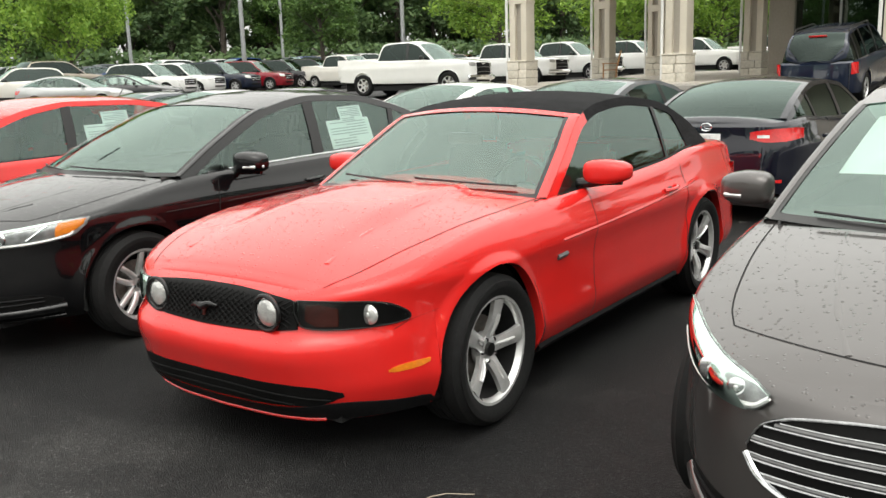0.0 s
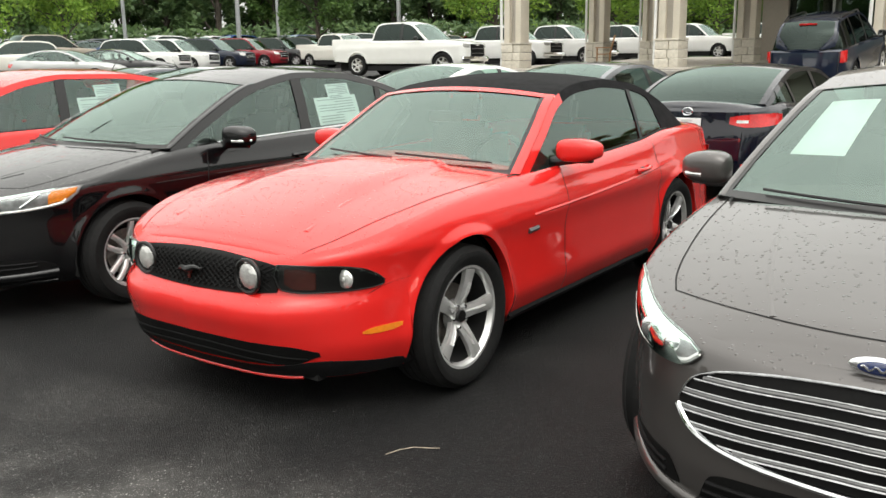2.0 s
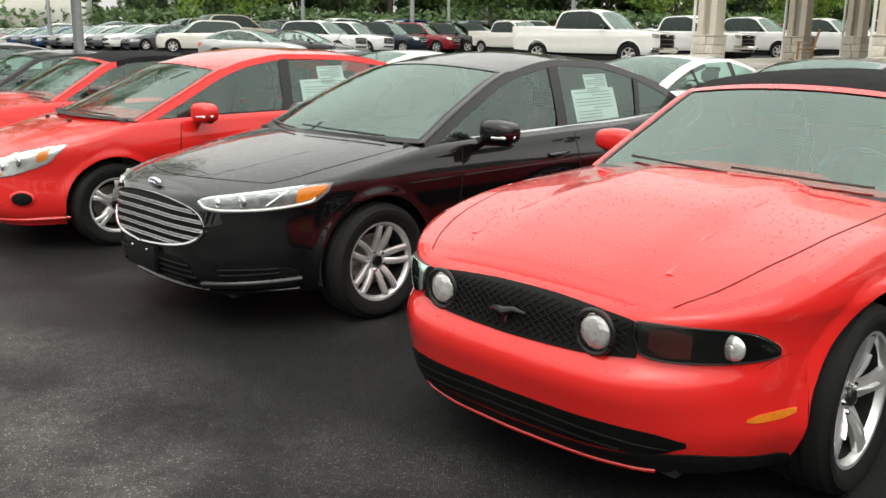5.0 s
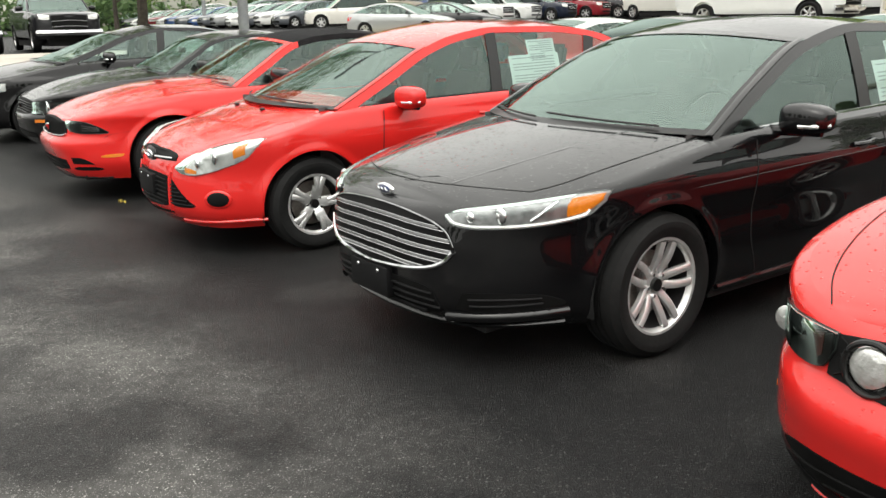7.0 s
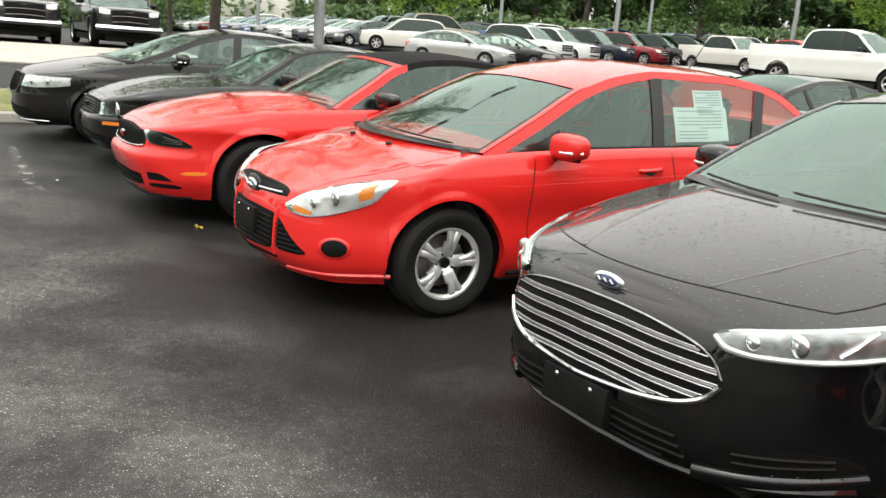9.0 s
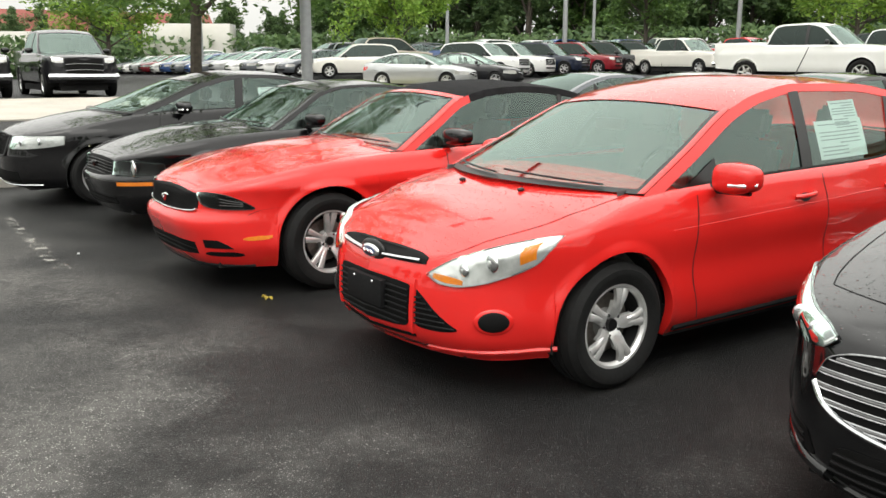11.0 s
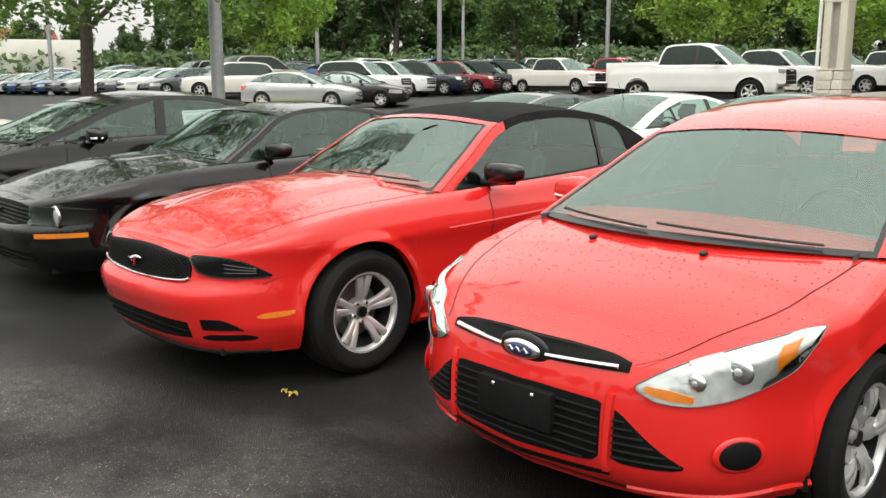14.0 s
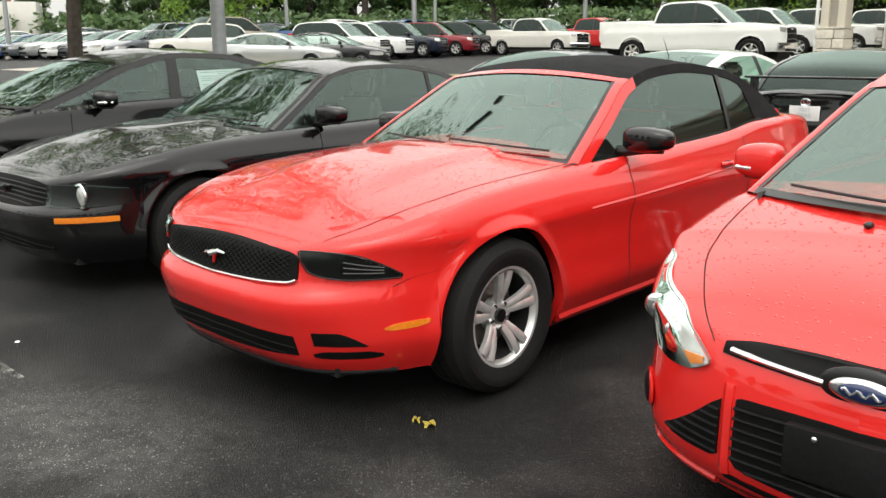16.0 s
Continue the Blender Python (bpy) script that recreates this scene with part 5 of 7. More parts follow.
def tree_meshes(seed, h, w, leafmat, leaves, size, clear, conic=0.0, thick=0.018, spread=1.0, floor_z=0.0, skirt=0):
    """Trunk with limbs, and a crown of loose leaf clumps."""
    r = random.Random(seed)
    verts, faces = [], []
    tips = []

    def limb(a, b, r0, r1):
        a, b = Vector(a), Vector(b)
        d = (b - a).normalized()
        u = d.orthogonal().normalized()
        v = d.cross(u)
        n = 7
        mid = a.lerp(b, 0.5) + Vector((r.uniform(-1, 1), r.uniform(-1, 1), 0)) * (b - a).length * 0.05
        base = len(verts)
        for p, q in ((a, r0), (mid, (r0 + r1) / 2), (b, r1)):
            for k in range(n):
                t = 2 * math.pi * k / n
                verts.append(p + u * q * math.cos(t) + v * q * math.sin(t))
        for i in range(2):
            for k in range(n):
                faces.append((base + i * n + k, base + i * n + (k + 1) % n, base + (i + 1) * n + (k + 1) % n, base + (i + 1) * n + k))
    tr = h * thick
    limb((0, 0, -0.2), (0, 0, clear), tr * 1.3, tr)
    limb((0, 0, clear), (r.uniform(-0.3, 0.3), r.uniform(-0.3, 0.3), h * 0.86), tr, tr * 0.25)
    n_limb = 16
    for i in range(n_limb):
        t = (i + 0.5) / n_limb
        z0 = clear + (h * 0.72 - clear) * t
        a = i * 2.4 + r.uniform(-0.4, 0.4)
        prof = (1 - t * conic) * math.sqrt(max(0.05, 1 - (2 * t - 0.75) ** 2 * 0.55))
        reach = w * 0.5 * prof * r.uniform(0.7, 1.0)
        e = Vector((math.cos(a) * reach, math.sin(a) * reach, z0 + (h - z0) * r.uniform(0.15, 0.42) * spread))
        limb((0, 0, z0), e, tr * 0.5 * (1 - 0.6 * t), tr * 0.08)
        for q in range(4):
            f = r.uniform(0.4, 1.0)
            p = Vector((0, 0, z0)).lerp(e, f)
            e2 = p + Vector((r.gauss(0, 1), r.gauss(0, 1), r.gauss(0.4, 0.7))) * w * 0.11
            limb(p, e2, tr * 0.14, tr * 0.04)
            tips.append((e2, w * r.uniform(0.09, 0.15)))
        tips.append((e, w * r.uniform(0.09, 0.16)))
    for i in range(7):
        tips.append((Vector((r.gauss(0, w * 0.08), r.gauss(0, w * 0.08), h * r.uniform(0.8, 0.97))), w * 0.09))
    for i in range(skirt):
        a = i * 2.4 + r.uniform(-0.5, 0.5)
        reach = w * 0.5 * r.uniform(0.25, 0.85)
        e = Vector((math.cos(a) * reach, math.sin(a) * reach, r.uniform(clear + 0.35, clear + 1.5)))
        limb((0, 0, clear + r.uniform(0.5, 1.5)), e, tr * 0.16, tr * 0.05)
        tips += [(e, w * r.uniform(0.07, 0.12))] * 2
    trunk = mesh_of(verts, faces, BARK)
    lv, lf = [], []
    for i in range(leaves):
        c, rad = tips[r.randrange(len(tips))]
        d = Vector((r.gauss(0, 1), r.gauss(0, 1), r.gauss(0, 0.8)))
        d = d.normalized() * rad * (r.random() ** 0.45)
        p = c + d
        if p.z < floor_z:
            continue
        u = Vector((r.gauss(0, 1), r.gauss(0, 1), r.gauss(0, 0.6))).normalized()
        v = u.orthogonal().normalized()
        v = (Matrix.Rotation(r.uniform(0, 6.28), 3, u) @ v)
        sz = size * r.uniform(0.6, 1.3)
        b = len(lv)
        lv += [p - u * sz, p + v * sz * 0.45, p + u * sz, p - v * sz * 0.45]
        lf.append((b, b + 1, b + 2, b + 3))
    crown = mesh_of(lv, lf, leafmat, smooth=False)
    return trunk, crown


def tree(x, y, meshes, label, scale=1.0, turn=0.0, group="", z=None, lean=(1, 1, 1)):
    t = thing("tree", Matrix.LocRotScale((x, y, ground_z(x, y) if z is None else z), Euler((0, 0, turn)), Vector(lean) * scale), label, "tree", group)
    put("trunk", meshes[0], t)
    put("crown", meshes[1], t)
    return t


near_tree = tree_meshes(3, 7.5, 5.6, GREEN, 15000, 0.06, 2.2, 0.0, 0.0115, 1.7, 2.3, 22)
tree(-10.0, 17.35, near_tree, "slender lot tree with a forked trunk and open green crown", 1.0, 0.4)
lime_tree = tree_meshes(8, 8.0, 9.5, LIME, 14000, 0.17, 1.6)
lot_tree = tree_meshes(11, 8.5, 7.5, LIME, 9000, 0.16, 2.0)
green_tree = tree_meshes(14, 9.0, 6.0, GREEN, 9000, 0.16, 1.5, 0.5)
tree(-15.8, 57.6, lime_tree, "broad light green lot tree behind the parked cars", 1.0, 0.3, lean=(0.7, 0.7, 1.0))
tree(11.5, 60, lot_tree, "light green lot tree behind the pickups", 1.0, 1.2)
tree(-0.5, 64, green_tree, "mid-green lot tree in the far lot", 0.95, 0.2)
tree(21, 62, lot_tree, "light green tree beyond the canopy", 0.95, 2.2)
tree(30, 66, lot_tree, "light green tree beyond the canopy", 1.0, 4.2)
tree(-38, 62, lot_tree, "light green lot tree in the far lot", 1.0, 0.9)
woods = [tree_meshes(20 + i, 15 + i, (8.5, 7.0, 9.5, 6.0)[i], (DARKGREEN, GREEN, DARKGREEN, DARKGREEN)[i], 8500, 0.30, 0.5, (0.3, 0.6, 0.1, 0.8)[i]) for i in range(4)]
rw = random.Random(5)
for row, dist in ((0, 88), (1, 94), (2, 101)):
    for i in range(34):
        a = radians(-62 + i * 3.55 + rw.uniform(-1, 1) + row * 1.2)
        d = dist + rw.uniform(-3, 4)
        tree(-2 + d * math.sin(a), 2 + d * math.cos(a), woods[rw.randrange(4)], "tall dark green woodland tree behind the lot", rw.uniform(0.8, 1.15) * (0.38 if a < radians(-17) else 0.95), rw.uniform(0, 6), "woodland edge")

# unseen tree ring behind the camera, added to darken reflections in the car paint
for i in range(30):
    a = radians(66 + i * 7.7)
    d = 62 + rw.uniform(-4, 4)
    tree(-2 + d * math.sin(a), 2 + d * math.cos(a), woods[i % 4], "tall dark green woodland tree behind the lot", rw.uniform(0.75, 1.0), rw.uniform(0, 6), "woodland edge")

# low growth that closes the wood's edge
r0 = random.Random(31)
lv, lf = [], []
for i in range(26000):
    a = radians(r0.uniform(-66, 66))
    d = 84 + r0.gauss(0, 1.2)
    x, y = -2 + d * math.sin(a), 2 + d * math.cos(a)
    top = 3.2 + 1.6 * noise.noise(Vector((x * 0.12, y * 0.12, 0)))
    z = ground_z(x, y) + r0.random() * top
    p = Vector((x, y, z))
    u = Vector((r0.gauss(0, 1), r0.gauss(0, 1), r0.gauss(0, 0.7))).normalized()
    v = u.orthogonal().normalized()
    sz = r0.uniform(0.2, 0.42)
    b = len(lv)
    lv += [p - u * sz, p + v * sz * 0.5, p + u * sz, p - v * sz * 0.5]
    lf.append((b, b + 1, b + 2, b + 3))
tagged(new("undergrowth", mesh_of(lv, lf, DARKGREEN, smooth=False)), "dense dark green undergrowth along the wood's edge", "undergrowth", kind="stuff")

# ---- the details of each car in the row ----


def round_lamp(car, sh, y, z, r, bezel=TRIM, off=0.012):
    c = sh.front(y, z, off)
    lamp = put("round_lamp", ellipsoid(c[0], y, z, 0.022, r, r, FOGGLASS, 28), car, "round clear lamp")
    ring = [(c[0] - 0.010, y + (r + 0.010) * math.cos(t), z + (r + 0.010) * math.sin(t)) for t in np.linspace(0, 2 * math.pi, 33)]
    put("lamp_ring", tube(ring, 0.009, bezel, 8), lamp)


def grille_bars(car, sh, cols, n, r, mat, off, name="grille_bar", dz=0.0):
    """Level bars across a grille opening given as columns (across, low, high)."""
    g = fan(cols, 61, 2)
    for v in np.linspace(0, 1, n + 2)[1:-1]:
        z0 = g[30][0][1] + (g[30][1][1] - g[30][0][1]) * v + dz
        ok = [q for q in g if q[0][1] + r * 1.5 < z0 - 0.10 * q[0][0] ** 2 < q[1][1] - r * 1.5]
        if len(ok) > 3:
            P = [sh.front(q[0][0], z0 - 0.10 * q[0][0] ** 2, off) for q in ok]
            put(name, tube(P, r, mat, 6), car)


def honeycomb(car, sh, cols, dy, off, mat):
    """Crossing thin bars that make a mesh grille."""
    g = fan(cols, 41, 2)
    a0, a1 = g[0][0][0], g[-1][0][0]
    aa = [q[0][0] for q in g]
    lo, hi = [q[0][1] for q in g], [q[1][1] for q in g]
    k = 0
    for a in np.arange(a0, a1, dy):
        for sg in (-1, 1):
            P = []
            for t in np.linspace(0, 1, 8):
                y = a + sg * (t - 0.5) * 0.18
                if a0 < y < a1:
                    z = np.interp(y, aa, lo) + (np.interp(y, aa, hi) - np.interp(y, aa, lo)) * t
                    P.append(sh.front(y, float(z), off))
            if len(P) > 2:
                put("mesh_strand", tube(P, 0.0028, MESH, 4), car)


def outline_bar(car, sh, cols, r, mat, off, part_of="full", name="grille_surround"):
    g = fan(cols, 41, 2)
    low, high = [q[0] for q in g], [q[1] for q in g]
    pts = {"full": low + high[::-1] + low[:1], "low": low, "high": high}[part_of]
    P = [sh.front(a, z, off) for a, z in pts]
    return put(name, tube(P, r, mat, 8), car)


def hood_line(car, sh, pts, side):
    """The shut line round the bonnet."""
    g = []
    f = spline(pts)
    for x in np.linspace(pts[0][0], pts[-1][0], 40):
        y = side * float(f(x))
        g.append([(x, y - 0.0025, sh.hood_z(x, y - 0.0025) + 0.0014), (x, y + 0.0025, sh.hood_z(x, y + 0.0025) + 0.0014)])
    put("bonnet_shut_line", grid_mesh(g, GAPSHADE, flip=True), car)


def headlamp(car, sh, cols, sg, inner, amber=None, dark=False, bulbs=(), housing=None):
    base = face_patch(car, sh, "headlamp", cols, TRIM if dark else housing or REFLECTOR, 0.004, 0.02, sg=sg, n=28, m=8, label="dark smoked headlamp" if dark else "clear headlamp with bright reflectors")
    if amber:
        face_patch(base, sh, "indicator", amber, AMBER, 0.008, 0.01, sg=sg, n=10, m=4, label="amber indicator")
    for y, z, r in bulbs:
        c = sh.front(sg * y, z, 0.006)
        put("lamp_bowl", ellipsoid(c[0] - 0.004, sg * y, z, 0.014, r, r * 0.9, FOGGLASS if dark else CHROME, 20), base)
        put("bulb", ellipsoid(c[0] - 0.017, sg * y, z, 0.005, r * 0.3, r * 0.3, FOGGLASS, 12), base)
    face_patch(base, sh, "lens", cols, SMOKELENS if dark else LENS, 0.020, 0.03, sg=sg, n=28, m=8, puff=0.012).visible_shadow = False
    g = fan(cols, 28, 2)
    P = [sh.front(sg * a, z, 0.010) for a, z in [q[0] for q in g] + [q[1] for q in g][::-1] + [g[0][0]]]
    put("lamp_edge", tube(P, 0.003 if dark else 0.0022, TRIM if dark else DARKALLOY, 5), base)
    return base


LAMPGREY = material("lamp_housing_grey", (0.30, 0.30, 0.30), 0.28, 0.6, scale=22, vary=0.5, bump=0.6, bump_scale=18)
LAMPWHITE = material("lamp_strip_white", (0.82, 0.82, 0.80), 0.25, coat=0.5, scale=30, vary=0.06)
SMOKED = material("smoked_red_lens", (0.07, 0.018, 0.014), 0.2, coat=0.6, scale=40, vary=0.3)


def pony_face(car, sh, kind):
    paint = RED
    if kind == "fogs":
        gr = [(-0.47, 0.592, 0.70), (-0.3, 0.578, 0.718), (0, 0.572, 0.728), (0.3, 0.578, 0.718), (0.47, 0.592, 0.70)]
        face_patch(car, sh, "grille", gr, MESH, 0.008, 0.03, sg=1, n=40, m=16)
        honeycomb(car, sh, [(-0.45, 0.60, 0.70), (0, 0.585, 0.72), (0.45, 0.60, 0.70)], 0.035, 0.011, TRIM)
        for y in (-0.34, 0.34):
            round_lamp(car, sh, y, 0.652, 0.060)
        hl = [(0.455, 0.66, 0.705), (0.49, 0.605, 0.706), (0.58, 0.592, 0.704), (0.67, 0.592, 0.700), (0.74, 0.594, 0.682), (0.772, 0.600, 0.648), (0.782, 0.606, 0.625)]
        low = [(-0.62, 0.315, 0.335), (-0.5, 0.275, 0.365), (0, 0.262, 0.375), (0.5, 0.275, 0.365), (0.62, 0.315, 0.335)]
        amb = None
    elif kind == "chrome":
        gr = [(-0.475, 0.60, 0.685), (-0.44, 0.588, 0.70), (-0.25, 0.577, 0.716), (0, 0.572, 0.722), (0.25, 0.577, 0.716), (0.44, 0.588, 0.70), (0.475, 0.60, 0.685)]
        face_patch(car, sh, "grille", gr, MESH, 0.008, 0.03, sg=1, n=40, m=14)
        honeycomb(car, sh, [(-0.45, 0.60, 0.695), (0, 0.585, 0.715), (0.45, 0.60, 0.695)], 0.035, 0.010, TRIM)
        outline_bar(car, sh, gr, 0.007, CHROME, 0.012, "low")
        hl = [(0.475, 0.70, 0.714), (0.525, 0.632, 0.716), (0.60, 0.612, 0.714), (0.67, 0.606, 0.704), (0.73, 0.606, 0.665), (0.768, 0.608, 0.622)]
        low = [(-0.47, 0.288, 0.372), (-0.3, 0.278, 0.378), (0, 0.272, 0.382), (0.3, 0.278, 0.378), (0.47, 0.288, 0.372)]
        amb = None
    else:
        gr = [(-0.46, 0.57, 0.69), (-0.3, 0.555, 0.71), (0, 0.55, 0.715), (0.3, 0.555, 0.71), (0.46, 0.57, 0.69)]
        face_patch(car, sh, "grille", gr, MESH, 0.006, 0.03, sg=1, n=40)
        grille_bars(car, sh, gr, 5, 0.004, TRIM, 0.010)
        hl = [(0.49, 0.57, 0.69), (0.58, 0.565, 0.695), (0.70, 0.562, 0.69), (0.80, 0.57, 0.67)]
        low = [(-0.5, 0.29, 0.35), (0, 0.27, 0.36), (0.5, 0.29, 0.35)]
        amb = None
        paint = BLACK
    # galloping badge as a plain shape in the middle of the grille
    c = sh.front(0, 0.64, 0.022)
    put("grille_badge", tube([(c[0], -0.075, 0.655), (c[0] - 0.004, -0.03, 0.66), (c[0] - 0.006, 0.01, 0.645), (c[0], 0.06, 0.65), (c[0], 0.085, 0.635)], [0.004, 0.010, 0.017, 0.010, 0.003], TRIM if kind != "chrome" else CHROME, 8), car, "small metal badge")
    put("grille_badge_bar", tube([(c[0], 0.0, 0.65), (c[0], 0.012, 0.605)], [0.012, 0.006], SMOKED if kind != "chrome" else TAILRED, 6), car)
    for sg in (-1, 1):
        if kind == "round":
            base = face_patch(car, sh, "headlamp", hl, TRIM, 0.004, 0.02, sg=sg)
            round_lamp(base, sh, sg * 0.66, 0.628, 0.062, CHROME)
            face_patch(base, sh, "lens", hl, LENS, 0.03, 0.03, sg=sg).visible_shadow = False
            face_patch(car, sh, "front_marker", [(0.56, 0.465, 0.50), (0.78, 0.47, 0.505)], AMBER, 0.01, 0.02, sg=sg, label="amber marker lamp")
        else:
            headlamp(car, sh, hl, sg, None, amb, True, [(0.695, 0.643, 0.046)] if kind == "fogs" else [])
            if kind == "fogs":
                face_patch(car, sh, "lamp_insert", [(0.50, 0.63, 0.69), (0.55, 0.604, 0.69), (0.61, 0.604, 0.672)], SMOKED, 0.010, 0.01, sg=sg, n=8, m=4)
            if kind == "chrome":
                for dz in (-0.022, 0.0, 0.022):
                    line_on(car, sh, "lamp_bar", [(0.635, 0.655 + dz), (0.735, 0.640 + dz * 0.5)], 0.003, DARKALLOY, sg=sg, off=0.010)
            face_patch(car, sh, "front_marker", [(0.745, 0.402, 0.410), (0.765, 0.396, 0.422), (0.80, 0.398, 0.426), (0.822, 0.41, 0.426)], AMBER, 0.006, 0.02, sg=sg, label="amber marker lamp")
    face_patch(car, sh, "lower_intake", low, MESH, 0.005, 0.03, sg=1, n=36, label="black lower intake")
    grille_bars(car, sh, low, 2, 0.004, MESH, 0.010, "intake_bar")
    if kind == "fogs":
        face_patch(car, sh, "chin_spoiler", [(-0.80, 0.2, 0.255), (-0.62, 0.205, 0.29), (-0.4, 0.20, 0.262), (0, 0.198, 0.25), (0.4, 0.20, 0.262), (0.62, 0.205, 0.29), (0.80, 0.2, 0.255)], PLASTIC, 0.012, 0.05, sg=1, n=50, label="matt black chin spoiler")
        line_on(car, sh, "chin_stripe", [(-0.52, 0.206), (-0.3, 0.200), (0, 0.198), (0.3, 0.200), (0.52, 0.206)], 0.009, RED, sg=1, off=0.010)
    if kind == "chrome":
        for sg in (-1, 1):
            face_patch(car, sh, "side_intake", [(0.545, 0.338, 0.395), (0.62, 0.338, 0.396), (0.67, 0.338, 0.372), (0.70, 0.336, 0.342)], MESH, 0.004, 0.02, sg=sg)
            face_patch(car, sh, "side_slot", [(0.53, 0.285, 0.30), (0.58, 0.280, 0.312), (0.69, 0.280, 0.314), (0.725, 0.288, 0.302)], MESH, 0.004, 0.02, sg=sg)
        line_on(car, sh, "chin_lip", [(-0.72, 0.21), (0, 0.205), (0.72, 0.21)], 0.012, PLASTIC, sg=1, off=0.004)
    # sides
    for sg in (-1, 1):
        seam(car, sh, [(1.0, 0.26), (1.0, 0.6), (1.02, 0.93)], sg)
        seam(car, sh, [(2.30, 0.30), (2.36, 0.6), (2.34, 0.97)], sg)
        seam(car, sh, [(-0.56, 0.57), (-0.48, 0.60), (-0.36, 0.615)], sg)
        hood_line(car, sh, [(-0.72, 0.53), (-0.60, 0.60), (-0.45, 0.65), (-0.1, 0.71), (0.4, 0.735), (0.66, 0.735)], sg)
        handle(car, sh, 2.08, 0.82, paint, sg)
        door_mirror(car, sh, 1.08, 1.035, BLACK if kind != "fogs" else RED, TRIM, sg, (0.085, 0.125, 0.065), 0.03, False)
        if kind != "round":
            line_on(car, sh, "rocker_trim", [(0.42, 0.235), (1.3, 0.235), (2.25, 0.245)], 0.02, PLASTIC if kind == "fogs" else RED, "side", sg, 0.0)
        if kind == "fogs":
            line_on(car, sh, "wing_badge", [(0.58, 0.66), (0.68, 0.665)], 0.014, DARKALLOY, "side", sg, 0.0, label="small grey wing badge")
        face_patch(car, sh, "tail_lamp", [(0.46, 0.72, 0.86), (0.65, 0.72, 0.87), (0.84, 0.73, 0.86)], TAILRED, 0.006, 0.02, "rear", sg)
    for sg in (-1, 1):
        line_on(car, sh, "side_crease", [(0.62, 0.74), (1.3, 0.755), (2.0, 0.785), (2.6, 0.83)], 0.022, paint, "side", sg, -0.0185)
        pts = [(x, sg * y, sh.hood_z(x, y) - 0.0245) for x, y in ((-0.58, 0.43), (-0.3, 0.40), (0.1, 0.375), (0.55, 0.36))]
        put("bonnet_crease", tube(pts, 0.028, paint, 16), car)
    wipers(car, sh, 0.70, [(-0.62, -0.05, 0.05), (-0.05, 0.52, 0.05)])
    q = [(3.56 - 0.16 * (y / 0.6) ** 2, y, 1.035 + 0.03 * (1 - (y / 0.6) ** 2)) for y in np.linspace(-0.6, 0.6, 17)]
    put("boot_spoiler", tube(q, 0.028, paint, 8), car)


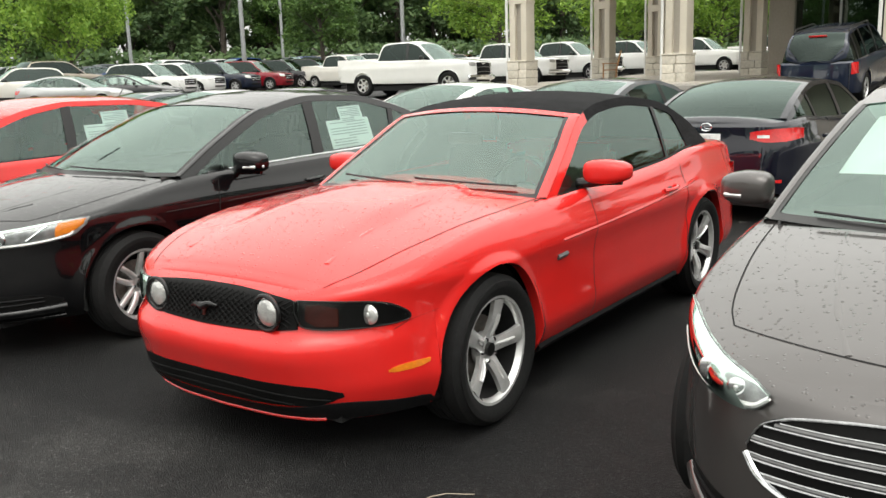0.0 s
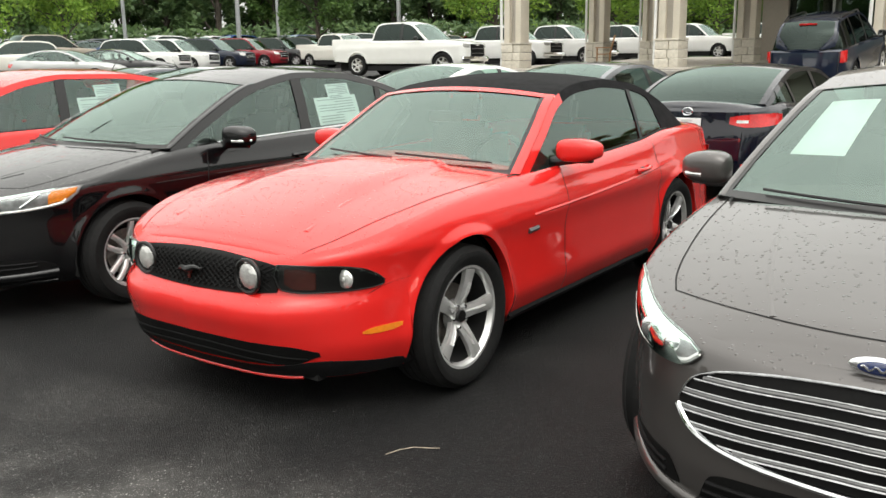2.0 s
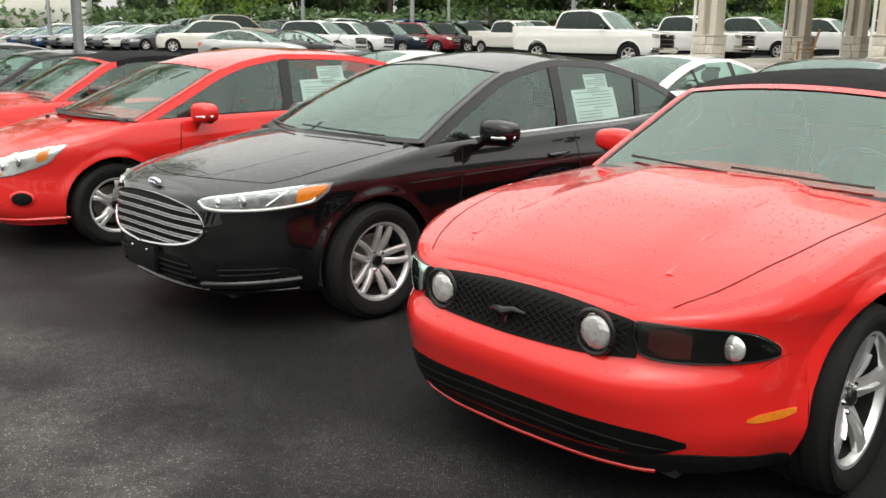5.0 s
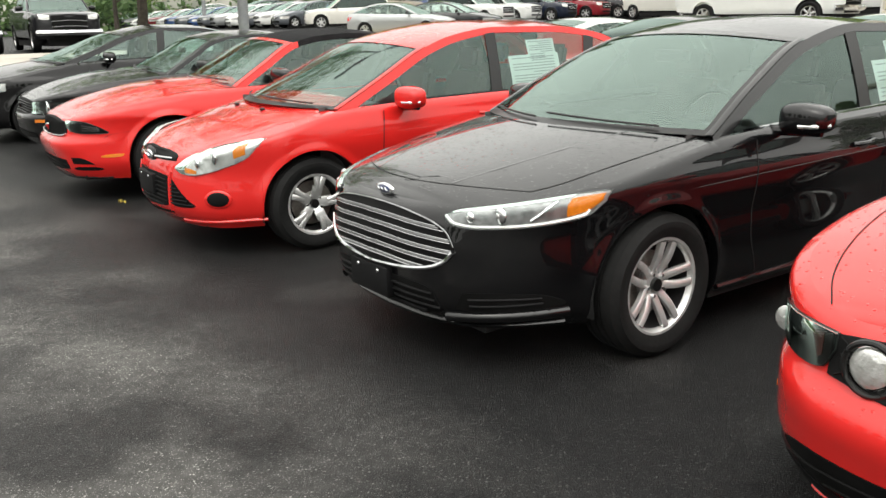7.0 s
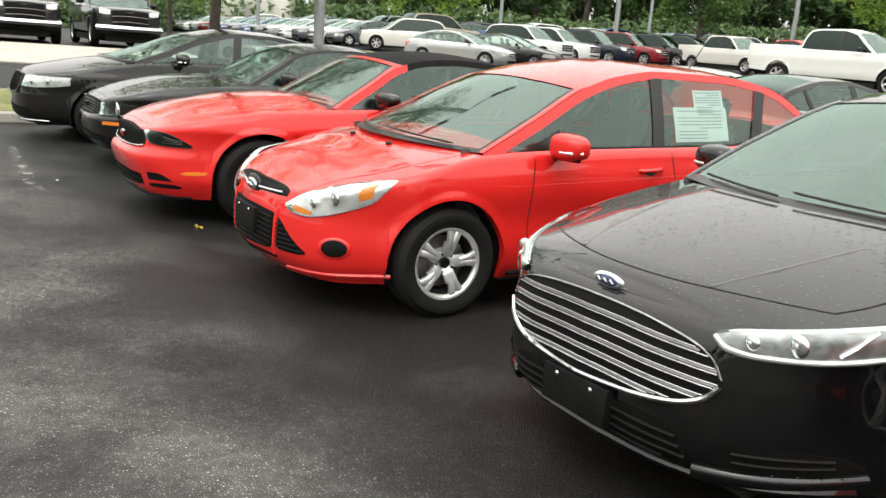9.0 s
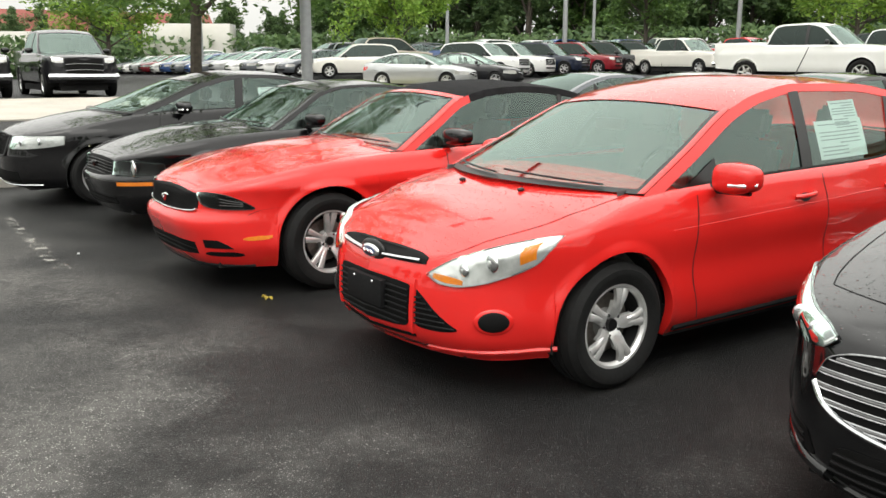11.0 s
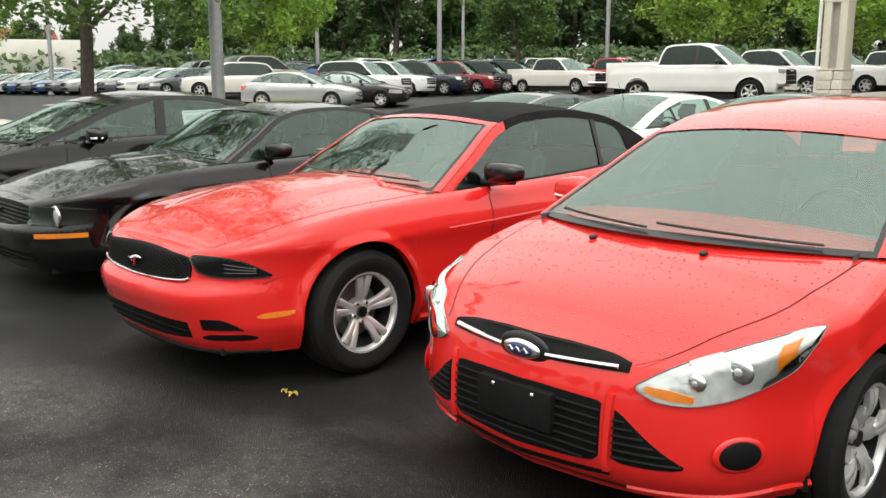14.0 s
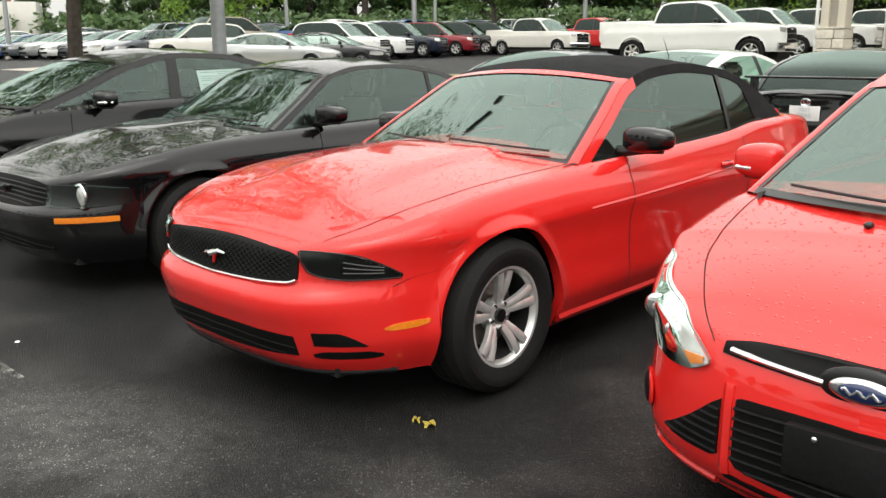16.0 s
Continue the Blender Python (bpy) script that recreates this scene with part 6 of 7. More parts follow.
def sedan_face(car, sh, paint, plate=True, stickers=True, wheelmat=None):
    gr = [(-0.505, 0.565, 0.585), (-0.47, 0.52, 0.645), (-0.39, 0.485, 0.685), (-0.2, 0.460, 0.715), (0, 0.450, 0.722), (0.2, 0.460, 0.715), (0.39, 0.485, 0.685), (0.47, 0.52, 0.645), (0.505, 0.565, 0.585)]
    face_patch(car, sh, "grille", gr, MESH, 0.005, 0.03, sg=1, n=50, m=12)
    grille_bars(car, sh, gr, 5, 0.0032, SATIN, 0.012, dz=0.008)
    grille_bars(car, sh, gr, 5, 0.0032, SATIN, 0.012, dz=-0.007)
    grille_bars(car, sh, gr, 5, 0.0065, DARKALLOY, 0.008, "grille_bar_core")
    outline_bar(car, sh, gr, 0.011, CHROME, 0.012, "low")
    outline_bar(car, sh, gr, 0.004, SATIN, 0.010, "high")
    emblem(car, sh, 0.0, 0.768, 0.15, 0.054, off=0.012)
    low = [(-0.43, 0.285, 0.30), (-0.39, 0.265, 0.385), (-0.3, 0.258, 0.405), (0, 0.252, 0.412), (0.3, 0.258, 0.405), (0.39, 0.265, 0.385), (0.43, 0.285, 0.30)]
    face_patch(car, sh, "lower_intake", low, MESH, 0.004, 0.03, sg=1, n=36)
    grille_bars(car, sh, low, 4, 0.007, PLASTIC, 0.008, "intake_bar")
    line_on(car, sh, "chin_lip", [(-0.75, 0.235), (-0.4, 0.225), (0, 0.22), (0.4, 0.225), (0.75, 0.235)], 0.016, paint, sg=1, off=0.004)
    if plate:
        c = sh.front(0, 0.39, 0.02)
        br = put("plate_holder", box_mesh(c[0] - 0.006, c[0] + 0.03, -0.16, 0.16, 0.30, 0.435, PLASTIC, 0.006), car, "empty black plate holder")
        for y in (-0.085, 0.085):
            put("bolt", ellipsoid(c[0] - 0.008, y, 0.412, 0.006, 0.010, 0.010, CHROME, 10), br)
    for sg in (-1, 1):
        cols = [(0.455, 0.706, 0.722), (0.50, 0.676, 0.742), (0.58, 0.666, 0.758), (0.68, 0.668, 0.776), (0.77, 0.682, 0.796), (0.825, 0.708, 0.808), (0.852, 0.765, 0.811)]
        amb = [(0.79, 0.708, 0.786), (0.825, 0.73, 0.795), (0.847, 0.77, 0.80)]
        hl = headlamp(car, sh, cols, sg, None, amb, False, [(0.645, 0.724, 0.040), (0.55, 0.714, 0.028)], LAMPGREY)
        line_on(hl, sh, "light_strip", [(a, lo + 0.010) for a, lo, hi in cols[:-1]] + [(0.83, 0.735)], 0.0075, LAMPWHITE, sg=sg, off=0.012, label="white running-light strip")
        line_on(hl, sh, "lamp_divider", [(0.72, 0.70), (0.745, 0.735), (0.765, 0.775)], 0.007, CHROME, sg=sg, off=0.010)
        face_patch(car, sh, "fog_recess", [(0.50, 0.305, 0.32), (0.545, 0.298, 0.385), (0.64, 0.30, 0.388), (0.74, 0.31, 0.375), (0.78, 0.325, 0.34)], MESH, 0.004, 0.02, sg=sg, n=20)
        for dz in (0.0, 0.03):
            line_on(car, sh, "fog_slat", [(0.55, 0.325 + dz), (0.64, 0.328 + dz), (0.74, 0.335 + dz * 0.8)], 0.006, PLASTIC, sg=sg, off=0.006)
        line_on(car, sh, "corner_blade", [(0.44, 0.262), (0.56, 0.272), (0.68, 0.28), (0.78, 0.29)], 0.024, paint, sg=sg, off=0.006, sides=14)
        seam(car, sh, [(0.70, 0.27), (0.62, 0.5), (0.62, 0.7), (0.66, 0.93)], sg)
        seam(car, sh, [(1.80, 0.27), (1.80, 0.6), (1.78, 0.97)], sg)
        seam(car, sh, [(2.42, 0.4), (2.62, 0.62), (2.80, 0.80), (2.84, 0.99)], sg)
        hood_line(car, sh, [(-0.56, 0.64), (-0.45, 0.68), (-0.3, 0.71), (0.1, 0.755), (0.55, 0.775)], sg)
        for x in (1.56, 2.56):
            handle(car, sh, x, 0.835, paint, sg)
        door_mirror(car, sh, 0.86, 1.025, paint, paint, sg, (0.10, 0.118, 0.078), 0.075)
        line_on(car, sh, "side_crease", [(0.2, 0.765), (1.2, 0.785), (2.4, 0.81), (3.2, 0.835)], 0.016, paint, "side", sg, -0.0152)
        line_on(car, sh, "rocker_trim", [(0.42, 0.245), (1.4, 0.25), (2.42, 0.255)], 0.014, paint, "side", sg, 0.002)
        if stickers and sg < 0:
            sticker(car, sh, 1.90, 2.42, 0.02, 0.24, sg, 0.08)
            sticker(car, sh, 2.08, 2.36, 0.20, 0.34, sg, 0.08)
    g = []
    for y in np.linspace(-0.64, 0.64, 41):
        x = -0.775 + 0.215 * (abs(y) / 0.64) ** 2.2
        g.append([(x - 0.0025, y, sh.hood_z(x - 0.0025, y) + 0.0014), (x + 0.0025, y, sh.hood_z(x + 0.0025, y) + 0.0014)])
    put("bonnet_shut_line", grid_mesh(g, GAPSHADE), car)
    # bonnet creases
    for sg in (-1, 1):
        pts = [(x, sg * y, sh.hood_z(x, y) - 0.026) for x, y in ((-0.72, 0.30), (-0.5, 0.37), (-0.2, 0.43), (0.15, 0.47), (0.5, 0.50))]
        put("bonnet_crease", tube(pts, 0.028, paint, 16), car)
    wipers(car, sh, 0.41, [(-0.60, 0.05, 0.05), (0.10, 0.62, 0.04)])
    q = (wbx := sh.s["rear_header"] + 0.1, 0.0, float(sh.ZT(sh.s["rear_header"] + 0.1)) + 0.05)
    put("roof_fin", ellipsoid(q[0], 0, q[2], 0.08, 0.02, 0.035, paint, 14), car)


def hatch_face(car, sh):
    paint = RED
    slot = [(-0.40, 0.635, 0.665), (-0.3, 0.632, 0.678), (0, 0.625, 0.685), (0.3, 0.632, 0.678), (0.40, 0.635, 0.665)]
    face_patch(car, sh, "upper_grille", slot, MESH, 0.006, 0.03, sg=1, n=30)
    for sg in (-1, 1):
        line_on(car, sh, "chrome_bar", [(0.10, 0.640), (0.24, 0.646), (0.37, 0.652)], 0.009, CHROME, sg=sg, off=0.014)
    c = sh.front(0, 0.645, 0.006)
    put("badge_seat", ellipsoid(c[0], 0, 0.645, 0.016, 0.115, 0.056, TRIM, 24), car)
    emblem(car, sh, 0.0, 0.643, 0.17, 0.068, off=0.02)
    low = [(-0.33, 0.345, 0.525), (-0.31, 0.328, 0.532), (-0.15, 0.314, 0.540), (0, 0.310, 0.543), (0.15, 0.314, 0.540), (0.31, 0.328, 0.532), (0.33, 0.345, 0.525)]
    face_patch(car, sh, "lower_grille", low, MESH, 0.005, 0.03, sg=1, n=36)
    grille_bars(car, sh, low, 7, 0.005, PLASTIC, 0.012)
    c = sh.front(0, 0.46, 0.014)
    br = put("plate_holder", box_mesh(c[0] - 0.006, c[0] + 0.03, -0.17, 0.17, 0.385, 0.525, PLASTIC, 0.006), car, "empty black plate holder")
    for y in (-0.09, 0.09):
        put("bolt", ellipsoid(c[0] - 0.008, y, 0.505, 0.006, 0.009, 0.009, CHROME, 10), br)
    slot2 = [(-0.36, 0.278, 0.294), (0, 0.262, 0.282), (0.36, 0.278, 0.294)]
    face_patch(car, sh, "chin_slot", slot2, MESH, 0.006, 0.02, sg=1, n=30, m=4)
    for sg in (-1, 1):
        tri = [(0.378, 0.348, 0.512), (0.41, 0.336, 0.49), (0.48, 0.334, 0.43), (0.555, 0.338, 0.375), (0.588, 0.346, 0.354)]
        face_patch(car, sh, "side_grille", tri, MESH, 0.005, 0.03, sg=sg, n=20)
        g = fan(tri, 30, 2)
        for z in np.linspace(0.355, 0.48, 6):
            ok = [q[0][0] for q in g if q[0][1] < z < q[1][1]]
            if len(ok) > 2:
                line_on(car, sh, "side_slat", [(ok[0], z), (ok[len(ok) // 2], z), (ok[-1], z)], 0.005, PLASTIC, sg=sg, off=0.012)
        for a, r, mat, o in ((0.715, 0.092, paint, 0.0), (0.715, 0.074, MESH, 0.006)):
            cc = sh.front(sg * a, 0.402, 0)
            d = (Vector(sh.front(sg * (a + 0.06), 0.402)) - Vector(sh.front(sg * (a - 0.06), 0.402))).normalized()
            nrm = Vector((-abs(d.y), abs(d.x) * sg, 0))
            bm = bmesh.new()
            bmesh.ops.create_uvsphere(bm, u_segments=26, v_segments=10, radius=1)
            for v in bm.verts:
                p = Vector(cc) + d * (v.co.x * r) + Vector((0, 0, 1)) * (v.co.y * r * 0.66) + nrm * (v.co.z * 0.012 + o)
                v.co = p
            put("fog_surround" if mat is paint else "fog_lamp_blank", bm_mesh(bm, mat), car)
        cols = [(0.435, 0.592, 0.605), (0.50, 0.562, 0.652), (0.58, 0.556, 0.700), (0.67, 0.575, 0.738), (0.74, 0.61, 0.766), (0.80, 0.665, 0.786), (0.83, 0.745, 0.79)]
        amb = [(0.46, 0.585, 0.605), (0.53, 0.568, 0.60), (0.60, 0.565, 0.585)]
        hl = headlamp(car, sh, cols, sg, None, amb, False, [(0.70, 0.675, 0.048), (0.60, 0.632, 0.034)])
        face_patch(hl, sh, "side_indicator", [(0.77, 0.665, 0.745), (0.80, 0.69, 0.765)], AMBER, 0.009, 0.01, sg=sg, n=8, m=4)
        line_on(car, sh, "bumper_edge", [(0.40, 0.235), (0.6, 0.24), (0.82, 0.25)], 0.014, paint, sg=sg, off=0.0)
        line_on(car, sh, "grille_pillar", [(0.352, 0.30), (0.354, 0.42), (0.356, 0.56)], 0.02, paint, sg=sg, off=-0.006)
        seam(car, sh, [(0.58, 0.27), (0.52, 0.5), (0.52, 0.7), (0.55, 0.91)], sg)
        seam(car, sh, [(1.66, 0.27), (1.66, 0.6), (1.64, 0.95)], sg)
        seam(car, sh, [(2.24, 0.42), (2.42, 0.62), (2.58, 0.80), (2.6, 1.0)], sg)
        hood_line(car, sh, [(-0.80, 0.42), (-0.6, 0.56), (-0.3, 0.69), (0.1, 0.745), (0.42, 0.76)], sg)
        for x in (1.44, 2.36):
            handle(car, sh, x, 0.84, paint, sg)
        door_mirror(car, sh, 0.72, 0.995, paint, TRIM, sg, (0.10, 0.115, 0.080), 0.06)
        line_on(car, sh, "side_crease", [(0.35, 0.755), (1.2, 0.785), (2.4, 0.83), (3.0, 0.86)], 0.016, paint, "side", sg, -0.0152)
        line_on(car, sh, "rocker_trim", [(0.42, 0.235), (1.3, 0.24), (2.2, 0.25)], 0.016, PLASTIC, "side", sg, 0.0)
        if sg < 0:
            sticker(car, sh, 1.74, 2.24, 0.03, 0.25, sg, 0.06)
            sticker(car, sh, 1.94, 2.22, 0.20, 0.36, sg, 0.06)
        # washer jets
        z = sh.hood_z(-0.10, 0.26)
        put("washer_jet", ellipsoid(-0.10, sg * 0.26, z + 0.008, 0.022, 0.016, 0.012, TRIM, 12), car)
        tri2 = [(0.52, 0.0), (0.78, 0.0), (0.78, 0.12)]
        zs = [sh.belt(x) + h for x, h in tri2]
        put("corner_window", mesh_of([(x, sg * (sh.gy(x, z) + 0.004), z) for (x, h), z in zip(tri2, zs)], [(0, 1, 2) if sg > 0 else (2, 1, 0)], TRIM, False), car)
    wipers(car, sh, 0.23, [(-0.62, 0.02, 0.05), (0.05, 0.62, 0.05)])
    q = float(sh.ZT(2.55)) + 0.05
    put("aerial", tube([(2.55, 0, q - 0.02), (2.72, 0, q + 0.22)], [0.006, 0.003], TRIM, 6), car)


def boxy_face(car, sh):
    gr = [(-0.36, 0.58, 0.80), (0, 0.56, 0.81), (0.36, 0.58, 0.80)]
    face_patch(car, sh, "grille", gr, MESH, 0.008, 0.03, sg=1)
    honeycomb(car, sh, gr, 0.06, 0.014, DARKALLOY)
    outline_bar(car, sh, gr, 0.012, TRIM, 0.014)
    face_patch(car, sh, "lower_intake", [(-0.55, 0.28, 0.40), (0, 0.27, 0.42), (0.55, 0.28, 0.40)], MESH, 0.005, 0.03, sg=1)
    line_on(car, sh, "chin_bar", [(-0.7, 0.25), (0, 0.235), (0.7, 0.25)], 0.008, CHROME, sg=1, off=0.012)
    for sg in (-1, 1):
        headlamp(car, sh, [(0.46, 0.66, 0.79), (0.6, 0.655, 0.80), (0.75, 0.67, 0.80), (0.85, 0.70, 0.80)], sg, None, None, False, [(0.58, 0.725, 0.05), (0.73, 0.735, 0.045)])
        seam(car, sh, [(0.72, 0.27), (0.66, 0.6), (0.70, 0.98)], sg)
        seam(car, sh, [(1.85, 0.27), (1.85, 0.6), (1.83, 1.0)], sg)
        hood_line(car, sh, [(-0.78, 0.5), (-0.5, 0.68), (0.0, 0.76), (0.5, 0.78)], sg)
        for x in (1.6, 2.6):
            handle(car, sh, x, 0.87, BLACK, sg)
        door_mirror(car, sh, 0.98, 1.09, BLACK, TRIM, sg, (0.09, 0.115, 0.075), 0.05)
        if sg < 0:
            sticker(car, sh, 2.0, 2.5, 0.05, 0.24, sg, 0.05)
    wipers(car, sh, 0.41, [(-0.60, 0.05, 0.05), (0.10, 0.62, 0.04)])


row = "front row cars"
car, sh = begin_car("convertible_car", dict(pony(), spin=12, wheel_mat=ALLOY), RED, car_pose(0.025, 5.039, 47.6), "bright red two-door convertible with raised black fabric top", "car", 2, row)
pony_face(car, sh, "fogs")
car, sh = begin_car("sedan_car", sedan(), BLACK, car_pose(-1.885, 6.905, 47.4), "glossy black four-door sedan with a chrome-barred grille", "car", 2, row)
sedan_face(car, sh, BLACK)
car, sh = begin_car("sedan_car", sedan(), GREY, car_pose(1.985, 3.105, 47.5), "metallic grey four-door sedan beaded with rain", "car", 2, row)
sedan_face(car, sh, GREY, False)
gsheet = [[sh.cross(x)[i] for i in (15, 16, 17, 18)] for x in np.linspace(0.72, 1.16, 4)]
gsheet = [[(p[0] + 0.02, p[1], p[2] - 0.02) for p in q] for q in gsheet]
put("window_sticker", grid_mesh(gsheet, PAPER, flip=True), car, "white paper sheet inside the windscreen")
car, sh = begin_car("hatchback_car", hatch(), RED, car_pose(-4.046, 8.545, 44.4), "bright red five-door hatchback with a black lower grille", "car", 2, row)
hatch_face(car, sh)
car, sh = begin_car("convertible_car", dict(pony(), wheel="twin", rim=0.222, spin=0), RED, car_pose(-5.984, 10.183, 45.2), "bright red convertible with black fabric top and chrome-edged grille", "car", 2, row)
pony_face(car, sh, "chrome")
car, sh = begin_car("coupe_car", dict(pony(True), wheel="five_star", rim=0.222), BLACK, car_pose(-7.750, 12.150, 45.5), "black two-door coupe with round headlamps, beaded with rain", "car", 2, row)
pony_face(car, sh, "round")
car, sh = begin_car("sedan_car", sedan(0.93, 3.05, 1.06, 0.95, 1.49, hood=0.06, belt_mat=TRIM), BLACK, car_pose(-9.750, 13.500, 45.5), "large black sedan with a boxy nose and honeycomb grille", "car", 2, row)
boxy_face(car, sh)

# ---- the row behind, tails towards the first row ----


def tail(car, sh, paint, lamps, plate_z=0.72, spoiler=False, plate=True):
    for sg in (-1, 1):
        base = face_patch(car, sh, "tail_lamp", lamps, TAILRED, 0.010, 0.03, "rear", sg, n=18, m=6, label="red tail lamp")
        a, lo, hi = lamps[0][0] + 0.1, lamps[0][1], lamps[0][2]
        face_patch(base, sh, "reversing_lamp", [(a - 0.03, lo + 0.012, lo + 0.04), (a + 0.08, lo + 0.012, lo + 0.04)], REFLECTOR, 0.013, 0.01, "rear", sg, n=6, m=3)
        seam(car, sh, [(1.80, 0.27), (1.80, 0.6), (1.78, 0.97)], sg)
        seam(car, sh, [(2.42, 0.4), (2.62, 0.62), (2.80, 0.80), (2.84, 0.99)], sg)
        for x in (1.56, 2.56):
            handle(car, sh, x, 0.835, paint, sg)
        door_mirror(car, sh, 0.86, 1.025, paint, TRIM, sg)
        face_patch(car, sh, "reflector", [(0.58, 0.43, 0.46), (0.74, 0.43, 0.46)], TAILRED, 0.006, 0.01, "rear", sg, n=6, m=3)
    if plate:
        c = sh.rearp(0, plate_z, 0.012)
        pl = put("number_plate", box_mesh(c[0] - 0.004, c[0] + 0.004, -0.155, 0.155, plate_z - 0.075, plate_z + 0.075, PLATEWHITE, 0.003), car, "white dealer plate with dark print")
        return pl, c
    return None, None


def text_on(parent, words, size, m, mat, name="lettering"):
    cu = bpy.data.curves.new("text", "FONT")
    cu.body, cu.size, cu.extrude, cu.align_x, cu.align_y = words, size, 0.001, "CENTER", "CENTER"
    cu.materials.append(mat)
    tmp = bpy.data.objects.new("tmp", cu)
    scene.collection.objects.link(tmp)
    dg = bpy.context.evaluated_depsgraph_get()
    me = bpy.data.meshes.new_from_object(tmp.evaluated_get(dg))
    bpy.data.objects.remove(tmp)
    ob = put(name, me, parent, "", m)
    return ob


back = "second row cars"


def second(s_tail, k, spec, paint, label, turn=0.0, detail=1, name="sedan_car"):
    L = spec["wb"] + spec["plan"][-1][0] - spec["wb"]
    p = lot(s_tail + L, k)
    e = lot(s_tail, k)
    pitch = math.degrees(math.atan2(p.z - e.z, L))
    return begin_car(name, spec, paint, Matrix.Translation(p) @ pose(0, 0, 0, 0, 0, YAW + 180 + turn) @ pose(0, 0, 0, 0, pitch, 0), label, "car", detail, back)


car, sh = second(5.5, 0.0, sedan(0.85, 2.73, 1.0, 0.895, 1.43, r=0.33, rear_glass=DARKPANE, side_glass=DARKPANE, wheel="twin", belt_mat=TRIM), NAVY, "dark navy saloon with red wraparound tail lamps and dealer plate")
pl, c = tail(car, sh, NAVY, [(0.44, 0.86, 0.93), (0.6, 0.83, 0.955), (0.75, 0.835, 0.965), (0.86, 0.865, 0.96)], 0.84)
text_on(pl, "TEST\nDRIVE", 0.055, pose(c[0] + 0.006, 0, 0.845, 90, 0, 90), INK)
c = sh.rearp(0, 0.98, 0.012)
put("boot_badge", tube([(c[0], 0.055 * math.cos(t), 0.98 + 0.038 * math.sin(t)) for t in np.linspace(0, 2 * math.pi, 25)], 0.006, CHROME, 6), car)
put("boot_badge_stroke", tube([(c[0], -0.02, 1.005), (c[0], -0.012, 0.965), (c[0], 0.035, 0.963)], 0.005, CHROME, 6), car)
c = sh.rearp(0.55, 0.735, 0.008)
text_on(car, "IS 250", 0.05, pose(c[0], 0.5, 0.70, 90, 0, 92), CHROME)
car, sh = second(5.8, 2.3, sedan(belt_mat=TRIM), SLATE, "slate grey saloon seen from behind, with a roof fin")
tail(car, sh, SLATE, [(0.46, 0.76, 0.86), (0.7, 0.77, 0.9), (0.86, 0.8, 0.9)])
car, sh = second(5.8, 4.7, sedan(), WHITE, "white saloon with a dark rear window")
tail(car, sh, WHITE, [(0.46, 0.76, 0.86), (0.7, 0.77, 0.9), (0.86, 0.8, 0.9)])
car, sh = second(5.4, 7.8, sedan(0.87, 2.6, 1.07, 0.87, 1.47, rear_glass=DARKPANE), BLACK, "black saloon with a boot spoiler and round-edged red lamps")
pl, c = tail(car, sh, BLACK, [(0.56, 0.84, 0.94), (0.7, 0.83, 0.96), (0.83, 0.86, 0.95)], 0.84)
text_on(pl, "TEST\nDRIVE", 0.055, pose(c[0] + 0.006, 0, 0.845, 90, 0, 90), INK)
put("boot_spoiler", box_mesh(3.42, 3.62, -0.68, 0.68, 1.185, 1.21, BLACK, 0.01), car, "black wing spoiler")
for y in (-0.6, 0.6):
    put("spoiler_foot", box_mesh(3.48, 3.58, y - 0.03, y + 0.03, 1.0, 1.188, BLACK, 0.01), car)
c = sh.rearp(0, 0.95, 0.012)
put("boot_badge", tube([(c[0], 0.05 * math.cos(t), 0.95 + 0.034 * math.sin(t)) for t in np.linspace(0, 2 * math.pi, 25)], 0.006, CHROME, 6), car)
put("boot_badge_stroke", tube([(c[0], 0.022 * math.cos(t), 0.955 + 0.03 * math.sin(t)) for t in np.linspace(0, 2 * math.pi, 25)], 0.005, CHROME, 6), car)
car, sh = second(5.2, 9.9, sedan(), WHITE, "white saloon with a roof aerial, seen from behind")
tail(car, sh, WHITE, [(0.46, 0.76, 0.86), (0.7, 0.77, 0.9), (0.86, 0.8, 0.9)])
put("aerial", tube([(2.75, 0, 1.40), (2.9, 0, 1.62)], [0.006, 0.003], TRIM, 6), car)
car, sh = second(5.3, 12.2, sedan(belt_mat=TRIM, rear_glass=DARKPANE), SLATE, "dark grey saloon seen from behind")
tail(car, sh, SLATE, [(0.46, 0.76, 0.86), (0.7, 0.77, 0.9), (0.86, 0.8, 0.9)])
car, sh = second(18.6, 2.6, suv(1.80), BLUE, "dark blue sport utility car with roof rails, seen from behind", name="suv_car")
for sg in (-1, 1):
    face_patch(car, sh, "tail_lamp", [(0.80, 0.80, 1.06), (0.86, 0.80, 1.06), (0.92, 0.80, 1.06)], TAILRED, 0.012, 0.03, "rear", sg)
    put("roof_rail", tube([(1.4, sg * 0.62, 1.76), (1.6, sg * 0.62, 1.83), (3.0, sg * 0.62, 1.83), (3.2, sg * 0.62, 1.74)], 0.018, TRIM, 8), car)
    door_mirror(car, sh, 0.85, 1.17, TRIM, TRIM, sg)
put("brake_lamp", box_mesh(3.42, 3.48, -0.2, 0.2, 1.66, 1.70, TAILRED, 0.006), car)

# ---- far cars: a few shapes in several colours, repeated ----
PROTO = {}
FAR = {"sedan": lambda: sedan(rear_glass=PANE), "suv": lambda: suv(), "hatch": hatch, "pickup": lambda: pickup()}
NAMES = {"sedan": "sedan_car", "suv": "suv_car", "hatch": "hatchback_car", "pickup": "pickup_truck"}


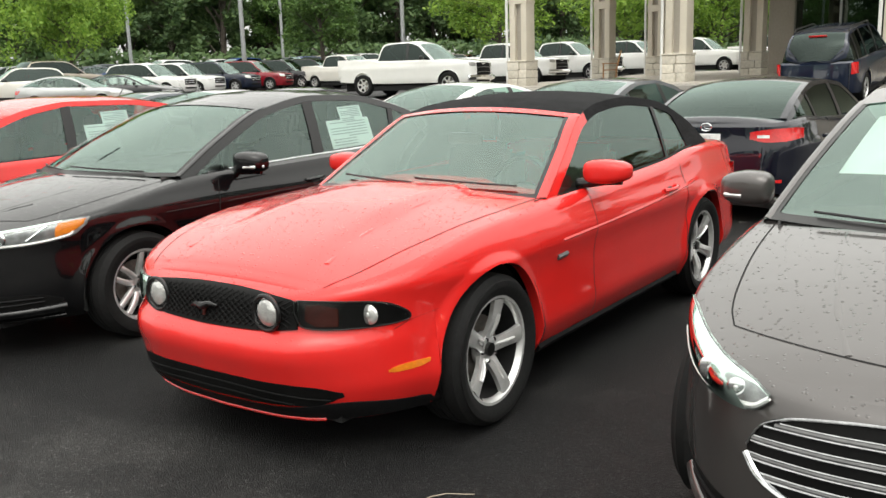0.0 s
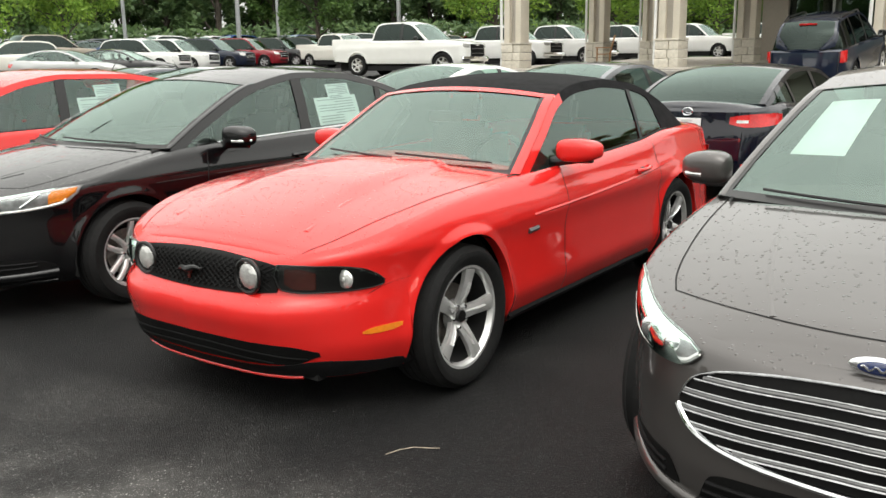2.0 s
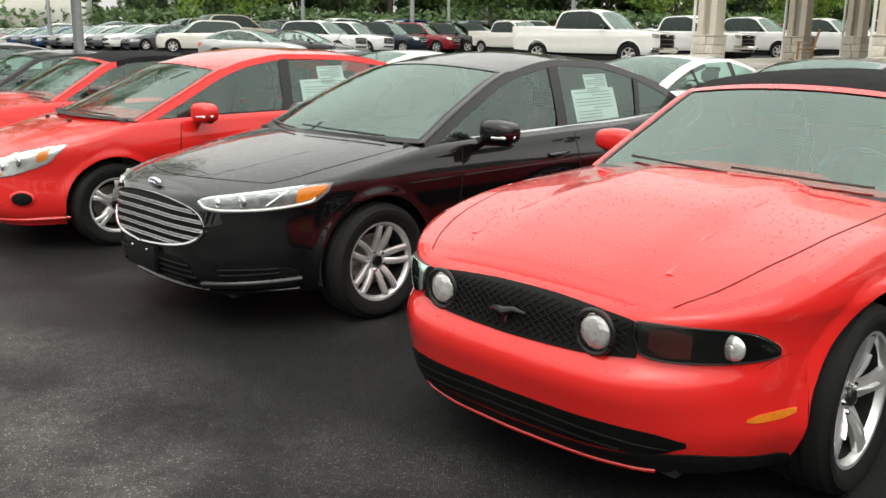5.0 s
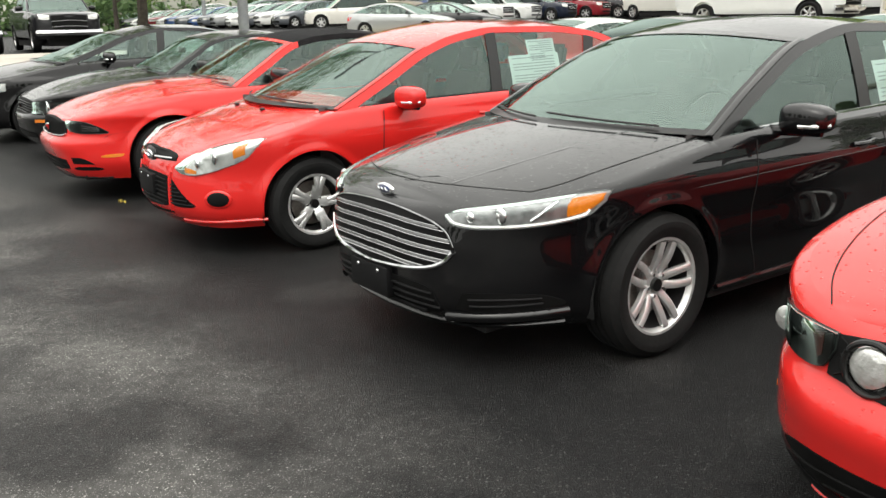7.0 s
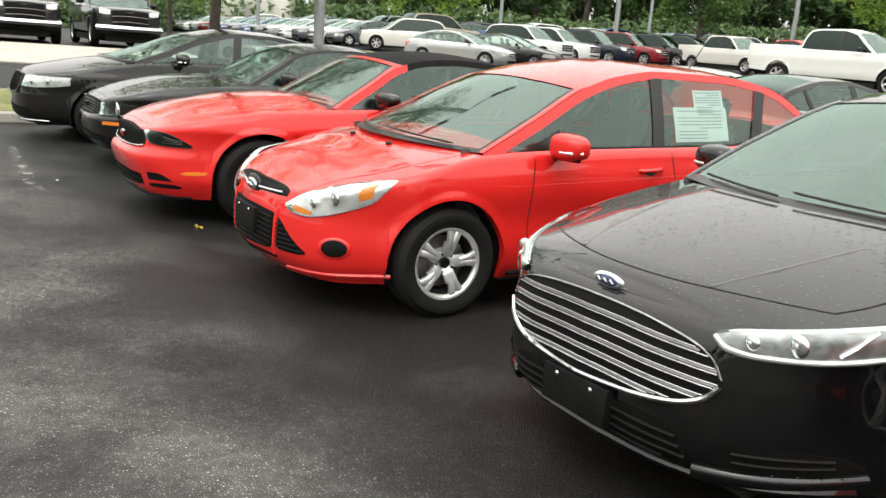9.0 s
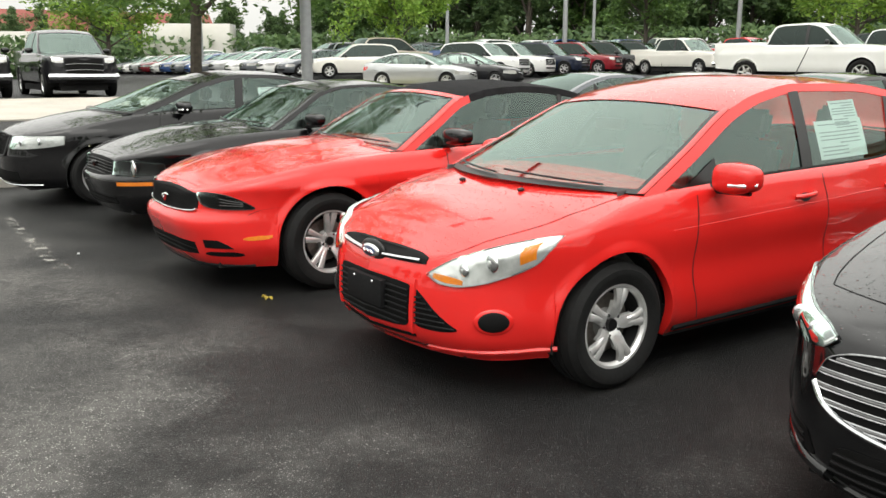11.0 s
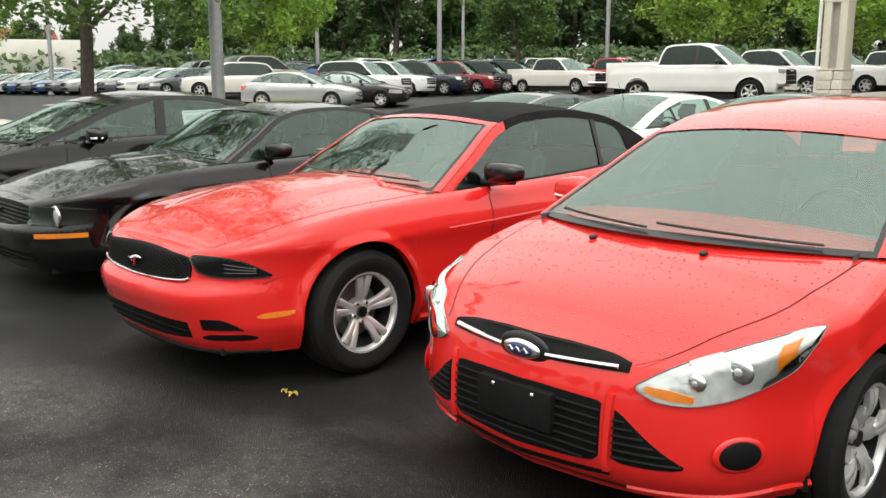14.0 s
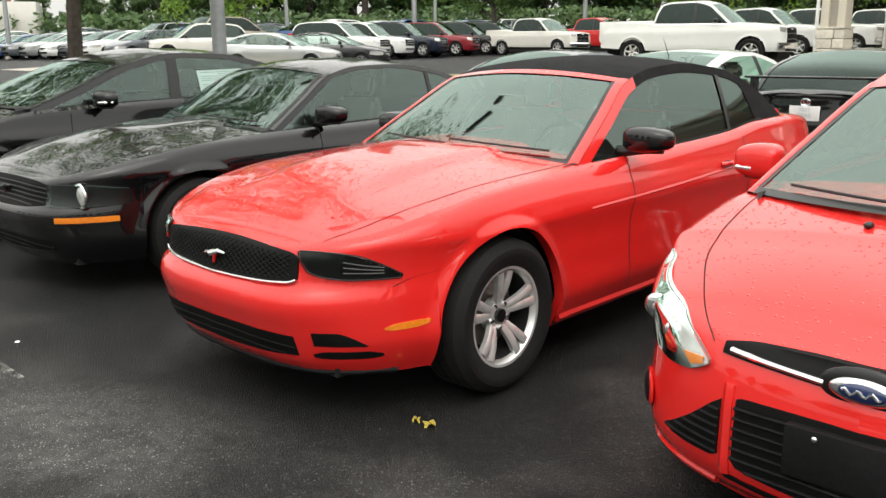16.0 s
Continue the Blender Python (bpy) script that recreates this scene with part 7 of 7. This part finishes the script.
def far_front(car, sh, kind):
    zt = float(spline(sh.s["top"])(-0.8))
    tall = kind in ("suv", "pickup")
    z0, z1 = (0.62, zt - 0.03) if tall else (0.50, zt - 0.06)
    gr = [(-0.5, z0, z1), (0, z0 - 0.01, z1 + 0.01), (0.5, z0, z1)] if tall else [(-0.46, z0 + 0.08, z1 - 0.04), (0, z0, z1), (0.46, z0 + 0.08, z1 - 0.04)]
    face_patch(car, sh, "grille", gr, MESH, 0.012, 0.03, sg=1, n=10, m=4)
    grille_bars(car, sh, gr, 2, 0.012, CHROME if kind != "pickup" else DARKALLOY, 0.02)
    for sg in (-1, 1):
        lamp = [(0.55, z1 - 0.12, z1), (0.7, z1 - 0.13, z1 + 0.02), (0.84, z1 - 0.10, z1 + 0.03)]
        face_patch(car, sh, "headlamp", lamp, REFLECTOR, 0.012, 0.03, sg=sg, n=8, m=4)
        face_patch(car, sh, "tail_lamp", [(0.6, 0.75 + 0.1 * tall, 0.9 + 0.1 * tall), (0.85, 0.75 + 0.1 * tall, 0.9 + 0.15 * tall)], TAILRED, 0.012, 0.03, "rear", sg, n=6, m=4)
        x = sh.s["cab"][0] + 0.42
        put("door_mirror", ellipsoid(x, sg * (sh.gy(x, sh.belt(x)) + 0.16), sh.belt(x) + 0.08, 0.07, 0.12, 0.08, TRIM, 10), car)
    if kind == "pickup":
        for x0, z, mat in ((-0.99, 0.58, CHROME),):
            P = [sh.front(y, z, 0.04) for y in np.linspace(-0.9, 0.9, 9)]
            put("chrome_bumper", tube(P, 0.10, mat, 8), car, "chrome front bumper")
    face_patch(car, sh, "lower_intake", [(-0.5, 0.3 + 0.12 * tall, 0.4 + 0.1 * tall), (0.5, 0.3 + 0.12 * tall, 0.4 + 0.1 * tall)], MESH, 0.008, 0.02, sg=1, n=10, m=4)


def far_car(kind, paint, s, k, yaw, group="far lot cars"):
    key = (kind, paint.name)
    p = lot(s, k)
    m = Matrix.Translation(p) @ pose(0, 0, 0, 0, 0, yaw)
    if key in PROTO:
        return copy_thing(PROTO[key], m)
    words = paint.name.replace("_paint", "").replace("_", " ")
    what = {"sedan": "saloon car parked in the far lot", "suv": "sport utility car parked in the far lot", "hatch": "hatchback parked in the far lot", "pickup": "crew-cab pickup truck with chrome bumper"}[kind]
    car, sh = begin_car(NAMES[kind], FAR[kind](), paint, m, words + " " + what, "pickup" if kind == "pickup" else "car", 1 if kind == "pickup" else 0, group)
    far_front(car, sh, kind)
    PROTO[key] = car
    return car


NOSE_R, NOSE_L, NOSE_US, NOSE_AWAY = YAW + 90, YAW - 90, YAW, YAW + 180
far_car("pickup", WHITE, 22.4, 15.9, NOSE_R + 8)
far_car("pickup", CREAM, 34.3, 31.5, NOSE_R)
far_car("pickup", WHITE, 31.5, 18.0, NOSE_R)
far_car("pickup", WHITE, 35.5, 17.3, NOSE_R)
far_car("pickup", FARRED, 38.5, 30.5, NOSE_R)
far_car("pickup", FARBLACK, 38.0, 22.5, NOSE_R)
far_car("pickup", FARBLACK, 41.5, 24.0, NOSE_R)
for s, k, c in ((44, 14, WHITE), (48, 10.5, WHITE), (52, 8.5, WHITE), (41, 16.5, WHITE), (56, 6, WHITE), (47, 18, SILVER)):
    far_car("pickup", c, s, k, NOSE_R)
for s in (2.2, -0.6, -3.4):
    far_car("pickup", FARBLACK, s, 28.3, NOSE_R)
# first row of the far lot
for i, (kind, c) in enumerate((("sedan", SILVER), ("sedan", FARBLACK), ("suv", WHITE), ("suv", WHITE), ("suv", BLUE), ("suv", MAROON), ("suv", FARBLACK), ("suv", FARBLACK))):
    far_car(kind, c, 18.2 + i * 2.65 - (0.7 if i < 2 else 0), 35.4 + i * 0.2 - (4.3 if i < 2 else 0.9 if i == 2 else 0), NOSE_R + (36 if i < 2 else 22))
far_car("suv", CREAM, 17.6, 42.6, NOSE_L + 66)
rf = random.Random(9)
kinds = ["sedan"] * 4 + ["suv"] * 4 + ["hatch"] * 2
cols = [WHITE, WHITE, WHITE, SILVER, SILVER, SLATE, FARBLACK, MAROON, FARBLUE, BEIGE, CREAM, SLATE]
for i in range(16):
    far_car("sedan" if i % 3 else "hatch", (SLATE, WHITE, SLATE, WHITE, SILVER, SLATE, FARBLUE, SLATE, FARBLUE, WHITE, MAROON, SILVER, WHITE, SLATE, WHITE, SILVER)[i], 17.2 - i * 0.05, 46.0 + i * 2.5, NOSE_US)
for s in (23.2, 28.6, 34.5, 40.5):
    for i in range(12):
        far_car(rf.choice(kinds), rf.choice(cols), s + rf.uniform(-0.3, 0.3), 43 + i * 2.7 + rf.uniform(-0.2, 0.2), NOSE_US if rf.random() < 0.6 else NOSE_AWAY)
for s in (44, 49.5, 55.5, 61):
    for i in range(13):
        k = 24.5 + i * 2.8 + rf.uniform(-0.2, 0.2)
        if s == 44 and k > 38:
            continue
        far_car(rf.choice(kinds), rf.choice(cols), s + rf.uniform(-0.3, 0.3), k, NOSE_US if rf.random() < 0.5 else NOSE_AWAY)

# ---- beyond the lot ----


def trailer(x, y, L, yaw):
    t = thing("box_trailer", Matrix.Translation((x, y, ground_z(x, y))) @ pose(0, 0, 0, 0, 0, yaw), "long white box trailer beyond the car lot", "trailer")
    put("box", box_mesh(-L / 2, L / 2, -1.25, 1.25, 1.1, 3.9, CREAM, 0.04), t)
    for x0 in (-L / 2 + 1, -L / 2 + 2.2, L / 2 - 2):
        for sg in (-1, 1):
            put("wheel", lathe([(0.1, -0.15), (0.5, -0.15), (0.5, 0.15), (0.1, 0.15)], RUBBER, 18), t, "", pose(x0, sg * 1.0, 0.5))
    put("chassis", box_mesh(-L / 2 + 0.3, L / 2 - 0.3, -0.6, 0.6, 0.8, 1.1, GAPSHADE), t)


trailer(-39.2, 77.4, 7.6, 12)
trailer(-52, 74, 8, 15)
shed = thing("low_building", Matrix.Translation((-58, 88, 1.1)) @ pose(0, 0, 0, 0, 0, 35), "low far building with a red pitched roof", "building")
put("wall", box_mesh(-14, 14, -5, 5, 0, 3.6, WALLPAINT), shed)
g = [[(x, y, z) for x in (-14.6, 14.6)] for y, z in ((-5.8, 3.4), (0, 6.4), (5.8, 3.4))]
put("roof", grid_mesh(g, ROOFRED, smooth=False), shed)
for i in range(8):
    put("window", box_mesh(-12.5 + i * 3.4, -10.9 + i * 3.4, -5.04, -5.003, 1.1, 2.5, OFFICE), shed)

# ---- rocking chair under the canopy ----
rc = thing("rocking_chair", Matrix.Translation(lot(27.5, 12.6, 0.16)) @ pose(0, 0, 0, 0, 0, YAW - 60), "honey-coloured wooden rocking chair under the canopy", "chair")
put("seat", box_mesh(-0.26, 0.26, -0.28, 0.28, 0.42, 0.46, WOOD, 0.01), rc)
for y in (-0.27, 0.27):
    put("rocker", tube([(-0.5, y, 0.10), (-0.25, y, 0.03), (0.1, y, 0.01), (0.45, y, 0.06), (0.6, y, 0.12)], 0.022, WOOD, 6), rc)
    put("leg", tube([(-0.24, y, 0.03), (-0.24, y, 0.68)], 0.022, WOOD, 6), rc)
    put("back_post", tube([(0.22, y, 0.03), (0.26, y, 0.5), (0.42, y, 1.15)], 0.022, WOOD, 6), rc)
    put("armrest", box_mesh(-0.30, 0.32, y - 0.04, y + 0.04, 0.67, 0.70, WOOD, 0.008), rc)
for i in range(6):
    y = -0.2 + i * 0.08
    put("back_slat", tube([(0.27, y, 0.5), (0.40, y, 1.08)], 0.016, WOOD, 5), rc)
put("top_rail", tube([(0.41, -0.29, 1.12), (0.41, 0.29, 1.12)], 0.03, WOOD, 6), rc)

# ---- small things on the asphalt ----
DRYLEAF = material("dry_leaf", (0.35, 0.27, 0.03), 0.7, scale=40, vary=0.3)
STRAW = material("straw", (0.36, 0.31, 0.24), 0.8, scale=40, vary=0.2)


def fallen_leaf(x, y, size, turn):
    r = random.Random(int(x * 100))
    v = []
    for i in range(16):
        a = 2 * math.pi * i / 16
        q = size * (0.55 + 0.45 * abs(math.cos(2.5 * a))) * r.uniform(0.8, 1.1)
        v.append((q * math.cos(a), q * math.sin(a), 0.012 + 0.012 * math.sin(3 * a)))
    v.append((0, 0, 0.02))
    ob = new("leaf", mesh_of(v, [(i, (i + 1) % 16, 16) for i in range(16)], DRYLEAF, False))
    ob.matrix_basis = pose(x, y, 0.0, 0, 0, turn)
    tagged(ob, "fallen yellow leaf lying on the asphalt", "leaf")


fallen_leaf(-5.708, 9.214, 0.034, 20)
fallen_leaf(-5.758, 9.254, 0.020, 100)
straw = tagged(new("straw", tube([(-0.10, 0.0, 0.004), (-0.04, 0.02, 0.006), (0.02, 0.022, 0.008), (0.09, 0.0, 0.004), (0.12, -0.01, 0.004)], 0.0022, STRAW, 5)), "thin dry grass stalk lying on the asphalt", "straw")
straw.matrix_basis = pose(0.334, 3.777, 0.002, 0, 0, 8)
for i, (x, y) in enumerate(((1.95, 6.5), (-7.83, 10.33))):
    bit = tagged(new("litter_scrap", ellipsoid(0, 0, 0.006, 0.014, 0.010, 0.006, PAPER, 10)), "tiny white scrap lying on the asphalt", "litter")
    bit.matrix_basis = pose(x, y, 0.0, 0, 0, 40 * i)


def worn_paint():
    m = bpy.data.materials.new("worn_line_paint")
    m.use_nodes = True
    n, l = m.node_tree.nodes, m.node_tree.links
    p = n["Principled BSDF"]
    p.inputs["Base Color"].default_value = (0.38, 0.37, 0.34, 1)
    p.inputs["Roughness"].default_value = 0.8
    tc = n.new("ShaderNodeTexCoord")
    a = n.new("ShaderNodeTexNoise")
    a.inputs["Scale"].default_value, a.inputs["Detail"].default_value = 9.0, 8.0
    l.new(tc.outputs["Object"], a.inputs["Vector"])
    r = n.new("ShaderNodeMapRange")
    r.inputs["From Min"].default_value, r.inputs["From Max"].default_value, r.inputs["To Max"].default_value = 0.50, 0.62, 0.55
    l.new(a.outputs["Fac"], r.inputs["Value"])
    l.new(r.outputs[0], p.inputs["Alpha"])
    return m


LINE = worn_paint()


def stripe(s0, s1, k0, k1):
    n = 14
    g = [[lot(s0 + (s1 - s0) * j, k0 + (k1 - k0) * i / n, 0.004) for j in (0, 1)] for i in range(n + 1)]
    tagged(new("parking_line", grid_mesh(g, LINE, flip=True, smooth=False)), "worn white parking line on the asphalt", "parking line", "parking lines", "structure")


stripe(5.6, 5.72, -4.0, 13.2)
stripe(-2.32, -2.2, 8.3, 11.2)
for k in (-1.42, 1.2, 3.75, 6.25, 8.85, 11.4):
    stripe(3.2, 5.6, k - 0.05, k + 0.05)
